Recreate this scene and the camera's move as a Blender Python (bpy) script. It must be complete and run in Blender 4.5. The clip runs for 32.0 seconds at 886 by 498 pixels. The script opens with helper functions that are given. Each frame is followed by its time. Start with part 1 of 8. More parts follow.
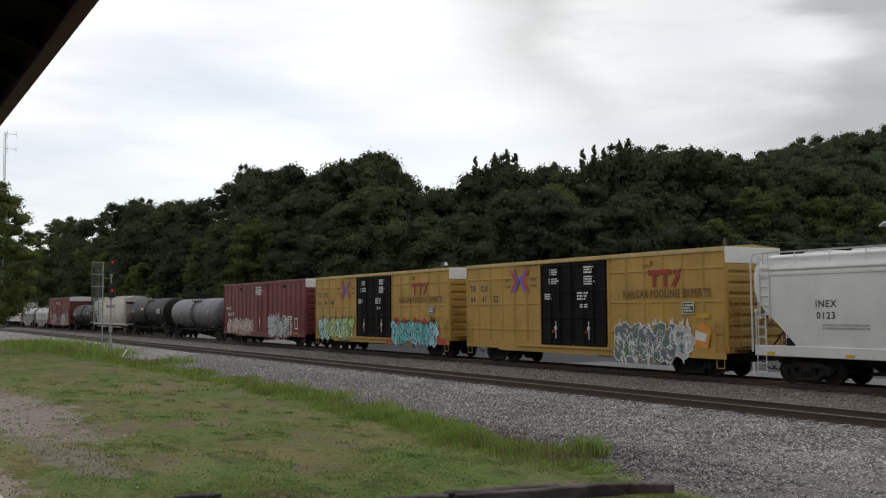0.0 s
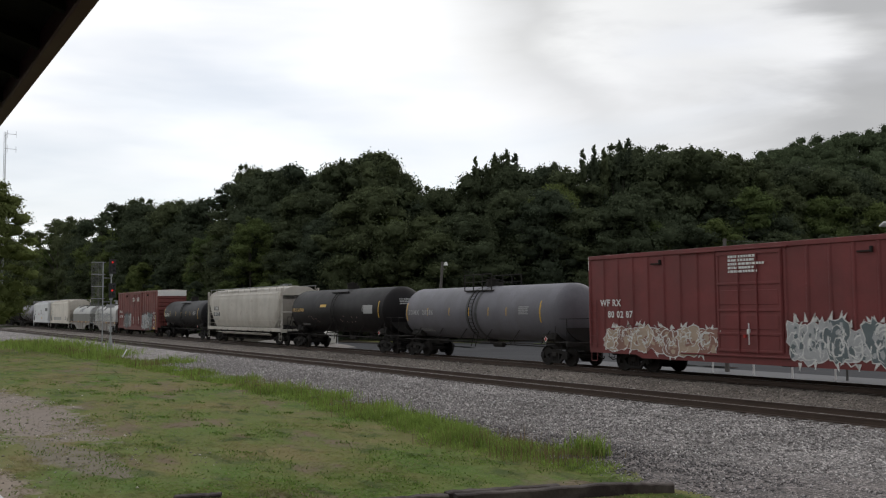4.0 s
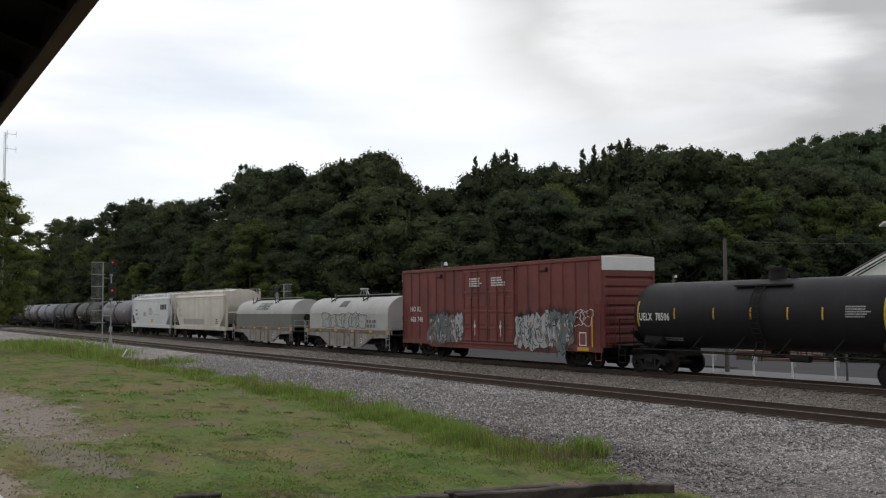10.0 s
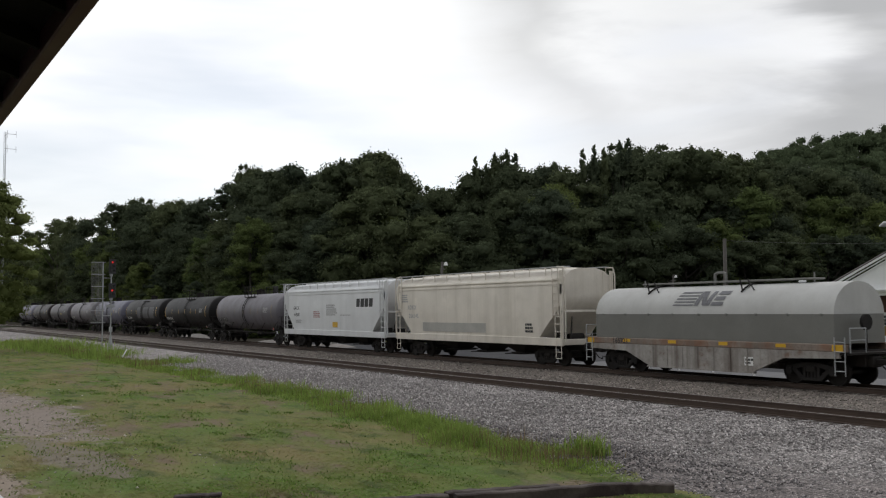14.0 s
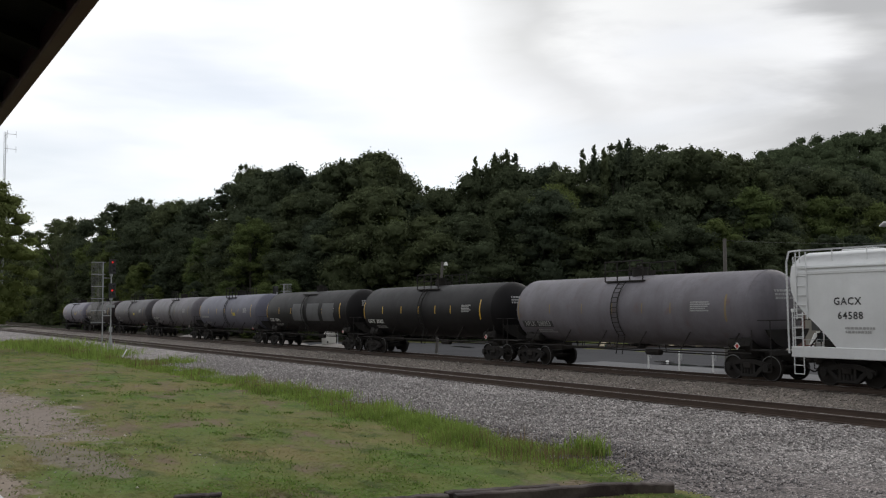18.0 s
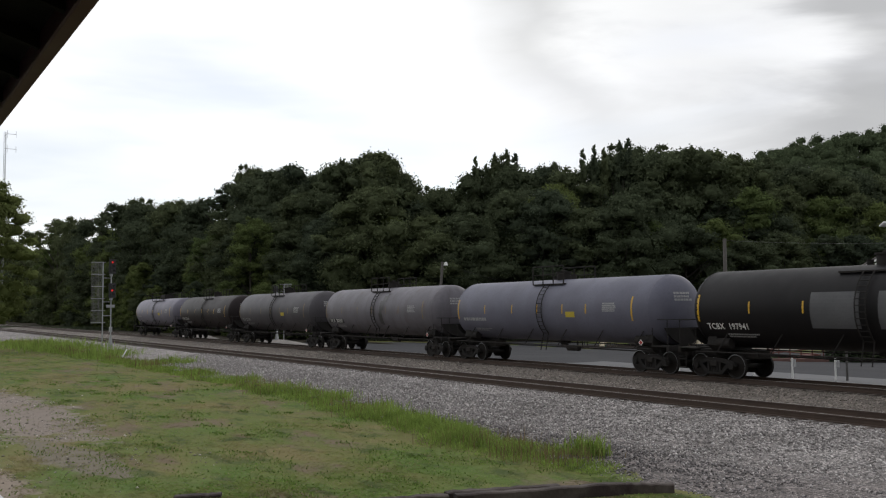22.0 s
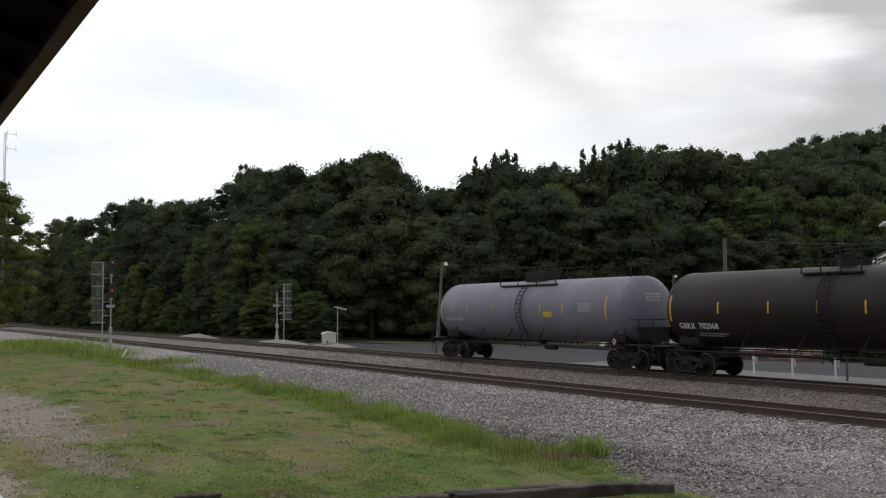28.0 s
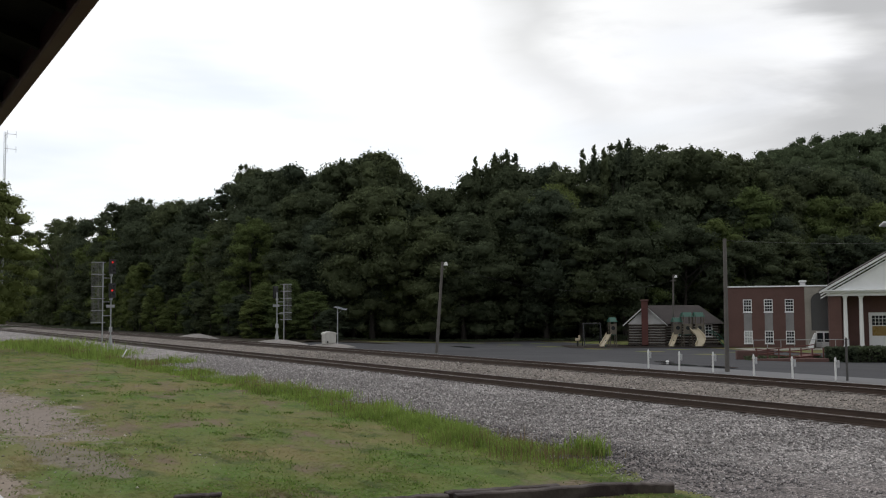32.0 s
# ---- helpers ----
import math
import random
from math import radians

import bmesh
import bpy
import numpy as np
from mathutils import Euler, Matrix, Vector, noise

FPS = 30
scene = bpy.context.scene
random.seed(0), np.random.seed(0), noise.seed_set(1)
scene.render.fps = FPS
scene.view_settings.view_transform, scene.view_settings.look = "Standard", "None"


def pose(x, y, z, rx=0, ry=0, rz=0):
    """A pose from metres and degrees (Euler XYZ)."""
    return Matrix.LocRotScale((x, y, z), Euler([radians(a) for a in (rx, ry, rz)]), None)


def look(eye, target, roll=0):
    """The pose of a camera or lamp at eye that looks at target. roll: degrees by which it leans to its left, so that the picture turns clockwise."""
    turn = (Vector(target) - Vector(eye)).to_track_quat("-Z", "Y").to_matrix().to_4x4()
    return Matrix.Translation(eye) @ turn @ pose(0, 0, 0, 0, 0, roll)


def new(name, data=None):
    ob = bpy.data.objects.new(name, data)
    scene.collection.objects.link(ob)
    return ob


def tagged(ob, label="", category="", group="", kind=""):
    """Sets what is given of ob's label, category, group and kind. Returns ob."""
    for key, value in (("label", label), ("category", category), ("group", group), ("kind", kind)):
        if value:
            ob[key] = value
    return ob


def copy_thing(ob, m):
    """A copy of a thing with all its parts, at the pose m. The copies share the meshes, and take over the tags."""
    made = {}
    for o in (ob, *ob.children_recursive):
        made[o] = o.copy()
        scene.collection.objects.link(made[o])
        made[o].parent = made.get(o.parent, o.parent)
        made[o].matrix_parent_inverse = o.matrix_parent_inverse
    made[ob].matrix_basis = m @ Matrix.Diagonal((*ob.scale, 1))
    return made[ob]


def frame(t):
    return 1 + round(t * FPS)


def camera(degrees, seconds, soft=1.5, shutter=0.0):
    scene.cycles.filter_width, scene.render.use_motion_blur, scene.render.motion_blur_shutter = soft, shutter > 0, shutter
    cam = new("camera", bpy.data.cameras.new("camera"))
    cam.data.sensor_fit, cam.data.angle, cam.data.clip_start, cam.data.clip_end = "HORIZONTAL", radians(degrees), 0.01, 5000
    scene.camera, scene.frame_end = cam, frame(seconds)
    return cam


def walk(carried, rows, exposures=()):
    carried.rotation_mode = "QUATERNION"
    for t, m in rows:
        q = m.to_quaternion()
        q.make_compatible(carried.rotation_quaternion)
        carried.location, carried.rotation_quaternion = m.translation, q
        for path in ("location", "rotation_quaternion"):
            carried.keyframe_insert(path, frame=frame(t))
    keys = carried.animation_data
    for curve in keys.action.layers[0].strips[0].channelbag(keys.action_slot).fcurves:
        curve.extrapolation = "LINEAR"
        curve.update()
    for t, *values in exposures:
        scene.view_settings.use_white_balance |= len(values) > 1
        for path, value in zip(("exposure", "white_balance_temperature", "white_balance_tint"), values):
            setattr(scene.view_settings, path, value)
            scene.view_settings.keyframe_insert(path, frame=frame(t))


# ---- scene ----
# World: x runs along the tracks (the train rolls towards +x), y away from the depot, z up; rail heads at z = 0.
YAW = 1.01937                      # the view's turn to the left of +y
AX_R = Vector((math.cos(YAW), math.sin(YAW), 0))
AX_F = Vector((-math.sin(YAW), math.cos(YAW), 0))
EYE = Vector((0.0, 0.0, 2.7487))
cam = camera(49.62, 32.0, soft=1.15, shutter=0.10)
VIEW = look(EYE, EYE + Vector((-0.850103, 0.522875, 0.062668)) * 10, -0.4516)
walk(cam, [(0.0, VIEW), (32.0, VIEW)], exposures=[(0.0, -0.10, 6500, 13), (12.0, -0.06, 6500, 13), (18.0, -0.03, 6500, 13), (24.0, 0.03, 6500, 13), (29.0, 0.03, 6500, 13), (32.0, 0.06, 6500, 13)])


def site(u, d, z=0.0):
    """A place given by its offset across and along the main line of sight."""
    p = AX_R * u + AX_F * d
    return Vector((p.x, p.y, z))


# ---- sky and sun ----
def make_sky():
    w = bpy.data.worlds.new("overcast_sky")
    w.use_nodes = True
    scene.world = w
    n, l = w.node_tree.nodes, w.node_tree.links
    n.clear()
    out = n.new("ShaderNodeOutputWorld")
    sky = n.new("ShaderNodeTexSky")
    sky.sky_type, sky.sun_disc = "NISHITA", False
    sky.sun_elevation, sky.sun_rotation = radians(32), radians(-22)
    clear = n.new("ShaderNodeBackground")
    clear.inputs[1].default_value = 0.11
    l.new(sky.outputs[0], clear.inputs[0])
    co = n.new("ShaderNodeTexCoord")
    mp = n.new("ShaderNodeMapping")
    mp.inputs["Scale"].default_value = (1.0, 1.0, 5.0)
    l.new(co.outputs["Generated"], mp.inputs[0])
    big = n.new("ShaderNodeTexNoise")
    big.inputs["Scale"].default_value, big.inputs["Detail"].default_value = 2.1, 7.0
    big.inputs["Roughness"].default_value, big.inputs["Distortion"].default_value = 0.52, 0.35
    l.new(mp.outputs[0], big.inputs[0])
    ramp = n.new("ShaderNodeValToRGB")
    e = ramp.color_ramp.elements
    e[0].position, e[0].color = 0.32, (0.91, 0.94, 0.945, 1)
    e[1].position, e[1].color = 0.60, (1.03, 1.06, 1.05, 1)
    mid = ramp.color_ramp.elements.new(0.46)
    mid.color = (0.93, 0.96, 0.965, 1)
    l.new(big.outputs[0], ramp.inputs[0])
    cloud = n.new("ShaderNodeBackground")
    # the cloud layer is brightest over the hidden evening sun and dims smoothly away from it
    way = n.new("ShaderNodeVectorMath")
    way.operation = "DOT_PRODUCT"
    way.inputs[1].default_value = (-0.88, 0.36, 0.31)
    l.new(co.outputs["Generated"], way.inputs[0])
    fall = n.new("ShaderNodeMapRange")
    fall.interpolation_type = "SMOOTHSTEP"
    fall.inputs[1].default_value, fall.inputs[2].default_value = -0.3, 0.95
    fall.inputs[3].default_value, fall.inputs[4].default_value = 0.66, 1.18
    l.new(way.outputs["Value"], fall.inputs[0])
    l.new(ramp.outputs[0], cloud.inputs[0])
    # a thicker grey bank of cloud over the hill, ragged at its edge
    bank = n.new("ShaderNodeVectorMath")
    bank.operation = "DOT_PRODUCT"
    bank.inputs[1].default_value = (-0.46, 0.82, 0.34)
    l.new(co.outputs["Generated"], bank.inputs[0])
    rag = n.new("ShaderNodeMath")
    rag.operation = "MULTIPLY_ADD"
    rag.inputs[1].default_value = 0.16
    l.new(big.outputs[0], rag.inputs[0])
    l.new(bank.outputs["Value"], rag.inputs[2])
    thick = n.new("ShaderNodeMapRange")
    thick.interpolation_type = "SMOOTHSTEP"
    thick.inputs[1].default_value, thick.inputs[2].default_value = 0.94, 1.06
    thick.inputs[3].default_value, thick.inputs[4].default_value = 1.0, 0.47
    l.new(rag.outputs[0], thick.inputs[0])
    # the bank thins out in one ragged bright break
    gap = n.new("ShaderNodeVectorMath")
    gap.operation = "DOT_PRODUCT"
    gap.inputs[1].default_value = (-0.665, 0.712, 0.226)
    l.new(co.outputs["Generated"], gap.inputs[0])
    frag = n.new("ShaderNodeMath")
    frag.operation = "MULTIPLY_ADD"
    frag.inputs[1].default_value = 0.05
    l.new(big.outputs[0], frag.inputs[0])
    l.new(gap.outputs["Value"], frag.inputs[2])
    thin = n.new("ShaderNodeMapRange")
    thin.interpolation_type = "SMOOTHSTEP"
    thin.inputs[1].default_value, thin.inputs[2].default_value = 1.013, 1.024
    thin.inputs[3].default_value, thin.inputs[4].default_value = 0.0, 0.30
    l.new(frag.outputs[0], thin.inputs[0])
    lit = n.new("ShaderNodeMath")
    lit.operation = "ADD"
    l.new(thick.outputs[0], lit.inputs[0])
    l.new(thin.outputs[0], lit.inputs[1])
    both = n.new("ShaderNodeMath")
    both.operation = "MULTIPLY"
    l.new(fall.outputs[0], both.inputs[0])
    l.new(lit.outputs[0], both.inputs[1])
    l.new(both.outputs[0], cloud.inputs[1])
    cover = n.new("ShaderNodeTexNoise")
    cover.inputs["Scale"].default_value, cover.inputs["Detail"].default_value = 1.3, 5.0
    l.new(mp.outputs[0], cover.inputs[0])
    cr = n.new("ShaderNodeMapRange")
    cr.inputs[1].default_value, cr.inputs[2].default_value = 0.36, 0.5
    cr.inputs[3].default_value, cr.inputs[4].default_value = 0.62, 1.0
    l.new(cover.outputs[0], cr.inputs[0])
    mix = n.new("ShaderNodeMixShader")
    l.new(cr.outputs[0], mix.inputs[0])
    l.new(clear.outputs[0], mix.inputs[1])
    l.new(cloud.outputs[0], mix.inputs[2])
    l.new(mix.outputs[0], out.inputs[0])
    sun = new("sun", bpy.data.lights.new("sun", "SUN"))
    sun.data.energy, sun.data.angle, sun.data.color = 0.35, radians(25), (1.0, 0.96, 0.88)
    sun.matrix_world = look((0, 0, 50), Vector((0, 0, 50)) - Vector((-0.32, 0.78, 0.53)))


make_sky()
# ---- tools ----
class Geo:
    """Gathers vertices and faces for one mesh."""

    def __init__(self):
        self.v, self.f = [], []

    def add(self, verts, faces):
        o = len(self.v)
        self.v += [tuple(p) for p in verts]
        self.f += [tuple(i + o for i in q) for q in faces]
        return self

    def box(self, x0, x1, y0, y1, z0, z1, b=0.0, m=None):
        if b:
            b = min(b, (x1 - x0) / 2.1, (y1 - y0) / 2.1, (z1 - z0) / 2.1)
            bm = bmesh.new()
            bmesh.ops.create_cube(bm, size=1, matrix=Matrix.Translation(((x0 + x1) / 2, (y0 + y1) / 2, (z0 + z1) / 2)) @ Matrix.Diagonal((x1 - x0, y1 - y0, z1 - z0, 1)))
            bmesh.ops.bevel(bm, geom=bm.edges[:], offset=b, segments=1, affect="EDGES")
            bm.verts.index_update()
            vs = [v.co.copy() for v in bm.verts]
            fs = [[v.index for v in f.verts] for f in bm.faces]
            bm.free()
        else:
            vs = [Vector((x, y, z)) for z in (z0, z1) for y in (y0, y1) for x in (x0, x1)]
            fs = [(0, 2, 3, 1), (4, 5, 7, 6), (0, 1, 5, 4), (2, 6, 7, 3), (0, 4, 6, 2), (1, 3, 7, 5)]
        return self.add([m @ p for p in vs] if m else vs, fs)

    def tube(self, a, b, r0, r1=None, n=8, caps=True):
        a, b = Vector(a), Vector(b)
        r1 = r0 if r1 is None else r1
        q = (b - a).to_track_quat("Z", "Y")
        vs = []
        for p, r in ((a, r0), (b, r1)):
            vs += [p + q @ Vector((r * math.cos(2 * math.pi * i / n), r * math.sin(2 * math.pi * i / n), 0)) for i in range(n)]
        fs = [(i, (i + 1) % n, n + (i + 1) % n, n + i) for i in range(n)]
        if caps:
            fs += [tuple(range(n - 1, -1, -1)), tuple(range(n, 2 * n))]
        return self.add(vs, fs)

    def pipe(self, pts, r, n=6):
        for a, b in zip(pts[:-1], pts[1:]):
            self.tube(a, b, r, n=n)
        return self

    def rings(self, rings, close=True, caps=True):
        """Skins a row of rings that have equally many points."""
        n = len(rings[0])
        fs = []
        for k in range(len(rings) - 1):
            for i in range(n if close else n - 1):
                j = (i + 1) % n
                fs.append((k * n + i, k * n + j, (k + 1) * n + j, (k + 1) * n + i))
        if caps:
            fs += [tuple(range(n - 1, -1, -1)), tuple(range((len(rings) - 1) * n, len(rings) * n))]
        return self.add([p for r in rings for p in r], fs)

    def slab(self, outline, axis, a, b):
        """A flat outline pushed from a to b along an axis; outline points give the two other axes in order."""
        def at(p, h):
            c = list(p)
            c.insert("xyz".index(axis), h)
            return Vector(c)
        return self.rings([[at(p, a) for p in outline], [at(p, b) for p in outline]])

    def mesh(self, name, smooth=35):
        me = bpy.data.meshes.new(name)
        me.from_pydata(self.v, [], self.f)
        bm = bmesh.new()
        bm.from_mesh(me)
        bmesh.ops.recalc_face_normals(bm, faces=bm.faces[:])
        bm.to_mesh(me)
        bm.free()
        if smooth:
            me.shade_smooth()
            me.set_sharp_from_angle(angle=radians(smooth))
        return me


def part(name, geo, material, parent=None, label="", at=None, smooth=35):
    """Links a mesh as one object, under a thing or a part."""
    me = geo.mesh(name, smooth) if isinstance(geo, Geo) else geo
    if not me.materials:
        me.materials.append(material)
    ob = new(name, me)
    ob.parent = parent
    if at is not None:
        ob.matrix_basis = at
    return tagged(ob, label) if label else ob


def thing(name, label, category, group="", at=None, kind=""):
    ob = new(name)
    ob.empty_display_size = 0.2
    if at is not None:
        ob.matrix_basis = at
    return tagged(ob, label, category, group, kind)


def raw_mesh(name, verts, faces, material, smooth=False):
    """A mesh from number arrays (equal-sized faces), for large sheets and foliage."""
    me = bpy.data.meshes.new(name)
    verts, faces = np.asarray(verts, np.float32), np.asarray(faces, np.int32)
    k = faces.shape[1]
    me.vertices.add(len(verts))
    me.vertices.foreach_set("co", verts.ravel())
    me.loops.add(faces.size)
    me.loops.foreach_set("vertex_index", faces.ravel())
    me.polygons.add(len(faces))
    me.polygons.foreach_set("loop_start", np.arange(0, faces.size, k, dtype=np.int32))
    me.polygons.foreach_set("loop_total", np.full(len(faces), k, np.int32))
    if smooth:
        me.polygons.foreach_set("use_smooth", np.ones(len(faces), bool))
    me.update(calc_edges=True)
    me.materials.append(material)
    return me


def ladder_geo(x, y, z0, z1, w, n, along="x", r=0.016):
    """Two stiles and n rungs on a side (along x) or an end (along y)."""
    g = Geo()
    ends = [(x - w / 2, y), (x + w / 2, y)] if along == "x" else [(x, y - w / 2), (x, y + w / 2)]
    for ex, ey in ends:
        g.tube((ex, ey, z0), (ex, ey, z1), r * 1.3, n=6)
    for k in range(n):
        z = z0 + (k + 0.5) * (z1 - z0) / n
        g.tube((*ends[0], z), (*ends[1], z), r, n=6)
    return g


# ---- materials ----
def mat(name, color, rough=0.6, metal=0.0, var=0.18, scale=0.8, fine=14.0, bump=0.0, dirt=None, dirt_amount=0.35, dirt_scale=0.5, streak=0.0, rand=0.0, spec=0.5, rust=None):
    """A painted, stone or metal surface: broad and fine variation, dirt patches, downward streaks and fine relief."""
    m = bpy.data.materials.new(name)
    m.use_nodes = True
    n, l = m.node_tree.nodes, m.node_tree.links
    bsdf = n["Principled BSDF"]
    bsdf.inputs["Metallic"].default_value = metal
    bsdf.inputs["Specular IOR Level"].default_value = spec
    co = n.new("ShaderNodeTexCoord")

    def noise_at(sc, detail=6.0, stretch=None):
        t = n.new("ShaderNodeTexNoise")
        t.inputs["Scale"].default_value, t.inputs["Detail"].default_value, t.inputs["Roughness"].default_value = sc, detail, 0.6
        src = co.outputs["Object"]
        if stretch:
            mp = n.new("ShaderNodeMapping")
            mp.inputs["Scale"].default_value = stretch
            l.new(src, mp.inputs[0])
            src = mp.outputs[0]
        l.new(src, t.inputs["Vector"])
        return t.outputs[0]

    def mixed(a, b, fac, lo, hi, amount):
        r = n.new("ShaderNodeMapRange")
        r.inputs[1].default_value, r.inputs[2].default_value, r.inputs[4].default_value = lo, hi, amount
        l.new(fac, r.inputs[0])
        x = n.new("ShaderNodeMix")
        x.data_type = "RGBA"
        l.new(r.outputs[0], x.inputs[0])
        for sock, val in ((x.inputs[6], a), (x.inputs[7], b)):
            if isinstance(val, tuple):
                sock.default_value = (*val, 1)
            else:
                l.new(val, sock)
        return x.outputs[2]

    dark, light = tuple(c * (1 - var) for c in color), tuple(min(1, c * (1 + var)) for c in color)
    col = mixed(dark, light, noise_at(scale), 0.3, 0.7, 1.0)
    col = mixed(col, tuple(c * (1 - 1.4 * var) for c in color), noise_at(fine, 3), 0.52, 0.75, 0.6)
    if streak:
        col = mixed(col, dirt or tuple(c * 0.4 for c in color), noise_at(1.0, 5, (2.2, 2.2, 0.12)), 0.48, 0.72, streak)
    if dirt:
        col = mixed(col, dirt, noise_at(dirt_scale, 8), 0.45, 0.72, dirt_amount)
    if rust:
        col = mixed(col, (0.16, 0.07, 0.035), noise_at(1.6, 10), 0.60, 0.70, rust)
    if rand:
        oi = n.new("ShaderNodeObjectInfo")
        hs = n.new("ShaderNodeHueSaturation")
        r = n.new("ShaderNodeMapRange")
        r.inputs[3].default_value, r.inputs[4].default_value = 1 - rand, 1 + rand
        l.new(oi.outputs["Random"], r.inputs[0])
        l.new(r.outputs[0], hs.inputs["Value"])
        l.new(col, hs.inputs["Color"])
        col = hs.outputs[0]
    l.new(col, bsdf.inputs["Base Color"])
    rr = n.new("ShaderNodeMapRange")
    rr.inputs[3].default_value, rr.inputs[4].default_value = max(0.02, rough - 0.12), min(1, rough + 0.12)
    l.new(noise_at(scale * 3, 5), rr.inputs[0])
    l.new(rr.outputs[0], bsdf.inputs["Roughness"])
    if bump:
        b = n.new("ShaderNodeBump")
        b.inputs["Strength"].default_value, b.inputs["Distance"].default_value = min(1, bump), 0.02
        l.new(noise_at(fine, 4), b.inputs["Height"])
        l.new(b.outputs[0], bsdf.inputs["Normal"])
    return m


def glow(name, color, strength):
    m = mat(name, color, 0.3, var=0.02)
    b = m.node_tree.nodes["Principled BSDF"]
    b.inputs["Emission Color"].default_value, b.inputs["Emission Strength"].default_value = (*color, 1), strength
    return m


def leaf_mat(name, color, warm, clear=0.25, spread=0.28):
    """Leaves: each leaf and each tree a little different, some light coming through."""
    m = bpy.data.materials.new(name)
    m.use_nodes = True
    n, l = m.node_tree.nodes, m.node_tree.links
    n.clear()
    out = n.new("ShaderNodeOutputMaterial")
    geo, oi = n.new("ShaderNodeNewGeometry"), n.new("ShaderNodeObjectInfo")
    mix = n.new("ShaderNodeMix")
    mix.data_type = "RGBA"
    mix.inputs[6].default_value, mix.inputs[7].default_value = (*color, 1), (*warm, 1)
    l.new(oi.outputs["Random"], mix.inputs[0])
    hs = n.new("ShaderNodeHueSaturation")
    r = n.new("ShaderNodeMapRange")
    r.inputs[3].default_value, r.inputs[4].default_value = 1 - spread, 1 + spread
    l.new(geo.outputs["Random Per Island"], r.inputs[0])
    mot, mr, mul = n.new("ShaderNodeTexNoise"), n.new("ShaderNodeMapRange"), n.new("ShaderNodeMath")
    mot.inputs["Scale"].default_value, mot.inputs["Detail"].default_value = 1.6, 6.0
    l.new(n.new("ShaderNodeTexCoord").outputs["Object"], mot.inputs["Vector"])
    mr.inputs[1].default_value, mr.inputs[2].default_value, mr.inputs[3].default_value, mr.inputs[4].default_value = 0.3, 0.7, 0.72, 1.28
    l.new(mot.outputs[0], mr.inputs[0])
    mul.operation = "MULTIPLY"
    l.new(r.outputs[0], mul.inputs[0])
    l.new(mr.outputs[0], mul.inputs[1])
    l.new(mul.outputs[0], hs.inputs["Value"])
    l.new(mix.outputs[2], hs.inputs["Color"])
    d, t, s = n.new("ShaderNodeBsdfDiffuse"), n.new("ShaderNodeBsdfTranslucent"), n.new("ShaderNodeMixShader")
    s.inputs[0].default_value = clear
    l.new(hs.outputs[0], d.inputs[0])
    l.new(hs.outputs[0], t.inputs[0])
    l.new(d.outputs[0], s.inputs[1])
    l.new(t.outputs[0], s.inputs[2])
    l.new(s.outputs[0], out.inputs[0])
    return m


LEAF_DEEP = leaf_mat("leaf_deep", (0.068, 0.086, 0.058), (0.112, 0.132, 0.068), 0.42)
LEAF_HILL = leaf_mat("leaf_hillside", (0.084, 0.108, 0.060), (0.084, 0.108, 0.060), 0.38)
LEAF_FRESH = leaf_mat("leaf_fresh", (0.108, 0.144, 0.058), (0.148, 0.178, 0.064), 0.42)
LEAF_AUTUMN = leaf_mat("leaf_turning", (0.105, 0.135, 0.046), (0.115, 0.135, 0.048))
BARK = mat("bark", (0.04, 0.033, 0.028), 0.9, fine=9, bump=0.6)
RAIL = mat("rail_steel", (0.075, 0.05, 0.038), 0.7, 0.2, fine=20, bump=0.2)
RAIL_TOP = mat("polished_rail_head", (0.35, 0.33, 0.32), 0.35, 0.9)
TIE = mat("creosoted_timber", (0.055, 0.042, 0.034), 0.9, fine=18, bump=0.5, rand=0.3)
GALV = mat("galvanised_steel", (0.40, 0.41, 0.42), 0.45, 0.5, var=0.12)
SILVER = mat("aluminium_paint", (0.36, 0.37, 0.37), 0.45, 0.2)
WHITE = mat("white_paint", (0.78, 0.78, 0.76), 0.55, var=0.06, dirt=(0.5, 0.48, 0.44), dirt_amount=0.25)
POLE_WOOD = mat("grey_pole_wood", (0.125, 0.115, 0.105), 0.9, fine=12, bump=0.4, streak=0.3)
BLACK = mat("black_enamel", (0.02, 0.02, 0.021), 0.45, var=0.25)
# ---- ground ----
TREE_D = [(-0.50, 210), (-0.42, 195), (-0.34, 175), (-0.26, 150), (-0.20, 132), (-0.10, 122), (0.0, 119), (0.25, 119), (0.36, 122), (0.6, 128)]
HILL = [(-0.6, 10), (-0.45, 17), (-0.2, 25), (0.0, 27), (0.2, 32), (0.30, 44), (0.36, 52), (0.5, 60), (0.9, 62)]


def knots(pairs, x):
    return np.interp(x, [p[0] for p in pairs], [p[1] for p in pairs])


def sstep(a, b, x):
    t = np.clip((x - a) / (b - a), 0, 1)
    return t * t * (3 - 2 * t)


def ground_z(x, y):
    x, y = np.asarray(x, float), np.asarray(y, float)
    d = x * AX_F.x + y * AX_F.y
    u = x * AX_R.x + y * AX_R.y
    k = u / np.maximum(d, 20)
    z = -0.62 - 0.5 * sstep(40, 62, y) * sstep(200, 90, -x)
    edge = knots(TREE_D, k)
    z = z + knots(HILL, k) * sstep(edge + 6, edge + 250, d) * sstep(40, 70, y)
    return z + 0.03 * np.sin(x * 0.9 + 1.3 * np.sin(y * 0.35)) * np.sin(y * 0.7 + 0.4)


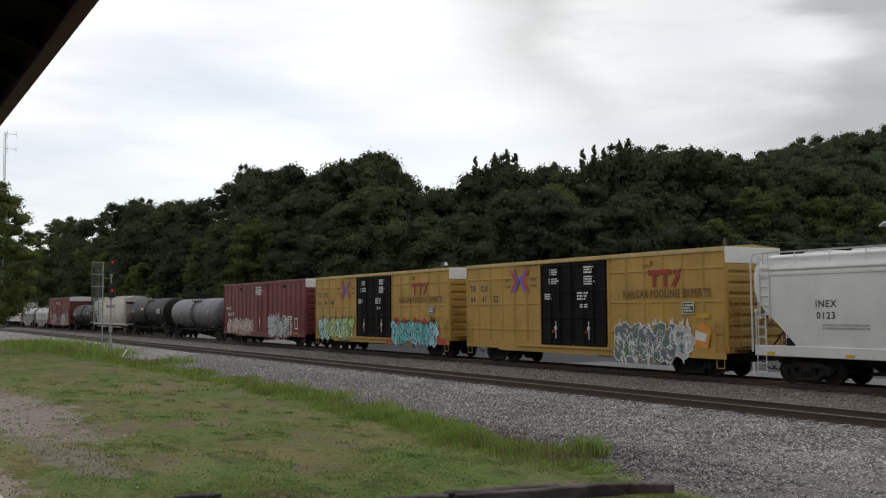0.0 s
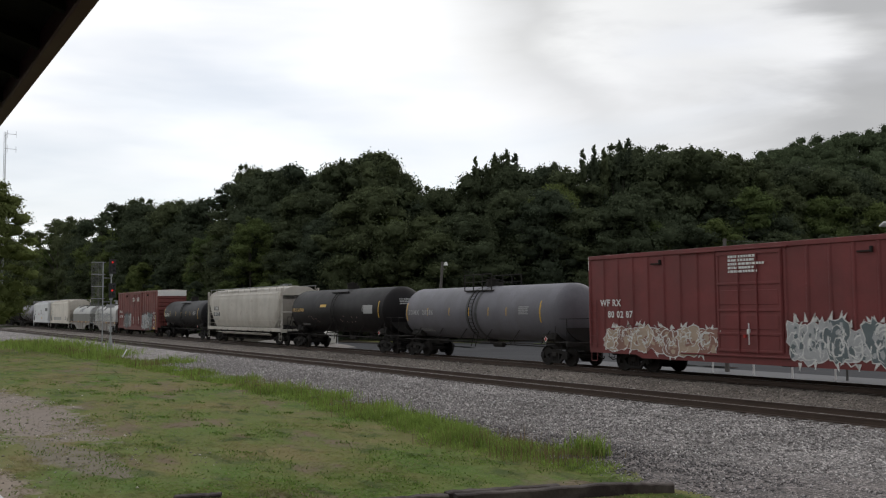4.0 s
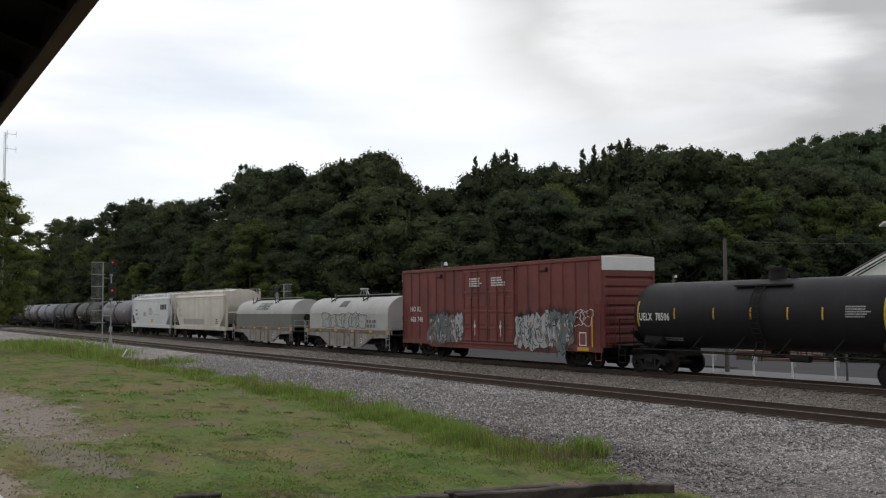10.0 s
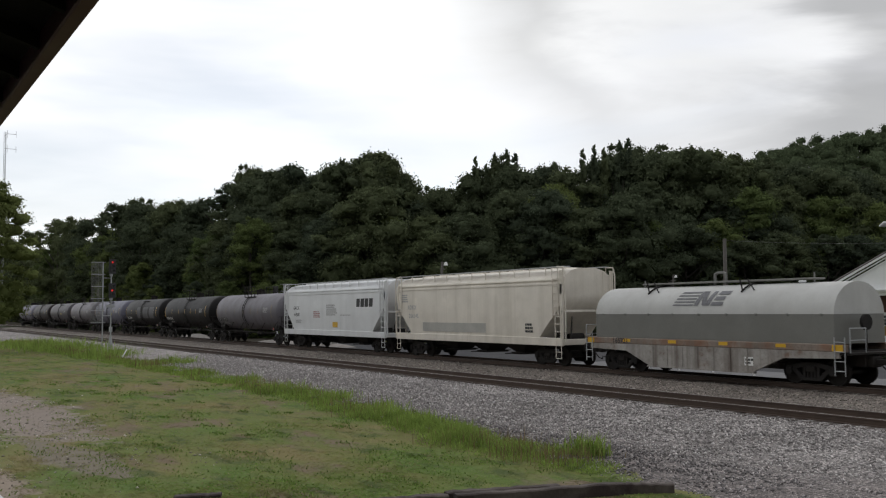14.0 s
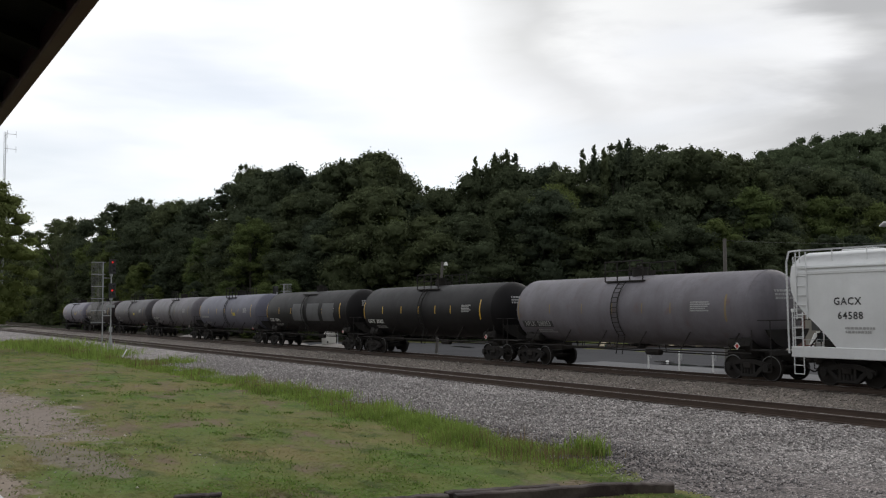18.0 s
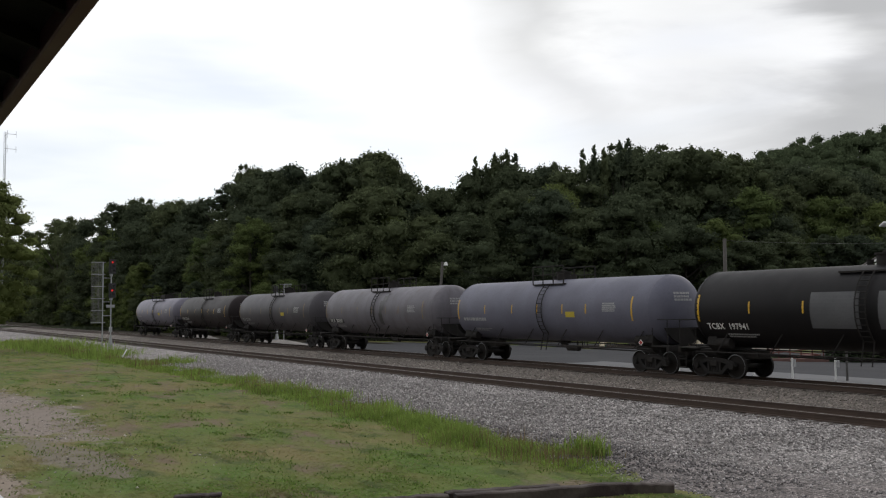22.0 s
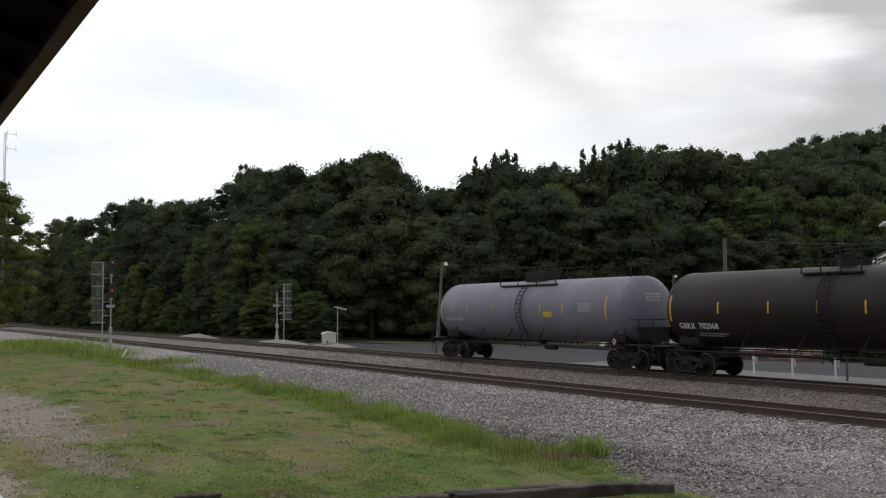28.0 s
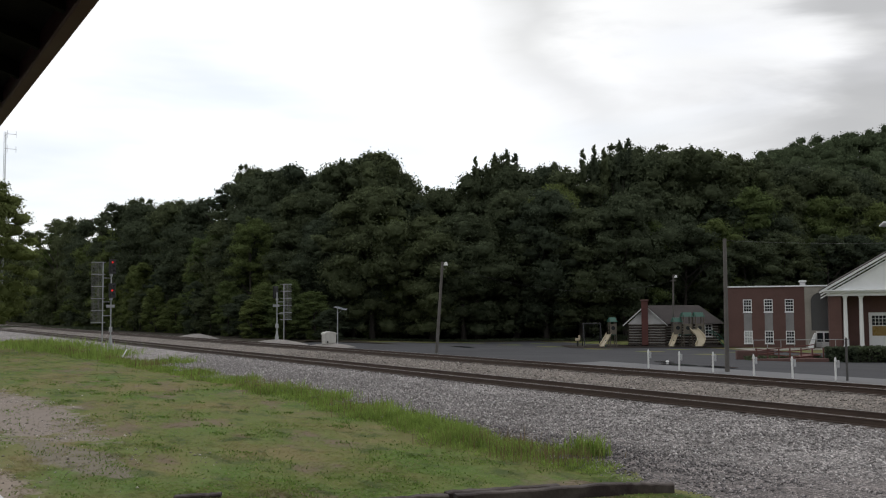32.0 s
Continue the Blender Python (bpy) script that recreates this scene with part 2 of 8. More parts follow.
def turf_colour(n, l, co, lush, mid, straw, clover, earth, earthy):
    """Mown grass: broad lush and strawy areas, dark clover patches, worn spots. Returns the colour's socket."""
    def noise_at(scale, detail, stretch):
        mp, t = n.new("ShaderNodeMapping"), n.new("ShaderNodeTexNoise")
        mp.inputs["Scale"].default_value = stretch
        t.inputs["Scale"].default_value, t.inputs["Detail"].default_value, t.inputs["Roughness"].default_value = scale, detail, 0.62
        l.new(co.outputs["Object"], mp.inputs[0])
        l.new(mp.outputs[0], t.inputs["Vector"])
        return t.outputs[0]

    def over(base, color, fac, lo, hi, amount):
        r, x = n.new("ShaderNodeMapRange"), n.new("ShaderNodeMix")
        r.inputs[1].default_value, r.inputs[2].default_value, r.inputs[4].default_value = lo, hi, amount
        r.interpolation_type = "SMOOTHSTEP"
        l.new(fac, r.inputs[0])
        x.data_type = "RGBA"
        l.new(r.outputs[0], x.inputs[0])
        l.new(base, x.inputs[6])
        x.inputs[7].default_value = (*color, 1)
        return x.outputs[2]

    ramp = n.new("ShaderNodeValToRGB")
    e = ramp.color_ramp.elements
    e[0].position, e[0].color = 0.38, (*lush, 1)
    e[1].position, e[1].color = 0.62, (*straw, 1)
    ramp.color_ramp.elements.new(0.5).color = (*mid, 1)
    l.new(noise_at(0.26, 7, (0.75, 1.5, 1)), ramp.inputs[0])
    col = over(ramp.outputs[0], clover, noise_at(0.85, 6, (0.8, 1.6, 1)), 0.50, 0.68, 0.75)
    col = over(col, earth, noise_at(0.42, 10, (0.7, 1.7, 1)), 0.52, 0.66, earthy)
    return over(col, tuple(c * 0.6 for c in mid), noise_at(4.0, 5, (1, 1.6, 1)), 0.5, 0.75, 0.3)


def ground_mat():
    """Mown grass with worn, bare and gravelly patches; leaf litter darkened as shade under the woods."""
    m = mat("grass_ground", (0.165, 0.19, 0.066), 0.95, spec=0.15, var=0.28, scale=0.35, fine=7.0, bump=0.8, dirt=(0.16, 0.135, 0.07), dirt_amount=0.55, dirt_scale=0.23)
    n, l = m.node_tree.nodes, m.node_tree.links
    bsdf = n["Principled BSDF"]
    co = n.new("ShaderNodeTexCoord")
    grass = turf_colour(n, l, co, (0.100, 0.152, 0.033), (0.145, 0.160, 0.049), (0.190, 0.162, 0.070), (0.050, 0.075, 0.024), (0.18, 0.132, 0.095), 0.9)

    def patch(cx, cy, rx, ry, rz, ragged):
        mp = n.new("ShaderNodeMapping")
        mp.vector_type = "TEXTURE"
        mp.inputs["Location"].default_value = (cx, cy, 0)
        mp.inputs["Rotation"].default_value = (0, 0, rz)
        mp.inputs["Scale"].default_value = (rx, ry, 40)
        l.new(co.outputs["Object"], mp.inputs[0])
        ln = n.new("ShaderNodeVectorMath")
        ln.operation = "LENGTH"
        l.new(mp.outputs[0], ln.inputs[0])
        ns = n.new("ShaderNodeTexNoise")
        ns.inputs["Scale"].default_value, ns.inputs["Detail"].default_value, ns.inputs["Roughness"].default_value = 0.9, 8, 0.68
        l.new(co.outputs["Object"], ns.inputs["Vector"])
        ad = n.new("ShaderNodeMath")
        ad.operation = "MULTIPLY_ADD"
        ad.inputs[1].default_value = ragged
        l.new(ns.outputs[0], ad.inputs[0])
        l.new(ln.outputs["Value"], ad.inputs[2])
        r = n.new("ShaderNodeMapRange")
        r.inputs[1].default_value, r.inputs[2].default_value = 1 + ragged * 0.5, 0.82 + ragged * 0.5
        l.new(ad.outputs[0], r.inputs[0])
        return r.outputs[0]

    def over(base, color, mask):
        x = n.new("ShaderNodeMix")
        x.data_type = "RGBA"
        l.new(mask, x.inputs[0])
        l.new(base, x.inputs[6])
        x.inputs[7].default_value = (*color, 1)
        return x.outputs[2]

    col = over(grass, (0.24, 0.20, 0.17), patch(-36.5, 4.5, 10.5, 2.1, 0.02, 1.8))
    col = over(col, (0.27, 0.22, 0.175), patch(-21.2, 2.0, 3.4, 1.0, 0.1, 1.8))
    col = over(col, (0.19, 0.165, 0.125), patch(-24.0, 4.4, 3.2, 0.8, 0.12, 2.4))
    # litter below the woods, its near-black colour also painting the tree shade
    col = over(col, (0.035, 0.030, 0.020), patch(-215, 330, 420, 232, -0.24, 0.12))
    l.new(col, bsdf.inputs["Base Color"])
    return m


def make_ground():
    def axis(pairs):
        out = []
        for (a, b, n) in pairs:
            out += list(np.linspace(a, b, n, endpoint=False))
        return np.array(out)
    xs = axis([(-3500, -700, 12), (-700, -120, 50), (-120, 40, 120), (40, 400, 20), (400, 2500, 8)])
    ys = axis([(-2500, -60, 10), (-60, 0, 12), (0, 40, 50), (40, 420, 70), (420, 4000, 16)])
    X, Y = np.meshgrid(xs, ys)
    V = np.stack([X, Y, ground_z(X, Y)], -1).reshape(-1, 3)
    w = len(xs)
    i = (np.arange(len(ys) - 1)[:, None] * w + np.arange(w - 1)[None]).ravel()
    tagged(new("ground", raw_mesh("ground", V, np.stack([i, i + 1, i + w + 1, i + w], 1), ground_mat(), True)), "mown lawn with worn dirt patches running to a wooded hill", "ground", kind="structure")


make_ground()
YN, YF = 21.221, 29.040            # near rails of the two tracks
GAUGE = 1.435
YC = YF + GAUGE / 2



def crushed_stone(name, color, dirt, dirt_amount, size, foul=None):
    """Crushed stone: every stone its own shade, some nearly white, dark gaps between, earthy patches."""
    m = mat(name, color, 0.9, var=0.15, scale=0.5, fine=30.0, dirt=dirt, dirt_amount=dirt_amount, dirt_scale=0.35)
    n, l = m.node_tree.nodes, m.node_tree.links
    bsdf = n["Principled BSDF"]
    base = bsdf.inputs["Base Color"].links[0].from_socket
    co = n.new("ShaderNodeTexCoord")
    cell, gap = n.new("ShaderNodeTexVoronoi"), n.new("ShaderNodeTexVoronoi")
    gap.feature = "DISTANCE_TO_EDGE"
    for v in (cell, gap):
        v.inputs["Scale"].default_value = 1 / size
        l.new(co.outputs["Object"], v.inputs["Vector"])
    sep = n.new("ShaderNodeSeparateColor")
    l.new(cell.outputs["Color"], sep.inputs[0])
    shade = n.new("ShaderNodeValToRGB")
    e = shade.color_ramp.elements
    e[0].color, e[1].color = (0.15, 0.145, 0.145, 1), (0.88, 0.87, 0.87, 1)
    e[0].position, e[1].position = 0.0, 1.0
    for at, c in ((0.5, 0.36), (0.86, 0.62)):
        s = shade.color_ramp.elements.new(at)
        s.color = (c, c * 0.985, c * 0.98, 1)
    l.new(sep.outputs[0], shade.inputs[0])
    dark = n.new("ShaderNodeMapRange")
    dark.inputs[1].default_value, dark.inputs[2].default_value, dark.inputs[3].default_value = 0.0, 0.10, 0.35
    l.new(gap.outputs[0], dark.inputs[0])
    x = n.new("ShaderNodeMix")
    x.data_type, x.blend_type = "RGBA", "MULTIPLY"
    x.inputs[0].default_value = 1.0
    l.new(base, x.inputs[6])
    l.new(shade.outputs[0], x.inputs[7])
    y = n.new("ShaderNodeMix")
    y.data_type, y.blend_type = "RGBA", "MULTIPLY"
    y.inputs[0].default_value = 1.0
    l.new(x.outputs[2], y.inputs[6])
    l.new(dark.outputs[0], y.inputs[7])
    col = y.outputs[2]
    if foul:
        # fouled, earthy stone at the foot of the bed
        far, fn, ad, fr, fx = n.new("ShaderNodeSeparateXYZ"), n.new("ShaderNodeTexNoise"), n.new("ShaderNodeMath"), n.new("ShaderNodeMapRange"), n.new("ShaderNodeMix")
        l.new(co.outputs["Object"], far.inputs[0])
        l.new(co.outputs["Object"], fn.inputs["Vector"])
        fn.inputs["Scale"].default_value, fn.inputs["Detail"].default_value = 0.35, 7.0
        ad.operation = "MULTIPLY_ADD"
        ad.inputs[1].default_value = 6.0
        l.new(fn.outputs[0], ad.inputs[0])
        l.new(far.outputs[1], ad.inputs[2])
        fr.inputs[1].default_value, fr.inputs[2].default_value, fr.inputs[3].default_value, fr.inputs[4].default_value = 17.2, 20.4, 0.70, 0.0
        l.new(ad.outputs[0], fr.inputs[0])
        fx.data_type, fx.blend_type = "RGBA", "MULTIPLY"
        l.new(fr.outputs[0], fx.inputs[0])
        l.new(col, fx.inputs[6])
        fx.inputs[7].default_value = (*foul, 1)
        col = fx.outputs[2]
    l.new(col, bsdf.inputs["Base Color"])
    b = n.new("ShaderNodeBump")
    b.inputs["Strength"].default_value, b.inputs["Distance"].default_value = 0.8, 0.02
    l.new(gap.outputs[0], b.inputs["Height"])
    l.new(b.outputs[0], bsdf.inputs["Normal"])
    return m


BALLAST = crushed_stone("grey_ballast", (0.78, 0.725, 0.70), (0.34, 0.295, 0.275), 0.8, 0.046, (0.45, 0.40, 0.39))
BALLAST_OLD = crushed_stone("brown_ballast", (0.50, 0.43, 0.37), (0.25, 0.205, 0.17), 0.8, 0.055)


def verge(x):
    """Where the weeds meet the stones."""
    return np.interp(-np.asarray(x, float), (8, 12, 15, 18, 25, 33, 45, 66, 120), (12.3, 12.6, 12.9, 13.4, 14.1, 15.0, 15.5, 15.4, 15.2)) + 0.2 * np.sin(x * 0.7) + 0.15 * np.sin(x * 1.9)


def ballast_bed(name, profile, material, label):
    """A bed of stone with the given cross-section, laid along the tracks."""
    xs = np.concatenate([np.linspace(-700, -130, 120, endpoint=False), np.linspace(-130, 60, 420)])
    py = np.concatenate([np.linspace(a[0], b[0], max(2, int(abs(b[0] - a[0]) / 0.25)), endpoint=False) for a, b in zip(profile[:-1], profile[1:])] + [[profile[-1][0]]])
    pz = np.interp(py, [p[0] for p in profile], [p[1] for p in profile])
    rng = np.random.default_rng(len(name))
    X, Y = np.meshgrid(xs, py)
    Z = np.repeat(pz[:, None], len(xs), 1) + rng.normal(0, 0.012, X.shape)
    if profile[0][0] < 15:
        # the foot of the bed follows the weedy verge
        foot = verge(X) - 0.45
        Y = np.where(Y < 19.6, foot + (Y - 12.5) * (19.6 - foot) / 7.1, Y)
    w = len(xs)
    i = (np.arange(len(py) - 1)[:, None] * w + np.arange(w - 1)[None]).ravel()
    return tagged(new(name, raw_mesh(name, np.stack([X, Y, Z], -1).reshape(-1, 3), np.stack([i, i + 1, i + w + 1, i + w], 1), material)), label, "ballast", kind="structure")


BED_NEAR = [(12.5, -0.68), (13.6, -0.60), (17.0, -0.45), (19.6, -0.27), (20.3, -0.20), (23.6, -0.20), (24.3, -0.215)]
BED_FAR = [(24.3, -0.219), (25.8, -0.36), (27.6, -0.26), (28.2, -0.20), (31.4, -0.20), (32.6, -0.34), (34.2, -0.66)]
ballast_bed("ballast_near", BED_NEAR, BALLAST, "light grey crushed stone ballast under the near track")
ballast_bed("ballast_far", BED_FAR, BALLAST_OLD, "brownish crushed stone ballast under the far track")


def rail_geo(x0, x1):
    prof = [(-0.07, -0.18), (0.07, -0.18), (0.07, -0.165), (0.014, -0.15), (0.014, -0.045), (0.037, -0.035), (0.037, -0.006), (0.028, 0.0), (-0.028, 0.0), (-0.037, -0.006), (-0.037, -0.035), (-0.014, -0.045), (-0.014, -0.15), (-0.07, -0.165)]
    g = Geo()
    g.slab(prof, "x", x0, x1)
    return g


def make_track(name, y0, label):
    t = tagged(new(name), label, "railway track", kind="structure")
    for y in (y0, y0 + GAUGE):
        r = part("rail", rail_geo(-700, 60), RAIL, t, at=Matrix.Translation((0, y, 0)))
        part("rail_head", Geo().box(-700, 60, -0.024, 0.024, 0.0, 0.003), RAIL_TOP, r, "worn bright running surface")
    return t


TRACK_NEAR = make_track("track_near", YN, "near railway track with rusty rails on dark timber ties")
TRACK_FAR = make_track("track_far", YF, "far railway track on which the freight train rolls")

ASPHALT = mat("asphalt", (0.055, 0.055, 0.060), 0.95, spec=0.15, var=0.12, scale=0.12, fine=30, bump=0.3, dirt=(0.08, 0.08, 0.082), dirt_amount=0.4, dirt_scale=0.08)
ROAD = mat("worn_road", (0.165, 0.165, 0.17), 0.9, spec=0.2, var=0.12, scale=0.15, fine=30, bump=0.3, dirt=(0.11, 0.11, 0.115), dirt_amount=0.4, dirt_scale=0.12)


def sheet_on_ground(name, x0, x1, y0, y1, step, lift, material, label, category):
    xs, ys = np.arange(x0, x1 + 0.01, step), np.arange(y0, y1 + 0.01, step)
    X, Y = np.meshgrid(xs, ys)
    Z = ground_z(X, Y) + lift
    w = len(xs)
    i = (np.arange(len(ys) - 1)[:, None] * w + np.arange(w - 1)[None]).ravel()
    return tagged(new(name, raw_mesh(name, np.stack([X, Y, Z], -1).reshape(-1, 3), np.stack([i, i + 1, i + w + 1, i + w], 1), material, True)), label, category, kind="structure")


sheet_on_ground("parking_lot", -92, -20, 33.6, 68, 0.8, 0.03, ASPHALT, "dark asphalt parking lot behind the tracks", "parking lot")
sheet_on_ground("road", -46, 40, 36.0, 40.4, 0.8, 0.045, ROAD, "worn grey asphalt road beside the tracks", "road")
# ---- trees ----
def quads(P, N, size, rng, ratio=1.0):
    """Small four-cornered leaves at P that face N."""
    n = len(P)
    a = rng.normal(size=(n, 3))
    t = np.cross(N, a)
    t /= np.linalg.norm(t, axis=1, keepdims=True) + 1e-9
    b = np.cross(N, t)
    s = size * rng.uniform(0.6, 1.35, (n, 1))
    v = np.stack([P - t * s, P - b * s * 0.62 * ratio, P + t * s, P + b * s * 0.62 * ratio], 1).reshape(-1, 3)
    return v, np.arange(4 * n).reshape(n, 4)


def leaf_tris(P, N, size, rng):
    """Small three-cornered leaves at P that face N."""
    n = len(P)
    t = np.cross(N, rng.normal(size=(n, 3)))
    t /= np.linalg.norm(t, axis=1, keepdims=True) + 1e-9
    b = np.cross(N, t)
    s = size * rng.uniform(0.6, 1.4, (n, 1))
    v = np.stack([P - t * s - b * s * 0.5, P + t * s - b * s * 0.5, P + b * s], 1).reshape(-1, 3)
    return v, np.arange(3 * n).reshape(n, 3)


def ball_mesh():
    bm = bmesh.new()
    bmesh.ops.create_icosphere(bm, subdivisions=2, radius=1.0)
    bm.verts.index_update()
    v = np.array([tuple(p.co) for p in bm.verts])
    f = np.array([[p.index for p in q.verts] for q in bm.faces])
    bm.free()
    return v, f


BALL_V, BALL_F = ball_mesh()


def crown_mesh(name, seed, w, z0, z1, clumps, leaves, size, material, shape=0.0):
    """A crown of billowing boughs, each a rounded mass thick with leaves. shape: 0 broad and round, 1 tall and pointed."""
    rng = np.random.default_rng(seed)
    C, R = [], []
    while len(C) < clumps:
        k = len(C)
        if shape > 0.5:
            h = (k + rng.random()) / clumps
            g = w * (0.85 * (1 - h) ** 0.55 + 0.06)
            a = rng.uniform(0, 2 * math.pi)
            C.append((0.5 * g * math.cos(a), 0.5 * g * math.sin(a), z0 + h * (z1 - z0)))
            R.append((0.50 * g + 0.14) * rng.uniform(0.75, 1.15))
            continue
        # boughs sit on the outside of the crown, evenly from foot to top
        h = ((k * 0.61803) % 1.0) ** 0.85
        a = rng.uniform(0, 2 * math.pi)
        girth = max(0.0, 1 - abs(2 * h - 0.9) ** 2.6 / 1.33) ** 0.5 * (0.88 + 0.18 * math.sin(3 * a + seed) + 0.08 * math.sin(8 * h + seed))
        r = (0.10 + 0.22 * rng.random() ** 1.3) * w
        rr = max(0.0, girth * w - 0.6 * r) * rng.uniform(0.3, 1.06) ** 0.5
        C.append((rr * math.cos(a), rr * math.sin(a), z0 + r * 0.5 + h * (z1 - z0 - 1.25 * r)))
        R.append(r)
    C, R = np.array(C), np.array(R)
    flat = np.array([1, 1, 0.64 if shape < 0.5 else 1.5])
    idx = rng.choice(clumps, clumps * leaves, p=R ** 2 / np.sum(R ** 2))
    D = rng.normal(size=(len(idx), 3))
    D /= np.linalg.norm(D, axis=1, keepdims=True)
    swell = 1 + 0.10 * np.sin(5 * D[:, 0] + 2.1 * idx) * np.sin(5 * D[:, 1] + 1.3 * idx) + 0.07 * np.sin(9 * D[:, 2] + idx)
    P = C[idx] + D * (R[idx] * swell * rng.normal(1.0, 0.17, len(idx)).clip(0.66, 1.5))[:, None] * flat
    depth = np.sqrt((((P[:, None] - C[None]) / flat) ** 2).sum(2)) / R[None]
    out = (depth.min(1) > 0.70) & (D[:, 2] > -0.75)
    P, D, idx = P[out], D[out], idx[out]
    O = P - np.array([0, 0, z0 + 0.35 * (z1 - z0)])
    O /= np.linalg.norm(O, axis=1, keepdims=True) + 1e-9
    N = D * 0.5 + O * 0.3 + rng.normal(size=D.shape) * 0.48
    N /= np.linalg.norm(N, axis=1, keepdims=True)
    v, f = leaf_tris(P, N, size, rng)
    # the leafy inside of every bough
    B = C[:, None] + BALL_V[None] * flat * (R[:, None, None] * 0.70 * rng.uniform(0.55, 1.35, (clumps, len(BALL_V), 1)))
    G = BALL_F[None] + (np.arange(clumps) * len(BALL_V))[:, None, None]
    return raw_mesh(name, np.concatenate([v, B.reshape(-1, 3)]), np.concatenate([f, G.reshape(-1, 3) + len(v)]), material)


def trunk_geo(h, r, seed, limbs=5, spread=2.5):
    rng = random.Random(seed)
    g = Geo()
    n, top = 8, None
    rings = []
    for k in range(7):
        f = k / 6
        rr = r * (1.35 if k == 0 else 1 - 0.75 * f)
        cx, cy = 0.25 * math.sin(2.1 * f + seed), 0.25 * math.sin(1.7 * f + 2 * seed)
        rings.append([Vector((cx + rr * math.cos(2 * math.pi * i / n), cy + rr * math.sin(2 * math.pi * i / n), h * f - (0.3 if k == 0 else 0))) for i in range(n)])
    g.rings(rings)
    for i in range(limbs):
        a = 2 * math.pi * i / limbs + rng.uniform(-0.4, 0.4)
        z = h * rng.uniform(0.4, 0.8)
        p = Vector((0, 0, z))
        q = p + Vector((math.cos(a) * spread * 0.6, math.sin(a) * spread * 0.6, h * 0.16))
        e = q + Vector((math.cos(a + 0.3) * spread * 0.6, math.sin(a + 0.3) * spread * 0.6, h * 0.15))
        g.tube(p, q, r * 0.4, r * 0.24, 6)
        g.tube(q, e, r * 0.24, r * 0.08, 5)
    return g


def tree_kind(name, label, seed, w, h, low, clumps, leaves, size, material, shape=0.0):
    t = thing(name, label, "tree", "trees along the lot", at=Matrix.Translation((0, 0, -80)))
    part("trunk", trunk_geo(h * 0.72, 0.017 * h, seed, spread=w * 0.6), BARK, t)
    part("crown", crown_mesh("crown", seed, w, h * low, h, clumps, leaves, size, material, shape), material, t)
    return t


DARK_CROWN = "tall broadleaf tree with a dense dark green crown"
LIGHT_CROWN = "broadleaf tree with lighter yellowish green leaves"
TREES = {
    "oak": tree_kind("broadleaf_tree", DARK_CROWN, 3, 6.2, 20.0, 0.0, 104, 160, 0.15, LEAF_DEEP),
    "oak2": tree_kind("broadleaf_tree", DARK_CROWN, 8, 5.6, 20.0, 0.0, 98, 160, 0.15, LEAF_DEEP),
    "oak3": tree_kind("broadleaf_tree", DARK_CROWN, 21, 6.8, 20.0, 0.03, 108, 160, 0.15, LEAF_DEEP),
    "fresh": tree_kind("broadleaf_tree", LIGHT_CROWN, 12, 5.2, 20.0, 0.0, 94, 150, 0.14, LEAF_FRESH),
    "fresh2": tree_kind("broadleaf_tree", LIGHT_CROWN, 31, 4.6, 20.0, 0.0, 90, 150, 0.14, LEAF_FRESH),
    "high": tree_kind("broadleaf_tree", "tall broadleaf tree overhanging the lot with a short bare trunk", 41, 6.8, 20.0, 0.05, 108, 160, 0.15, LEAF_DEEP),
    "dome": tree_kind("broadleaf_tree", "broad dark tree with a domed crown over the woods", 57, 6.4, 20.0, 0.25, 98, 160, 0.15, LEAF_DEEP),
    "spire": tree_kind("conifer_tree", "slender pointed tree rising over the woods", 5, 1.9, 20.0, 0.10, 56, 90, 0.14, LEAF_DEEP, 1.0),
}
PLACED = {}


def plant(kind, k, top, dd=0.0, wide=1.0, turn=0.0):
    """Plants a tree at the bearing k (across over along), dd metres behind the wood's edge, reaching the given slope over the eye."""
    d = float(knots(TREE_D, k)) + dd
    # the far end of the wood stays behind the tracks
    d = max(d, 41.0 / (AX_F.y + k * AX_R.y))
    p = site(k * d, d)
    z = float(ground_z(p.x, p.y)) - 0.1
    h = max(3.0, EYE.z + top * d - z)
    m = Matrix.Translation((p.x, p.y, z)) @ Matrix.Rotation(turn, 4, "Z")
    s = (h / 20 * 0.5 + 0.5) * wide
    ob = TREES[kind]
    if kind in PLACED:
        ob = copy_thing(ob, m)
    else:
        ob.matrix_basis = m
        PLACED[kind] = 1
    ob.scale = (s, s, h / 20)
    return ob


# bearing, slope of the skyline over the eye
SKYLINE = [(-0.47, 0.08), (-0.428, 0.0875), (-0.405, 0.0992), (-0.363, 0.1031), (-0.337, 0.1183), (-0.287, 0.1203), (-0.26, 0.1189), (-0.227, 0.1246), (-0.217, 0.1424), (-0.203, 0.1579), (-0.183, 0.147), (-0.159, 0.1552), (-0.132, 0.1478), (-0.118, 0.1536), (-0.097, 0.1654), (-0.073, 0.1665), (-0.049, 0.1579), (-0.026, 0.130), (-0.014, 0.124), (0.01, 0.124), (0.028, 0.134), (0.04, 0.149), (0.058, 0.155), (0.108, 0.153), (0.147, 0.151), (0.165, 0.160), (0.189, 0.167), (0.254, 0.1687), (0.278, 0.1637), (0.32, 0.166), (0.36, 0.155), (0.40, 0.145), (0.5, 0.14), (0.62, 0.14)]


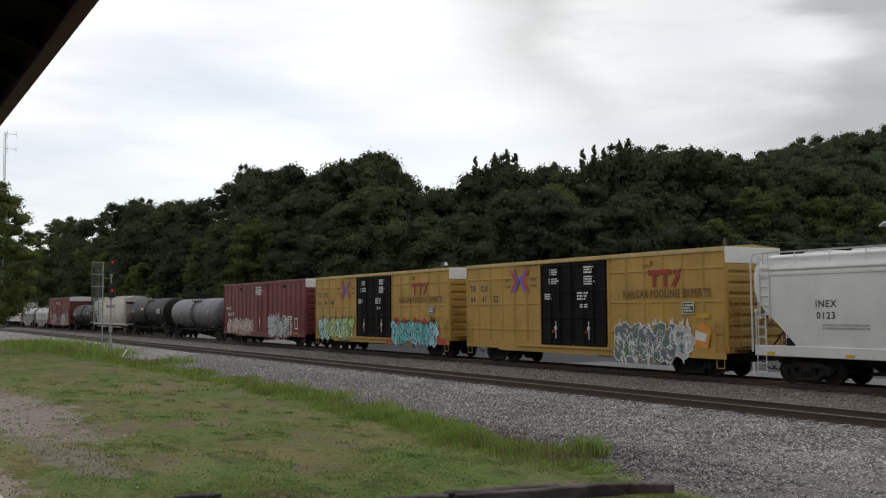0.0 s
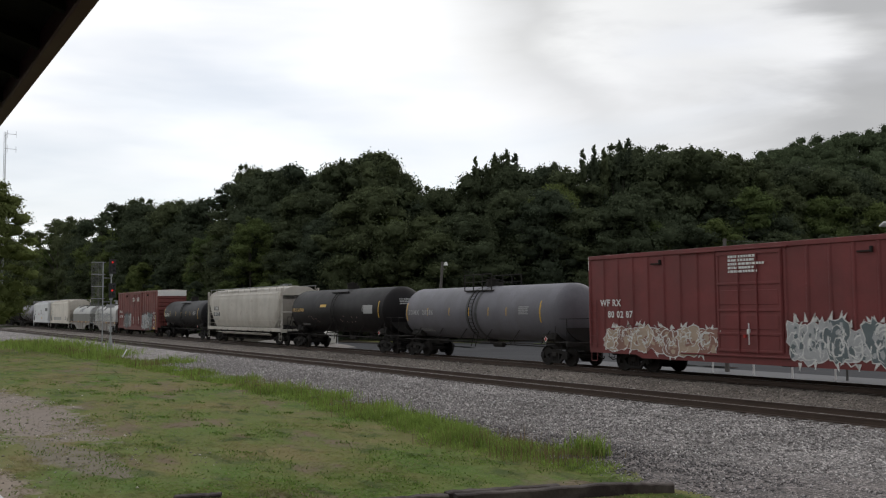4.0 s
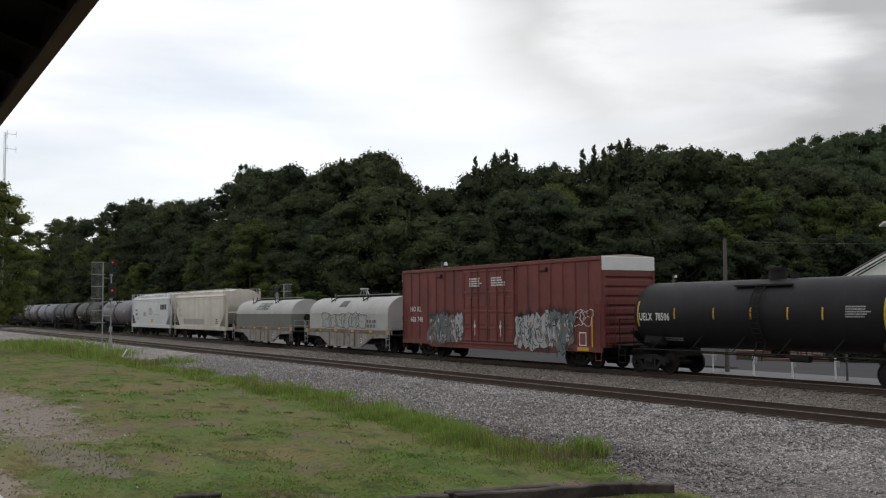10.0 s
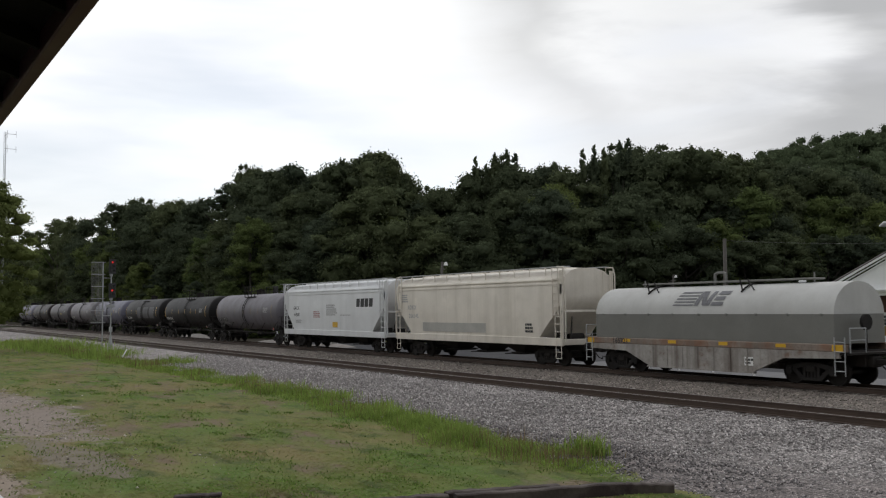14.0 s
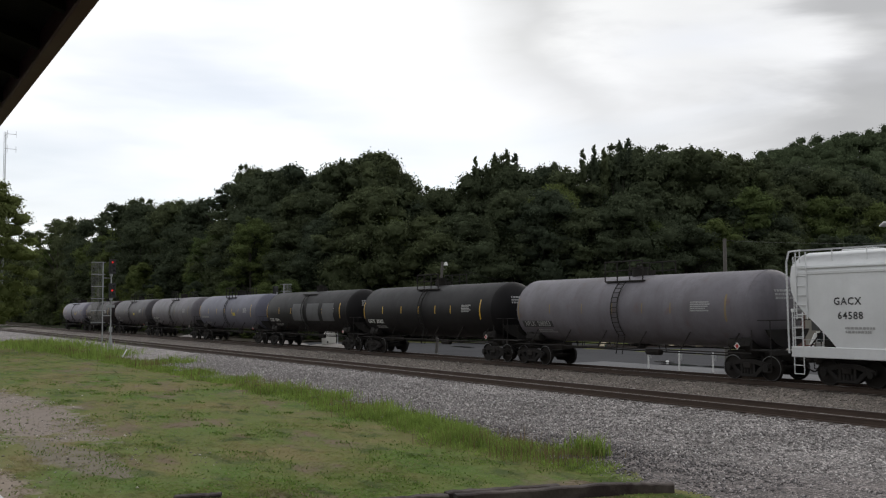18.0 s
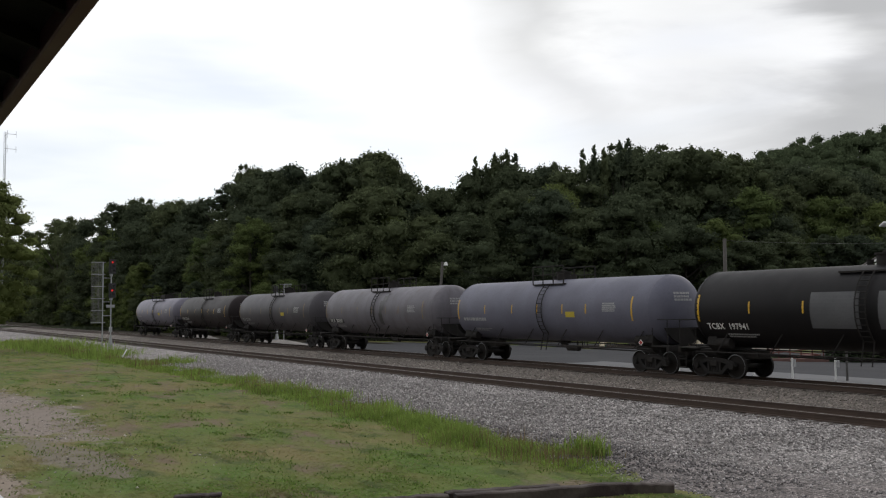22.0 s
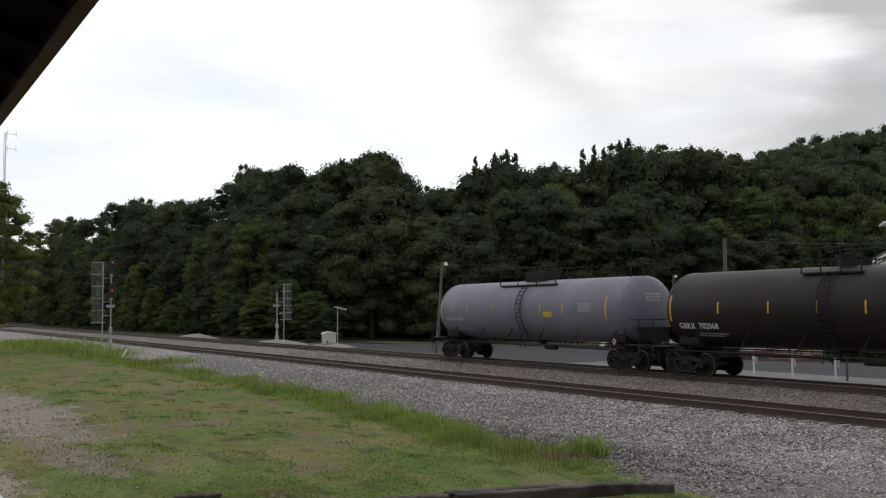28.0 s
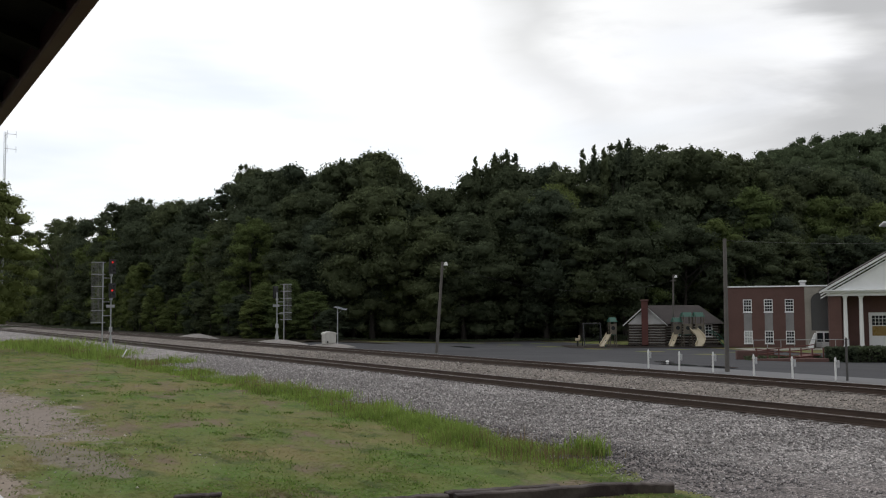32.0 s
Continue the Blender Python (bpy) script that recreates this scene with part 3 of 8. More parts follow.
def plant_woods():
    rng = random.Random(7)
    broad = ["oak", "oak2", "oak3"]
    k = -0.49
    while k < 0.62:
        top = float(knots(SKYLINE, k))
        # edge row, a middle row and the skyline row
        hollow = -0.11 < k < 0.20
        if hollow:
            plant("high", k + rng.uniform(-0.012, 0.012), top * rng.uniform(0.62, 0.85), rng.uniform(-3, 2), 1.0, rng.uniform(0, 6))
            plant(rng.choice(broad), k + rng.uniform(-0.012, 0.012), top * rng.uniform(0.35, 0.5), rng.uniform(8, 10), 1.0, rng.uniform(0, 6))
        else:
            plant(rng.choice(broad + ["fresh2"] if -0.36 < k < 0.3 else broad), k + rng.uniform(-0.012, 0.012), top * rng.uniform(0.38, 0.6), rng.uniform(-1, 3), 0.95, rng.uniform(0, 6))
            plant(rng.choice(broad + ["fresh"]), k + rng.uniform(-0.015, 0.015), top * rng.uniform(0.62, 0.85), rng.uniform(5, 10), 1.0, rng.uniform(0, 6))
        plant(rng.choice(broad), k + rng.uniform(-0.004, 0.004), top * rng.uniform(0.97, 1.02), rng.uniform(13, 20), 1.05, rng.uniform(0, 6))
        k += 0.030 + rng.uniform(-0.004, 0.004)
    # crowns that stand out along the skyline
    for k, top, wide in ((-0.385, 0.1015, 0.75), (-0.318, 0.1205, 0.9), (-0.258, 0.117, 0.6), (-0.203, 0.1565, 0.55), (-0.161, 0.153, 0.6), (-0.125, 0.146, 0.85), (-0.073, 0.166, 0.82), (-0.012, 0.132, 0.8), (0.062, 0.163, 0.55), (0.113, 0.156, 0.6), (0.192, 0.1755, 0.8), (0.233, 0.173, 0.8), (0.27, 0.168, 0.7)):
        plant("dome", k, top, 15 + 40 * abs(k), wide, 31 * k)
    for k, top in ((0.035, 0.158), (0.046, 0.150), (0.055, 0.162), (0.067, 0.166), (0.076, 0.162), (0.148, 0.165), (0.160, 0.169), (0.170, 0.166), (0.186, 0.174), (0.195, 0.177)):
        plant("spire", k, top * 1.0, 16, 0.9, k * 50)


plant_woods()


def lone_trees():
    # leafy scrub from the foot of the wood down to the far track
    rng = random.Random(23)
    for i in range(34):
        k = -0.47 + 0.35 * i / 33 + rng.uniform(-0.006, 0.006)
        plant(rng.choice(["fresh2", "oak2", "oak", "fresh"]), k, rng.uniform(0.0, 0.034), rng.uniform(-17, -8), rng.uniform(0.5, 0.75), rng.uniform(0, 6))
    # young light green trees before the wood, and the turning tree beside the near track
    for k, top, dd, wide in ((-0.322, 0.045, -14, 0.62), (-0.335, 0.030, -12, 0.55), (-0.30, 0.028, -10, 0.6), (-0.245, 0.085, -3, 0.9), (-0.20, 0.10, -2, 0.9), (-0.06, 0.105, 1, 0.9), (0.115, 0.133, 5, 1.0), (0.46, 0.11, 4, 1.0), (0.5, 0.08, 0, 0.9)):
        plant("fresh2" if dd < 0 else "fresh", k, top, dd, wide, 9 * k)
    t = tree_kind("maple_tree", "broadleaf tree with leaves turning yellow and red", 17, 4.6, 15.2, 0.10, 130, 170, 0.09, LEAF_AUTUMN)
    t.matrix_basis = pose(-89.4, 9.4, -0.7, 0, 0, 40)


lone_trees()


def hill_woods():
    """Crowns that cover the hill behind, one mesh."""
    rng = np.random.default_rng(11)
    n = 1700
    k = rng.uniform(-0.5, 0.72, n)
    d = knots(TREE_D, k) + 24 + rng.random(n) ** 0.8 * 250
    x = k * d * AX_R.x + d * AX_F.x
    y = k * d * AX_R.y + d * AX_F.y
    keep = y > 56
    x, y = x[keep], y[keep]
    z = ground_z(x, y)
    C = np.stack([x, y, z + rng.uniform(5, 9, len(x))], 1)
    R = rng.uniform(2.8, 5.0, len(x))
    # every crown carries a few billows of its own
    m = 5
    off = rng.normal(size=(len(C), m, 3)) * np.array([0.5, 0.5, 0.35])
    C = (C[:, None] + off * R[:, None, None]).reshape(-1, 3)
    R = (R[:, None] * rng.uniform(0.42, 0.66, (len(R), m))).ravel()
    leaves = 56
    idx = np.repeat(np.arange(len(C)), leaves)
    D = rng.normal(size=(len(idx), 3))
    D /= np.linalg.norm(D, axis=1, keepdims=True)
    D[:, 2] = np.where(D[:, 2] < -0.2, -D[:, 2], D[:, 2])
    P = C[idx] + D * (R[idx] * rng.normal(1.0, 0.15, len(idx)).clip(0.7, 1.4))[:, None] * np.array([1, 1, 0.85])
    N = D + rng.normal(size=D.shape) * 0.3
    N /= np.linalg.norm(N, axis=1, keepdims=True)
    v, f = leaf_tris(P, N, 0.30, rng)
    B = C[:, None] + BALL_V[None] * np.array([1, 1, 0.85]) * (R[:, None, None] * 0.76 * rng.uniform(0.6, 1.3, (len(C), len(BALL_V), 1)))
    up = (BALL_V[BALL_F].mean(1)[:, 2] > -0.35)
    G = BALL_F[up][None] + (np.arange(len(C)) * len(BALL_V))[:, None, None]
    tagged(new("hill_woods", raw_mesh("hill_woods", np.concatenate([v, B.reshape(-1, 3)]), np.concatenate([f, G.reshape(-1, 3) + len(v)]), LEAF_HILL)), "dense dark green woods covering the hillside", "woods", kind="stuff")


hill_woods()


def forest_floor():
    """Dark leaf litter below the trees and uphill; tree shade painted out in front."""
    k, t = np.meshgrid(np.linspace(-0.62, 0.9, 150), np.concatenate([np.linspace(-7, 30, 15), np.linspace(36, 330, 34)]))
    # the sheet runs on over grass here, painting tree shade as dark litter
    d = knots(TREE_D, k) + np.where((k < -0.12) & (t < 0), t * 5.0, t)
    x, y = d * (AX_F.x + k * AX_R.x), d * (AX_F.y + k * AX_R.y)
    y = np.maximum(y, np.where(x < -92.5, 34.4, 45.5))
    z = ground_z(x, y) + 0.06 + 0.5 * sstep(10, 60, t)
    w = k.shape[1]
    i = (np.arange(k.shape[0] - 1)[:, None] * w + np.arange(w - 1)[None]).ravel()
    litter = mat("leaf_litter_with_shade", (0.040, 0.034, 0.024), 0.95, spec=0.1, var=0.35, scale=0.4, fine=5, bump=0.5)
    tagged(new("forest_floor", raw_mesh("forest_floor", np.stack([x, y, z], -1).reshape(-1, 3), np.stack([i, i + 1, i + w + 1, i + w], 1), litter, True)), "dark leaf litter below the trees, its front margin painted as tree shade", "forest floor", kind="structure")


forest_floor()
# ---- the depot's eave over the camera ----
# eave and wall boards share one even near-black base colour
SOFFIT = mat("near_black_board", (0.008, 0.007, 0.0065), 0.9, spec=0.1, fine=10, bump=0.3)
FASCIA = mat("red_fascia_paint", (0.07, 0.014, 0.018), 0.6)
ROOFING = mat("dark_shingles", (0.06, 0.055, 0.05), 0.9, fine=12, bump=0.5)


def depot_eave():
    e = tagged(new("depot_eave"), "dark timber eave of the depot with rafters and red fascia", "roof overhang", kind="structure")
    x0, x1 = -17.0, 6.0
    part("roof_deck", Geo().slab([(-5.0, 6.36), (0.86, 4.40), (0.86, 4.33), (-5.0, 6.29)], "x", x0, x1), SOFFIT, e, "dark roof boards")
    part("shingles", Geo().slab([(-5.0, 6.40), (0.90, 4.44), (0.90, 4.405), (-5.0, 6.365)], "x", x0 - 0.05, x1), ROOFING, e)
    part("fascia", Geo().box(x0, x1, 0.86, 0.948, 4.20, 4.40, 0.01), FASCIA, e, "red fascia board")
    x = x0 + 0.35
    while x < x1:
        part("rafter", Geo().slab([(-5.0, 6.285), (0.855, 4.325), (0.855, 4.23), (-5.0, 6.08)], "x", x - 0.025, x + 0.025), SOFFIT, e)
        x += 0.78
    for y in np.arange(-2.6, 0.6, 0.28):
        z = 4.33 + (0.86 - y) * 0.3345 - 0.014
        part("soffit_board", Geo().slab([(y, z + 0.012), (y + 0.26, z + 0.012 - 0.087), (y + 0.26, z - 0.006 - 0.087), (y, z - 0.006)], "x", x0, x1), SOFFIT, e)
    w = tagged(new("depot_wall"), "dark timber wall of the depot behind the camera", "wall", kind="structure")
    part("wall_boards", Geo().box(x0 + 0.6, x1, -5.0, -4.8, -0.7, 6.1), SOFFIT, w)
    tagged(part("platform", Geo().box(-14.0, 6.0, -4.8, 0.55, -0.62, 0.95, 0.03), mat("worn_concrete", (0.30, 0.29, 0.27), 0.85, fine=20, bump=0.3)), "concrete depot platform below the camera", "platform", kind="structure")


depot_eave()


def low_sky_blocker():
    """Unseen rise added to close the place behind the depot and block low skylight."""
    xs = np.linspace(-260, 260, 120)
    rng = np.random.default_rng(8)
    V, n = [], len(xs)
    for t, h in ((0.0, -1.0), (6.0, 5.0), (9.0, 9.5), (14.0, 13.0), (26.0, 15.0), (40.0, 15.5)):
        V.append(np.stack([xs, -34 - t + 1.5 * rng.normal(size=n) * (t > 0), h + 1.6 * rng.normal(size=n) * (h > 0)], 1))
    i = (np.arange(5)[:, None] * n + np.arange(n - 1)[None]).ravel()
    tagged(new("town_side_woods", raw_mesh("town_side_woods", np.concatenate(V), np.stack([i, i + 1, i + n + 1, i + n], 1), LEAF_DEEP)), "added unseen rise behind the depot that blocks low sky light", "woods", kind="structure")


low_sky_blocker()

# ---- along the tracks ----
RED_LAMP = glow("red_signal_lens", (0.8, 0.03, 0.02), 0.55)
LENS_OFF = mat("dark_signal_lens", (0.03, 0.035, 0.03), 0.2)
MESH_GREY = mat("grey_cage_mesh", (0.22, 0.22, 0.21), 0.6, 0.3)


def signal_head(parent, x, y, z, lit, face):
    """A black three-light head: face +1 looks towards +x, -1 towards -x."""
    h = part("signal_head", Geo().box(x - 0.12, x + 0.12, y - 0.20, y + 0.20, z - 0.56, z + 0.56, 0.06).box(x + face * 0.12 - 0.01, x + face * 0.12 + 0.01, y - 0.30, y + 0.30, z - 0.64, z + 0.64, 0.03), BLACK, parent, "black signal head")
    for k, dz in enumerate((0.38, 0.0, -0.38)):
        xx = x + face * 0.14
        hood = Geo()
        ring = [Vector((0, y + 0.14 * math.cos(a), z + dz + 0.14 * math.sin(a))) for a in [math.pi * (-0.15 + 1.3 * i / 10) for i in range(11)]]
        hood.rings([[Vector((xx, p.y, p.z)) for p in ring], [Vector((xx + face * 0.30, p.y, p.z)) for p in ring]], close=False, caps=False)
        part("lamp_hood", hood, BLACK, h)
        part("lens", Geo().tube((xx, y, z + dz), (xx + face * 0.02, y, z + dz), 0.09, n=14), RED_LAMP if lit == k else LENS_OFF, h, "lit red lens" if lit == k else "")


def cage_ladder(parent, x, y, z0, z1, w, side):
    """A ladder with safety hoops and mesh beside a signal mast."""
    part("ladder", ladder_geo(x, y + side * 0.2, z0, z1, 0.36, int((z1 - z0) / 0.32), "y", 0.010), MESH_GREY, parent)
    part("ladder_pole", Geo().tube((x, y, -0.45), (x, y, z1), 0.055, n=10), GALV, parent)
    n = 6
    for k in range(n):
        z = z0 + (z1 - z0) * k / (n - 1)
        g = Geo().pipe([(x, y - 0.22, z), (x - 0.25, y - 0.22 - 0.1, z), (x - 0.55, y + side * w * 0.5, z), (x - 0.25, y + side * w, z), (x, y + 0.22, z)], 0.022)
        g.tube((x, y, z), (x, y + side * w, z), 0.03, n=6)
        part("cage_hoop", g, GALV, parent)
    g = Geo()
    for k in range(9):
        yy = y + side * w * (0.12 + 0.88 * k / 8)
        g.tube((x - 0.1, yy, z0), (x - 0.1, yy, z1), 0.012, n=5)
    for z in np.arange(z0, z1, 0.12):
        g.tube((x - 0.1, y + side * w * 0.1, z), (x - 0.1, y + side * w, z), 0.008, n=4)
    part("cage_mesh", g, MESH_GREY, parent, "grey safety mesh")


def signal_mast(x, y, z, top, heads, face, cage, label):
    s = thing("railway_signal", label, "signal", "track signals")
    part("mast", Geo().tube((x, y, z - 0.1), (x, y, top), 0.06, n=12), SILVER, s, "silver tubular mast")
    part("mast_base", Geo().tube((x, y, z - 0.2), (x, y, z + 0.22), 0.26, 0.20, n=12).tube((x, y, z + 0.2), (x, y, z + 0.95), 0.20, 0.085, n=12), SILVER, s)
    part("junction_box", Geo().box(x - 0.16, x + 0.16, y - 0.12, y + 0.12, z + 1.25, z + 1.70, 0.03), SILVER, s)
    for hz, lit in heads:
        signal_head(s, x + face * 0.28, y, hz, lit, face)
        part("head_collar", Geo().tube((x, y, hz - 0.85), (x, y, hz - 0.62), 0.13, n=10), SILVER, s)
        part("head_bracket", Geo().tube((x, y, hz - 0.2), (x + face * 0.3, y, hz - 0.2), 0.05, n=8), SILVER, s)
    cy, z0, z1, w, side = cage
    cage_ladder(s, x, cy, z0, z1, w, side)
    for hz, _ in heads:
        part("cage_arm", Geo().tube((x, y, hz - 1.0), (x, cy, hz - 1.0), 0.035, n=6), GALV, s)
    part("cage_arm", Geo().tube((x, y, z0 + 0.6), (x, cy, z0 + 0.6), 0.035, n=6), GALV, s)
    part("marker_plate", Geo().box(x + face * 0.1 - 0.02, x + face * 0.1 + 0.02, y - 0.42, y + 0.3, heads[-1][0] - 1.5, heads[-1][0] - 1.25, 0.01), SILVER, s)
    return s


signal_mast(-87.4, 19.35, -0.28, 6.9, ((6.72, 0), (4.62, 1)), 1, (18.65, 1.8, 7.1, 0.95, -1), "silver mast with two black signal heads lit red, caged ladder")
signal_mast(-92.7, 37.0, -0.30, 4.6, ((4.62, 0),), -1, (37.75, 1.8, 5.45, 0.85, 1), "silver signal mast seen from behind with a caged ladder")


def relay_box():
    b = thing("relay_cabinet", "small white trackside cabinet with a rounded lid", "cabinet")
    BOX_PAINT = mat("dull_white_cabinet", (0.52, 0.51, 0.47), 0.6, var=0.1, dirt=(0.25, 0.23, 0.2), dirt_amount=0.4, streak=0.3)
    x, y, z = -81.0, 37.4, -0.36
    part("cabinet_body", Geo().box(x - 0.4, x + 0.4, y - 0.55, y + 0.55, z, z + 0.88, 0.03), BOX_PAINT, b)
    lid = [(-0.61, 0.86), (-0.59, 0.98), (-0.36, 1.10), (0.0, 1.15), (0.36, 1.10), (0.59, 0.98), (0.61, 0.86)]
    part("lid", Geo().slab([(y + a, z + h) for a, h in lid], "x", x - 0.45, x + 0.45), BOX_PAINT, b)
    part("door", Geo().box(x + 0.4, x + 0.43, y - 0.45, y + 0.45, z + 0.08, z + 0.8, 0.01), BOX_PAINT, b)
    part("latch", Geo().box(x + 0.43, x + 0.47, y - 0.38, y - 0.26, z + 0.1, z + 0.28), BLACK, b)
    p = thing("solar_panel", "tilted solar panel on a slim galvanised pole", "solar panel")
    px, py = -80.6, 38.1
    part("pole", Geo().tube((px, py, -0.55), (px, py, 2.95), 0.045, n=10), GALV, p)
    m = Matrix.Translation((px, py, 2.92)) @ Matrix.Rotation(YAW, 4, "Z") @ Matrix.Translation((0.28, 0, 0)) @ pose(0, 0, 0, 4, 14, 0)
    part("panel_frame", Geo().box(-0.55, 0.55, -0.72, 0.72, -0.03, 0.02, 0.01, m), GALV, p)
    part("panel", Geo().box(-0.51, 0.51, -0.68, 0.68, 0.021, 0.028, 0, m), mat("solar_glass", (0.30, 0.33, 0.38), 0.12, var=0.05), p, "pale reflecting panel")
    part("strut", Geo().tube((px, py, 2.4), (px + 0.05, py + 0.5, 2.78), 0.02, n=6), GALV, p)


relay_box()

GRAVEL = mat("pale_gravel_heap", (0.23, 0.21, 0.195), 0.95, var=0.25, scale=1.0, fine=14, bump=0.8)


def gravel_heap(x, y, rx, ry, h):
    n, rings = 22, []
    rng = random.Random(int(-x))
    for f in (1.0, 0.75, 0.5, 0.25, 0.05):
        rings.append([Vector((x + rx * f * math.cos(2 * math.pi * i / n) * rng.uniform(0.9, 1.08), y + ry * f * math.sin(2 * math.pi * i / n) * rng.uniform(0.9, 1.08), -0.72 + (h + 0.1) * (1 - f ** 1.7) * rng.uniform(0.92, 1.05))) for i in range(n)])
    tagged(part("gravel_heap", Geo().rings(rings), GRAVEL), "low heap of pale gravel beside the far track", "gravel heap", "gravel heaps")


for args in ((-92, 37.0, 7.0, 1.9, 0.42), (-80.6, 37.6, 5.2, 1.7, 0.33), (-118, 36.6, 9.0, 1.6, 0.55)):
    gravel_heap(*args)


def marker_posts():
    first = None
    for x, h in ((-39.2, 1.08), (-36.9, 1.10), (-34.55, 1.08), (-31.95, 1.12), (-29.7, 1.10), (-27.4, 1.12)):
        z = float(ground_z(x, 37.3))
        if first is None:
            first = thing("bollard_post", "white plastic marker post beside the road", "post", "row of white posts", at=Matrix.Translation((x, 37.3, z)))
            part("tube", Geo().tube((0, 0, -0.1), (0, 0, h - 0.08), 0.046, n=12).tube((0, 0, h - 0.08), (0, 0, h), 0.046, 0.02, n=12), WHITE, first)
            part("collar", Geo().tube((0, 0, h - 0.22), (0, 0, h - 0.12), 0.058, n=12), WHITE, first)
            part("side_plate", Geo().box(0.05, 0.19, 0.02, 0.05, h - 0.48, h - 0.14, 0.02), mat("grey_plate", (0.45, 0.45, 0.46)), first, "grey reflector plate")
        else:
            copy_thing(first, Matrix.Translation((x, 37.3, z)) @ Matrix.Rotation(radians(random.uniform(-2, 2)), 4, "Y"))
    tagged(part("pipe_cap", Geo().tube((-41.5, 41.0, -0.7), (-41.5, 41.0, -0.45), 0.07, n=12).tube((-41.5, 41.0, -0.45), (-41.5, 41.0, -0.36), 0.12, 0.04, n=12), WHITE), "small white capped pipe standing in the road verge", "pipe")


marker_posts()


def wooden_pole(x, y, top, lean, label, lamp=None, r=0.15):
    z = float(ground_z(x, y))
    p = thing("utility_pole", label, "utility pole", "utility poles")
    part("shaft", Geo().tube((x, y, z - 0.3), (x + lean[0], y + lean[1], top), r, r * 0.72, n=12), POLE_WOOD, p)
    if lamp:
        tx, ty = x + lean[0], y + lean[1]
        part("lamp_bracket", Geo().tube((tx, ty, top - 0.35), (tx + 0.25 * AX_R.x, ty + 0.25 * AX_R.y, top - 0.1), 0.03, n=6), GALV, p)
        part("lamp_head", Geo().tube((tx + 0.25 * AX_R.x, ty + 0.25 * AX_R.y, top - 0.28), (tx + 0.25 * AX_R.x, ty + 0.25 * AX_R.y, top - 0.02), 0.17, 0.10, n=12), WHITE, p, "pale lamp head")
        part("crossbar", Geo().box(tx - 0.3, tx + 0.3, ty - 0.04, ty + 0.04, top - 0.62, top - 0.54), POLE_WOOD, p)
    return p


wooden_pole(-62.4, 37.7, 6.35, (0.28, 0.45), "leaning grey wooden pole with a small lamp", True, 0.13)
wooden_pole(-34.3, 38.05, 6.25, (0.05, 0.0), "grey wooden utility pole beside the road", None, 0.125)
lp = site(22.9, 96)
wooden_pole(lp.x, lp.y, 6.0, (0.1, 0.1), "slim pole with floodlights at the playground", True, 0.10)


def wire(a, b, sag, name="overhead_wire"):
    pts = [Vector(a).lerp(Vector(b), t / 16) - Vector((0, 0, sag * 4 * (t / 16) * (1 - t / 16))) for t in range(17)]
    tagged(part(name, Geo().pipe(pts, 0.007, 5), BLACK), "thin black overhead wire between poles", "wire", "overhead wires")


wire((-62.1, 38.15, 6.2), (lp.x + 0.1, lp.y + 0.1, 5.5), 1.6)
wire((-34.25, 38.05, 6.15), tuple(site(46, 84, 8.5)), 0.25)


def antenna_mast():
    t = thing("radio_mast", "distant slim radio mast with side antennas", "radio mast")
    x, y = -297.6, 35.9
    g = Geo()
    for a in range(3):
        dx, dy = 0.32 * math.cos(2.1 * a), 0.32 * math.sin(2.1 * a)
        g.tube((x + dx, y + dy, -1), (x + dx, y + dy, 54.5), 0.06, n=6)
    for z in np.arange(0, 54, 0.9):
        g.tube((x + 0.32, y, z), (x - 0.16, y + 0.28, z + 0.9), 0.035, n=4)
        g.tube((x - 0.16, y - 0.28, z), (x - 0.16, y + 0.28, z + 0.9), 0.035, n=4)
    part("lattice", g, GALV, t)
    for z in (54.0, 49.7):
        part("antenna_arm", Geo().tube((x, y, z), (x, y + 3.0, z), 0.06, n=6), GALV, t)
        part("antenna_element", Geo().tube((x, y + 2.9, z - 0.9), (x, y + 2.9, z + 0.9), 0.05, n=6), GALV, t)
        part("antenna_element", Geo().tube((x, y + 0.6, z - 1.1), (x, y + 0.6, z + 1.1), 0.05, n=6), GALV, t)


antenna_mast()
tagged(part("marker_stake", Geo().box(-0.02, 0.02, -0.05, 0.05, -0.1, 0.75, 0.008), WHITE, at=pose(-70.5, 16.4, -0.6, -28, 0, 0)), "white stake leaning at the edge of the ballast", "stake")

part("sign_post", Geo().tube((0, 0, -0.2), (0, 0, 1.95), 0.035, n=8).box(-0.02, 0.02, -0.06, 0.06, 0.0, 1.9), mat("rusty_grey_post", (0.10, 0.095, 0.09), 0.7, 0.3), at=pose(-27.0, 37.55, -0.6))
tagged(bpy.data.objects["sign_post"], "thin grey steel post at the roadside", "post")
WET = mat("standing_water", (0.02, 0.02, 0.022), 0.06, var=0.05)


def puddle(x, y, rx, ry, seed):
    rng = random.Random(seed)
    n = 24
    pts = [(x + rx * math.cos(2 * math.pi * k / n) * rng.uniform(0.7, 1.1), y + ry * math.sin(2 * math.pi * k / n) * rng.uniform(0.7, 1.1)) for k in range(n)]
    z = float(ground_z(x, y)) + 0.075
    tagged(part("puddle", Geo().add([(a, b, z) for a, b in pts], [tuple(range(n))]), WET, smooth=0), "shallow puddle on the wet asphalt", "puddle", "puddles", kind="structure")


for k, args in enumerate(((-40.5, 40.9, 1.6, 0.5), (-37.4, 40.8, 1.5, 0.35), (-43.2, 42.4, 1.0, 0.3), (-73, 47, 2.2, 0.5))):
    puddle(*args, k)

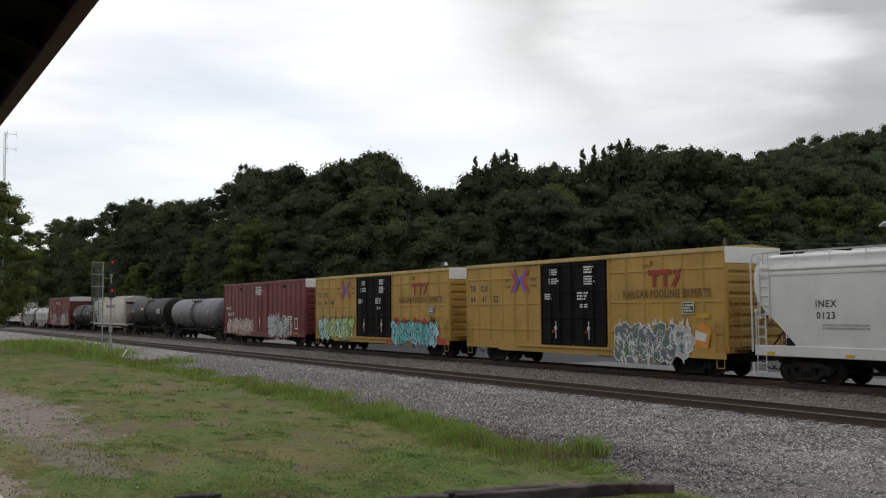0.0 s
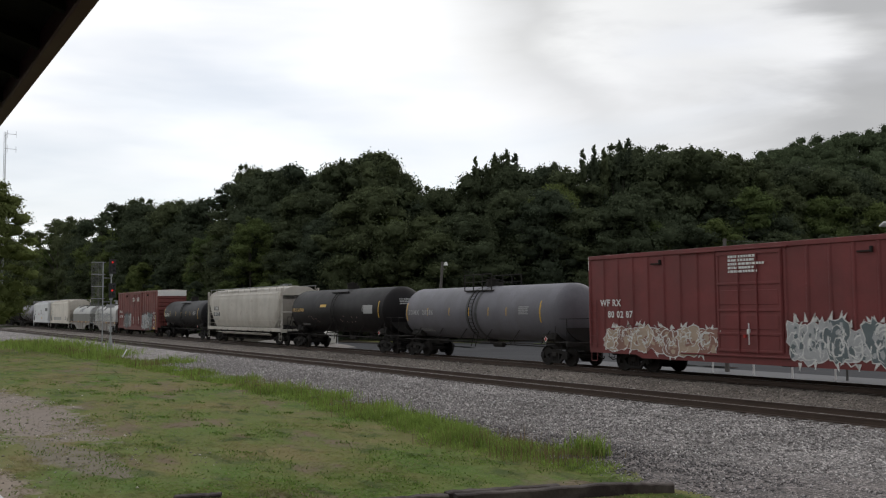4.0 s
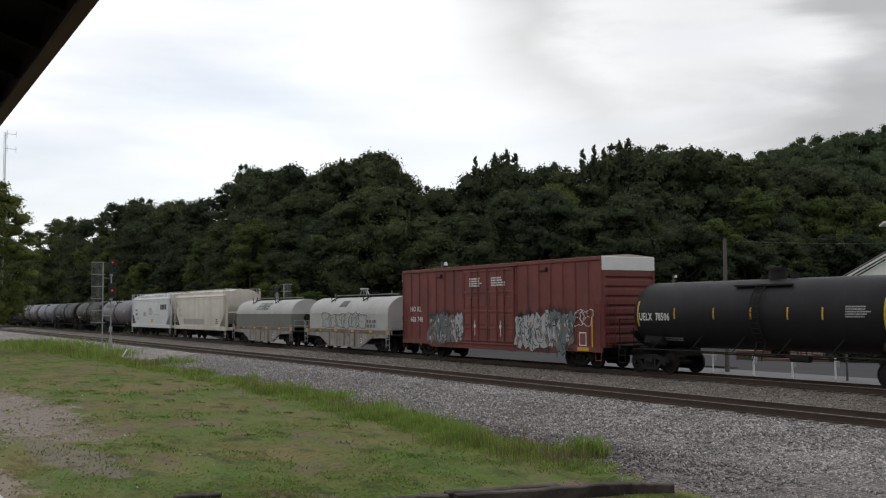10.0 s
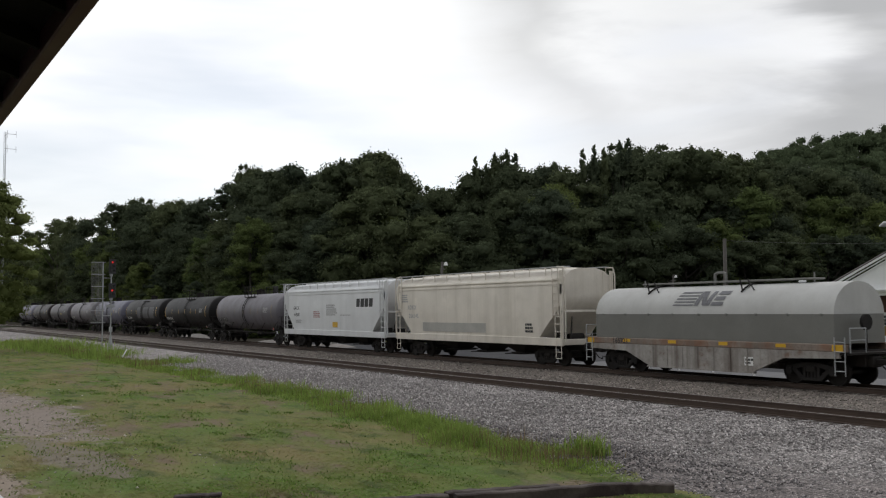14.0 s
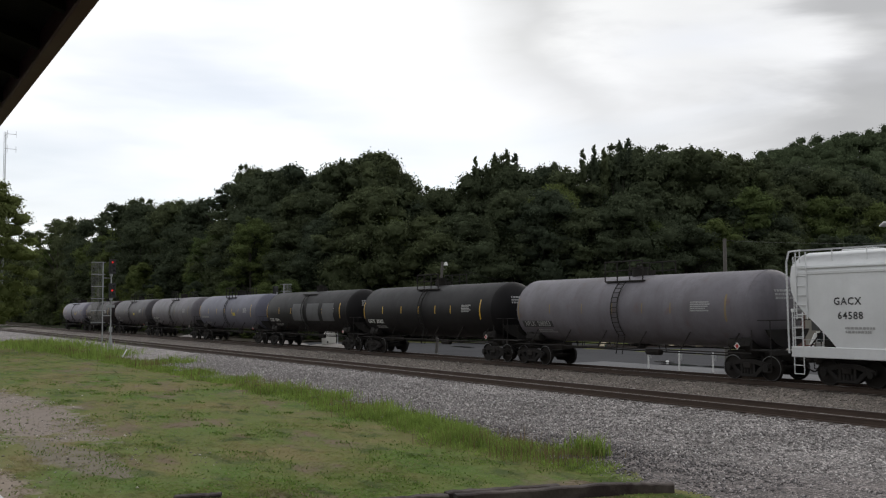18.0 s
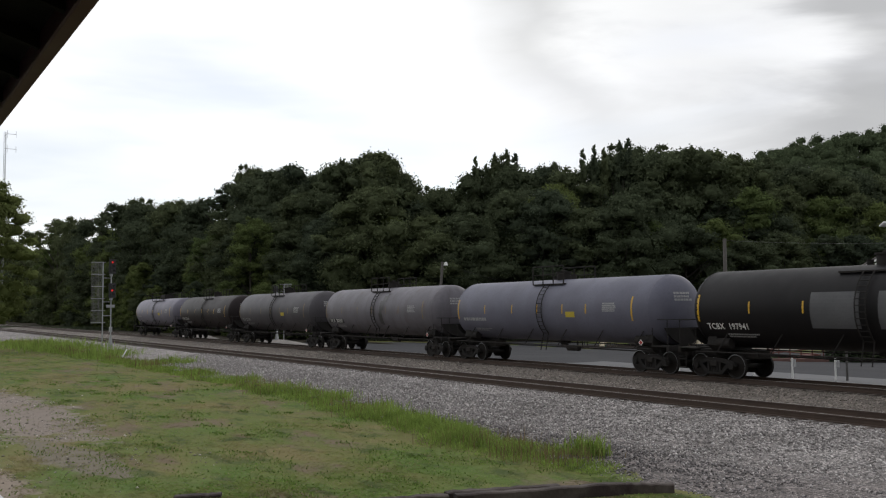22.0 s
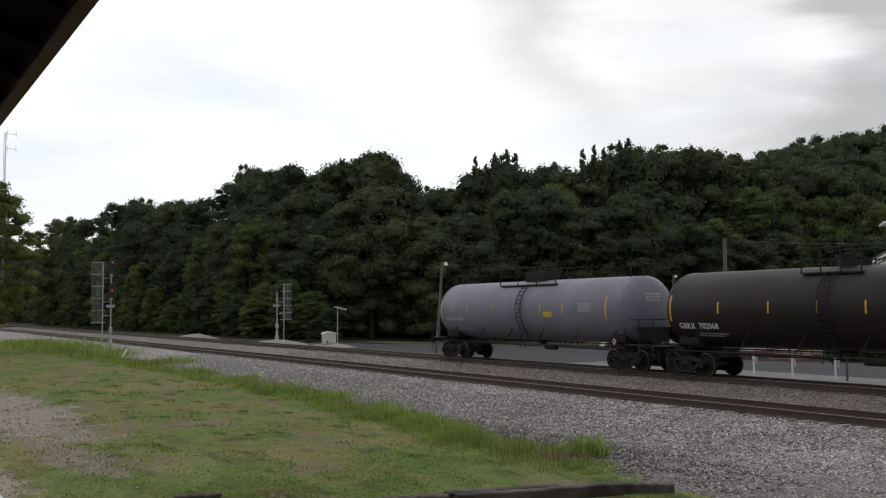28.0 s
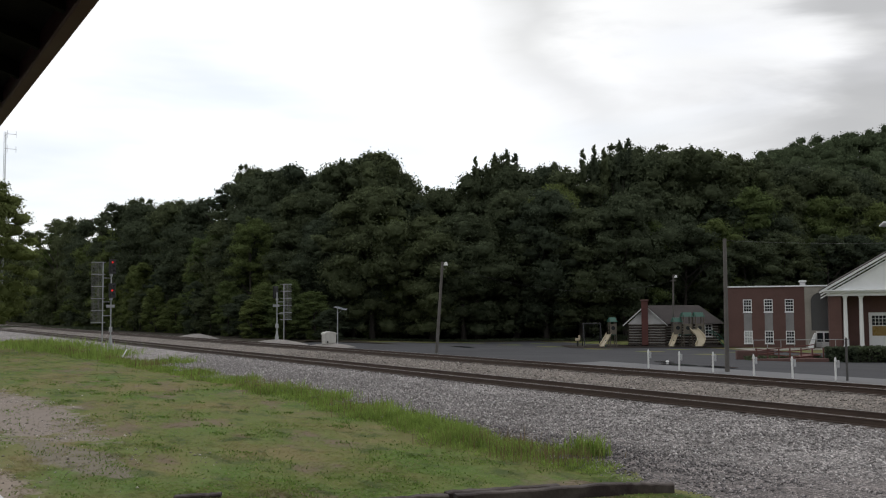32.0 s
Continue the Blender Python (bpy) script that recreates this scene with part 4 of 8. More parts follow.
# ---- timber border, kerb ----
OLDTIE = mat("weathered_timber_border", (0.034, 0.022, 0.020), 0.9, var=0.35, scale=1.2, fine=9, bump=0.9, dirt=(0.19, 0.165, 0.145), dirt_amount=0.55, dirt_scale=1.5, rand=0.15)


def border_timber(a, b, lift=0.0):
    a, b = Vector(a), Vector(b)
    d = b - a
    n = 14
    rng = random.Random(int(a.y * 10))
    rings = []
    for k in range(n + 1):
        p = a + d * k / n
        side = Vector((-d.y, d.x, 0)).normalized()
        hw, h = 0.11 * rng.uniform(0.93, 1.05), 0.17 * rng.uniform(0.9, 1.06)
        rings.append([p - side * hw + Vector((0, 0, -0.05)), p - side * hw + Vector((0, 0, h - 0.02)), p - side * (hw - 0.03) + Vector((0, 0, h)), p + side * (hw - 0.03) + Vector((0, 0, h)), p + side * hw + Vector((0, 0, h - 0.02)), p + side * hw + Vector((0, 0, -0.05))])
    tagged(part("timber_border", Geo().rings(rings), OLDTIE, smooth=20), "old weathered timber lying in the grass as a border", "timber", "border timbers")


border_timber((-12.95, 12.86, -0.62), (-13.50, 11.90, -0.61))
border_timber((-13.34, 12.02, -0.585), (-14.16, 8.92, -0.60))
border_timber((-13.95, 11.00, -0.60), (-14.52, 8.95, -0.615))
border_timber((-14.30, 8.86, -0.61), (-14.95, 7.10, -0.63))
border_timber((-17.05, 5.75, -0.69), (-17.4, 5.0, -0.72))
tagged(part("kerb", Geo().box(-1.6, 1.6, -0.08, 0.08, -0.2, 0.10, 0.02, pose(-19.6, 2.2, -0.55, 0, 0, 2)), mat("pale_concrete", (0.48, 0.49, 0.50), 0.8, fine=18, bump=0.3)), "pale concrete kerb at the gravel drive", "kerb", kind="structure")
# ---- buildings beyond the lot ----
TURN = Matrix.Rotation(YAW, 4, "Z")     # local x across the view, local y along it


def turned(u, d, degrees):
    p = Matrix.Translation((u, d, 0))
    return TURN @ p @ Matrix.Rotation(radians(degrees), 4, "Z") @ p.inverted()


HALL_FRAME = turned(33, 90, -19.3)
CABIN_FRAME = turned(20.2, 96, -11.9)
BRICK = mat("red_brick", (0.128, 0.070, 0.060), 0.9, var=0.16, scale=1.0, fine=9, bump=0.4, dirt=(0.09, 0.045, 0.04), dirt_amount=0.4)
CONCRETE = mat("pale_concrete_panel", (0.33, 0.31, 0.27), 0.8, dirt=(0.2, 0.19, 0.17), streak=0.3)
TRIM = mat("white_trim_paint", (0.83, 0.84, 0.84), 0.5, var=0.05)
PANEL = mat("grey_infill_panel", (0.24, 0.235, 0.235), 0.7)
GLASS = mat("dark_window_glass", (0.025, 0.028, 0.032), 0.08, var=0.1)
TINT = mat("grey_tinted_glass", (0.085, 0.085, 0.087), 0.35, var=0.06)
BLIND = mat("pale_blind", (0.40, 0.42, 0.42), 0.7)
SHINGLE = mat("brown_shingles", (0.042, 0.034, 0.032), 0.9, fine=8, bump=0.5)


def sash_window(parent, x, y, z0, z1, w, panes=(3, 2), blind=False):
    """A white two-sash window; local coordinates, facing -y."""
    win = part("window", Geo().box(x - w / 2 - 0.06, x + w / 2 + 0.06, y - 0.05, y + 0.06, z0 - 0.06, z1 + 0.06), TRIM, parent, "white double-hung window")
    zm = (z0 + z1) / 2
    for a, b in ((z0, zm - 0.025), (zm + 0.025, z1)):
        for i in range(panes[0]):
            for j in range(panes[1]):
                xa, xb = x - w / 2 + i * w / panes[0] + 0.015, x - w / 2 + (i + 1) * w / panes[0] - 0.015
                za, zb = a + j * (b - a) / panes[1] + 0.02, a + (j + 1) * (b - a) / panes[1] - 0.02
                part("pane", Geo().box(xa, xb, y - 0.056, y - 0.051, za, zb), BLIND if blind else GLASS, win)
    part("sill", Geo().box(x - w / 2 - 0.1, x + w / 2 + 0.1, y - 0.11, y - 0.05, z0 - 0.13, z0 - 0.062), TRIM, win)


def brick_hall():
    b = thing("brick_hall", "two-storey red brick hall with a flat roof and tall arch", "building", at=HALL_FRAME)
    d, zb, zt = 90.0, -1.45, 4.58
    # walls with an opening for each arch and window column kept simple: windows sit on the face
    part("wall", Geo().box(26.95, 33.80, d, d + 14, zb, zt), BRICK, b, "red brick wall")
    part("entry_panel", Geo().box(33.802, 36.3, d - 0.04, d + 14, zb, zt), CONCRETE, b, "pale concrete entry bay")
    part("roof", Geo().box(26.97, 36.28, d + 0.1, d + 13.9, zt + 0.002, zt + 0.05), SHINGLE, b)
    part("coping", Geo().box(26.85, 36.2, d - 0.14, d + 0.2, zt + 0.0, zt + 0.13, 0.02), TRIM, b, "white roof coping")
    for k, x in enumerate((28.70, 30.58, 32.45)):
        sash_window(b, x, d - 0.02, 2.30, 3.38, 0.66, (3, 2))
        sash_window(b, x + 0.02, d - 0.02, -0.66, 0.42, 0.66, (3, 2), blind=k == 0)
        part("infill_panel", Geo().box(x - 0.35, x + 0.37, d - 0.03, d + 0.02, 0.50, 2.16), PANEL, b, "grey panel between windows")
        part("lintel_light", Geo().box(x - 0.07, x + 0.07, d - 0.10, d - 0.001, 3.58, 3.70, 0.02), BRICK, b)
    arch = [(34.35, 0.50), (35.95, 0.50), (35.95, 3.2)] + [(35.15 + 0.8 * math.cos(a), 3.2 + 0.8 * math.sin(a)) for a in [math.pi * k / 14 for k in range(1, 14)]] + [(34.35, 3.2)]
    part("arch_glass", Geo().slab([(x, z) for x, z in arch], "y", d - 0.06, d - 0.045), TINT, b, "grey arched window")
    ring = Geo()
    for k in range(14):
        a, c = math.pi * k / 14, math.pi * (k + 1) / 14
        pts = [(35.15 + r * math.cos(t), 3.2 + r * math.sin(t)) for r, t in ((0.82, a), (1.0, a), (1.0, c), (0.82, c))]
        ring.slab(pts, "y", d - 0.16, d - 0.04)
    ring.box(34.13, 34.33, d - 0.16, d - 0.04, -1.0, 3.2).box(35.97, 36.17, d - 0.16, d - 0.04, -1.0, 3.2)
    part("arch_surround", ring, CONCRETE, b)
    dr = part("door", Geo().box(34.7, 36.05, d - 0.10, d - 0.042, -1.05, 0.42), TRIM, b, "white double entrance door")
    for x0, x1 in ((34.80, 35.32), (35.44, 35.96)):
        part("pane", Geo().box(x0, x1, d - 0.112, d - 0.101, -0.55, 0.28), GLASS, dr)
    part("roof_vent", Geo().box(33.45, 33.95, d + 1, d + 1.5, zt + 0.05, zt + 0.42, 0.03).box(33.35, 34.05, d + 0.9, d + 1.6, zt + 0.42, zt + 0.62, 0.05), TRIM, b, "white roof vent")
    part("stair_wall", Geo().slab([(33.95, -1.1), (34.55, 0.28), (34.75, 0.28), (34.4, -1.1)], "y", d - 1.6, d - 0.2), TRIM, b)
    # thin brick courses standing proud
    for k in range(24):
        z = zb + 0.25 + k * 0.25
        if z < zt - 0.1:
            part("brick_course", Geo().box(26.945, 33.795, d - 0.006, d - 0.001, z, z + 0.235), BRICK, b)


def church():
    c = thing("church", "red brick church with white columned portico and pediment", "church", at=HALL_FRAME)
    d, zb = 86.5, -1.35
    k = d / 90.0
    x0, xa, x1 = 35.63, 42.2, 48.75
    z_e = EYE.z + (4.15 - EYE.z) * k
    rise = 0.60
    wall_d = d + 2.6
    part("wall", Geo().box(x0 + 0.25, x1 - 0.25, wall_d, wall_d + 22, zb, z_e + 0.1), BRICK, c, "red brick wall")
    part("corner_pier", Geo().box(x0 + 0.15, x0 + 1.15, d + 0.3, wall_d - 0.001, zb, z_e - 0.15), BRICK, c, "brick corner pier")
    # pediment: tympanum, raking and level cornices
    part("tympanum", Geo().slab([(x0 + 0.5, z_e), (x1 - 0.5, z_e), (xa, z_e + rise * (xa - x0 - 0.5))], "y", d + 0.05, d + 0.2), TRIM, c, "white boarded gable")
    for s in (-1, 1):
        e = x0 if s < 0 else x1
        for off, th, y0, y1 in ((0.10, 0.20, d - 0.45, d + 24), (-0.16, 0.13, d - 0.25, d + 0.12), (-0.42, 0.12, d - 0.12, d + 0.08)):
            g = Geo().slab([(e + (0.55 if s > 0 else -0.55), z_e + off - 0.28), (xa, z_e + rise * abs(xa - e) + off), (xa, z_e + rise * abs(xa - e) + off + th), (e + (0.55 if s > 0 else -0.55), z_e + off - 0.28 + th)], "y", y0, y1)
            part("raking_cornice", g, TRIM, c, "white raking cornice")
        g = Geo().slab([(e + (0.6 if s > 0 else -0.6), z_e + 0.03), (xa, z_e + rise * abs(xa - e) + 0.305), (xa, z_e + rise * abs(xa - e) + 0.37), (e + (0.6 if s > 0 else -0.6), z_e + 0.09)], "y", d - 0.2, d + 24)
        part("roof_slope", g, SHINGLE, c, "dark shingled roof slope")
    for z0, z1, o in ((z_e - 0.02, z_e + 0.10, 0.42), (z_e - 0.16, z_e - 0.022, 0.28), (z_e - 0.45, z_e - 0.162, 0.0)):
        part("level_cornice", Geo().box(x0 - o, x1 + o, d - o, d + 1.2, z0, z1, 0.02), TRIM, c, "white level cornice")
    part("porch_ceiling", Geo().box(x0, x1, d + 1.2, wall_d, z_e - 0.40, z_e - 0.34), TRIM, c)
    part("porch_floor", Geo().box(x0 + 0.2, x1 - 0.2, d - 0.3, wall_d, zb, -0.92, 0.02), BRICK, c)
    for u in (37.72, 39.22, 43.0, 44.5, 48.0, 49.6):
        x = 35.63 + (u - 36) * 0.863
        n = 16
        rings = []
        for z, r in ((-0.92, 0.27), (-0.80, 0.27), (-0.79, 0.22), (-0.70, 0.21), (-0.69, 0.185), (1.2, 0.18), (z_e - 0.66, 0.150), (z_e - 0.65, 0.19), (z_e - 0.56, 0.20), (z_e - 0.55, 0.24), (z_e - 0.452, 0.24)):
            rings.append([Vector((x + r * math.cos(2 * math.pi * i / n), d + 0.35 + r * math.sin(2 * math.pi * i / n), z)) for i in range(n)])
        part("column", Geo().rings(rings), TRIM, c, "white round column")
    w = part("window", Geo().box(39.17, 40.98, wall_d - 0.10, wall_d - 0.002, -1.0, 2.15), TRIM, c, "white framed porch window")
    for i in range(5):
        for j in range(3):
            xa2 = 39.44 + i * 0.3
            part("pane", Geo().box(xa2, xa2 + 0.25, wall_d - 0.112, wall_d - 0.101, 1.0 + j * 0.30, 1.26 + j * 0.30), GLASS, w)
    part("pane", Geo().box(39.44, 40.72, wall_d - 0.112, wall_d - 0.101, 0.05, 0.92), mat("amber_glass", (0.30, 0.19, 0.05), 0.3), w, "amber lower pane")
    s = part("steeple", Geo().box(41.4, 44.0, 90.6, 93.2, z_e + 2.0, 10.25), TRIM, c, "white steeple base")
    part("steeple_cornice", Geo().box(40.75, 44.6, 90.0, 93.8, 10.25, 10.45, 0.04), TRIM, s)
    part("steeple_roof", Geo().rings([[Vector((x, y, 10.45)) for x, y in ((41.5, 90.7), (43.9, 90.7), (43.9, 93.1), (41.5, 93.1))], [Vector((42.7 + a, 91.9 + e, 15)) for a, e in ((-0.05, -0.05), (0.05, -0.05), (0.05, 0.05), (-0.05, 0.05))]]), SHINGLE, s)
    part("porch_step", Geo().box(37.53, 41.67, d - 1.0, d - 0.301, zb, -1.05, 0.02), CONCRETE, c)


def log_cabin():
    LOG = mat("dark_log", (0.060, 0.048, 0.040), 0.9, fine=8, bump=0.5, rand=0.25)
    CHINK = mat("pale_chinking", (0.46, 0.44, 0.41), 0.9)
    SIDE = mat("white_gable_boards", (0.56, 0.56, 0.55), 0.6)
    b = thing("log_cabin", "dark log cabin with white chinking and brick chimney", "cabin", at=CABIN_FRAME)
    zb, ze, zr = -1.0, 1.1, 2.98
    part("wall", Geo().box(18.55, 22.05, 96.1, 103.9, zb, ze), CHINK, b, "pale chinking between logs")
    part("wall", Geo().box(22.052, 27.3, 98.1, 103.9, zb, ze), CHINK, b, "pale chinking between logs")
    for k in range(8):
        z = zb + 0.13 + k * 0.262
        part("log", Geo().tube((18.4, 96.08, z), (22.2, 96.08, z), 0.088, n=8), LOG, b)
        part("log", Geo().tube((22.06, 98.08, z), (27.45, 98.08, z), 0.088, n=8), LOG, b)
        part("log", Geo().tube((18.53, 95.9, z), (18.53, 104.0, z), 0.088, n=8), LOG, b)
    part("gable", Geo().slab([(18.4, ze), (22.2, ze), (20.3, zr - 0.12)], "y", 96.02, 96.12), SIDE, b, "white boarded gable")
    for s, e in ((-1, 17.95), (1, 22.3)):
        part("roof_slope", Geo().slab([(e, ze - 0.12), (20.15, zr), (20.15, zr + 0.1), (e, ze - 0.02)], "y", 95.75, 101.0), SHINGLE, b, "brown shingled roof slope")
        part("barge_board", Geo().slab([(e, ze - 0.22), (20.15, zr - 0.1), (20.15, zr + 0.02), (e, ze - 0.08)], "y", 95.66, 95.745), SIDE, b, "white barge board")
    part("main_roof", Geo().add([(20.1, 97.6, ze), (27.9, 97.6, ze), (27.9, 104.4, ze), (20.1, 104.4, ze), (20.1, 101, zr), (25.6, 101, zr - 0.02)], [(0, 1, 5, 4), (1, 2, 5), (2, 3, 4, 5), (3, 0, 4), (0, 3, 2, 1)]), SHINGLE, b, "brown hipped roof", smooth=0)
    ch = part("chimney", Geo().box(19.78, 20.42, 95.55, 96.05, zb, 3.4, 0.02), mat("chimney_brick", (0.11, 0.042, 0.036), 0.9, fine=9, bump=0.4), b, "red brick chimney")
    part("chimney_cap", Geo().box(19.68, 20.52, 95.45, 96.15, 3.4, 3.55, 0.02), BRICK, ch)
    sash_window(b, 26.35, 98.0, -0.15, 1.0, 0.62, (2, 2))
    sash_window(b, 23.4, 98.0, -0.05, 0.9, 0.5, (2, 2))


def playground():
    GREEN = mat("green_plastic", (0.012, 0.085, 0.058), 0.45)
    TANP = mat("tan_plastic", (0.13, 0.112, 0.085), 0.45)
    CREAMP = mat("cream_plastic", (0.42, 0.36, 0.25), 0.4)
    def tower(u, d, roof_z, label, s=1.0):
        t = thing("play_tower", label, "playground tower", "playground", at=TURN)
        zg = -1.05
        for dx in (-0.5 * s, 0.5 * s):
            for dy in (-0.5, 0.5):
                part("post", Geo().tube((u + dx, d + dy, zg - 0.1), (u + dx, d + dy, roof_z - 0.2), 0.05, n=8), TANP, t)
        part("deck", Geo().box(u - 0.52 * s, u + 0.52 * s, d - 0.52, d + 0.52, 0.05, 0.12, 0.01), GREEN, t)
        part("roof", Geo().rings([[Vector((u + a, d + e, roof_z - 0.42)) for a, e in ((-0.66 * s, -0.66), (0.66 * s, -0.66), (0.66 * s, 0.66), (-0.66 * s, 0.66))], [Vector((u + a, d + e, roof_z)) for a, e in ((-0.5 * s, -0.2), (0.5 * s, -0.2), (0.5 * s, 0.2), (-0.5 * s, 0.2))]]), GREEN, t, "green plastic roof")
        part("panel", Geo().box(u - 0.48 * s, u + 0.48 * s, d - 0.55, d - 0.50, 0.12, 1.15, 0.03), TANP, t, "tan panel with a window")
        part("panel_opening", Geo().tube((u, d - 0.558, 0.75), (u, d - 0.552, 0.75), 0.2, n=14), GLASS, t)
        return t
    def slide(u0, z0, u1, d, w, bend=0.0):
        s = thing("slide", "cream plastic slide below a play tower", "slide", "playground slides", at=TURN)
        rings = []
        for k in range(13):
            f = k / 12
            x = u0 + (u1 - u0) * f + bend * math.sin(math.pi * f)
            z = z0 + (-1.0 - z0) * (f ** 0.9 if f < 0.9 else 0.9 ** 0.9 + (f - 0.9) * 0.6)
            y = d - 1.8 * f
            rings.append([Vector((x + a * w, y, z + h)) for a, h in ((-0.5, 0.22), (-0.42, 0.22), (-0.36, 0.04), (0.36, 0.04), (0.42, 0.22), (0.5, 0.22), (0.42, -0.02), (-0.42, -0.02))])
        part("chute", Geo().rings(rings), CREAMP, s)
        part("slide_leg", Geo().tube((u0 + (u1 - u0) * 0.5, d - 0.9, -1.1), (u0 + (u1 - u0) * 0.5, d - 0.9, z0 * 0.3 - 0.4), 0.04, n=8), GREEN, s)
    tower(16.75, 95.5, 1.80, "small play tower with a green roof and tan panel", 0.6)
    tower(22.9, 94.5, 1.75, "play tower with a green roof and tan panel", 0.75)
    tower(23.75, 94.0, 2.25, "tall play tower with a green roof", 0.8)
    tower(24.9, 94.0, 2.25, "tall play tower with a green roof", 0.8)
    slide(16.3, 0.1, 15.3, 94.9, 0.55)
    slide(22.7, 0.1, 21.8, 94.0, 0.55)
    slide(24.3, 0.55, 24.3, 93.4, 0.85, 0.45)
    g = thing("climbing_arch", "dark green climbing arch beside the play towers", "climbing frame", at=TURN)
    for x in (25.6, 26.0):
        part("arch_rail", Geo().pipe([(x, 93.5, 0.5), (x + 0.5, 93.3, 0.2), (x + 1.0, 93.1, -0.3), (x + 1.5, 93.0, -1.05)], 0.05), GREEN, g)
    sw = thing("swing_set", "dark swing frame at the edge of the lot", "swing set", at=TURN)
    for x in (13.95, 15.65):
        part("leg", Geo().tube((x, 95.2, -1.1), (x, 96, 1.2), 0.05, n=8).tube((x, 96.8, -1.1), (x, 96, 1.2), 0.05, n=8), BLACK, sw)
    part("beam", Geo().tube((13.85, 96, 1.2), (15.75, 96, 1.2), 0.05, n=8), BLACK, sw)
    for x in (14.4, 15.2):
        part("swing", Geo().tube((x - 0.2, 96, 1.2), (x - 0.2, 96, -0.5), 0.012, n=5).tube((x + 0.2, 96, 1.2), (x + 0.2, 96, -0.5), 0.012, n=5).box(x - 0.24, x + 0.24, 95.9, 96.1, -0.54, -0.5), BLACK, sw)
    r = thing("spring_rider", "small pale spring rider", "spring rider", at=TURN)
    part("seat", Geo().box(13.1, 13.6, 95.8, 96.1, -0.55, -0.25, 0.08), CREAMP, r)
    part("neck", Geo().box(13.42, 13.62, 95.85, 96.05, -0.3, 0.05, 0.05), CREAMP, r)
    part("spring", Geo().tube((13.35, 95.95, -1.1), (13.35, 95.95, -0.5), 0.09, n=10), BLACK, r)


def ramp_and_hedge():
    REDWOOD = mat("red_brown_rail_timber", (0.14, 0.055, 0.045), 0.8, fine=8)
    r = thing("entrance_ramp", "red-brown timber ramp with railings before the hall", "ramp", at=TURN)
    part("ramp_deck", Geo().slab([(21.4, -0.95), (25.4, -0.55), (25.4, -0.48), (21.4, -0.88)], "y", 64.8, 66.4), REDWOOD, r)
    part("planter_wall", Geo().box(20.6, 25.6, 64.0, 64.5, -1.35, -0.72, 0.03), BRICK, r, "brick planter wall")
    part("planter_wall", Geo().box(20.4, 23.0, 67.0, 67.4, -1.35, -0.30, 0.03), BRICK, r, "brick planter wall")
    for z in (-0.15, -0.42):
        part("hand_rail", Geo().tube((22.0, 66.5, z - 0.1), (25.6, 66.5, z + 0.25), 0.04, n=6), REDWOOD, r)
        part("hand_rail", Geo().tube((20.9, 64.7, z + 0.05), (25.2, 64.7, z - 0.35), 0.04, n=6), REDWOOD, r)
    for x in np.arange(21.0, 25.6, 0.75):
        part("rail_post", Geo().box(x - 0.04, x + 0.04, 64.66, 64.74, -1.2, -0.05), REDWOOD, r)
    for x in np.arange(26.0, 34.5, 1.2):
        part("landing_post", Geo().tube((x + 1.2, 84.5, -1.2), (x + 1.2, 84.5, -0.15), 0.025, n=6), GALV, r)
    part("landing_rail", Geo().tube((27.2, 84.5, -0.18), (35.6, 84.5, -0.18), 0.03, n=6), GALV, r)
    part("landing", Geo().box(27.0, 36, 84.7, 89.5, -1.3, -1.08), CONCRETE, r)
    rng = np.random.default_rng(4)
    for u0, u1, d0, z1 in ((25.75, 27.6, 64.0, 0.0), (27.62, 31.5, 64.6, 0.02), (20.6, 25.5, 64.9, -0.62)):
        n = 2600
        P = np.stack([rng.uniform(u0, u1, n), d0 + rng.uniform(0, 1.3, n), -1.15 + (z1 + 1.15) * rng.random(n) ** 0.6], 1)
        N = rng.normal(size=(n, 3)) * 0.6 + np.array([0, -0.4, 0.6])
        N /= np.linalg.norm(N, axis=1, keepdims=True)
        v, f = quads(P, N, 0.10, rng)
        h = thing("hedge", "clipped dark green hedge in front of the church", "hedge", "hedges", at=TURN)
        part("foliage", raw_mesh("hedge", v, f, LEAF_DEEP), LEAF_DEEP, h)
        part("stems", Geo().box(u0 + 0.2, u1 - 0.2, d0 + 0.5, d0 + 0.8, -1.3, z1 - 0.35), BARK, h)


MULCH_SHADE = mat("mulch_and_shade", (0.035, 0.028, 0.024), 0.95, spec=0.1, fine=8, bump=0.5)


def playground_mulch():
    # reaches past the equipment; the dark colour also paints tree shade on grass
    u, d = np.meshgrid(np.linspace(12.0, 28.5, 24), np.linspace(91.5, 99.0, 12))
    x, y = d * AX_F.x + u * AX_R.x, d * AX_F.y + u * AX_R.y
    w = u.shape[1]
    i = (np.arange(u.shape[0] - 1)[:, None] * w + np.arange(w - 1)[None]).ravel()
    tagged(new("playground_mulch", raw_mesh("playground_mulch", np.stack([x, y, ground_z(x, y) + 0.07], -1).reshape(-1, 3), np.stack([i, i + 1, i + w + 1, i + w], 1), MULCH_SHADE, True)), "dark mulch under the play equipment, also painting shade on the grass behind", "mulch", kind="structure")


playground_mulch()
brick_hall()
church()
log_cabin()
playground()
ramp_and_hedge()
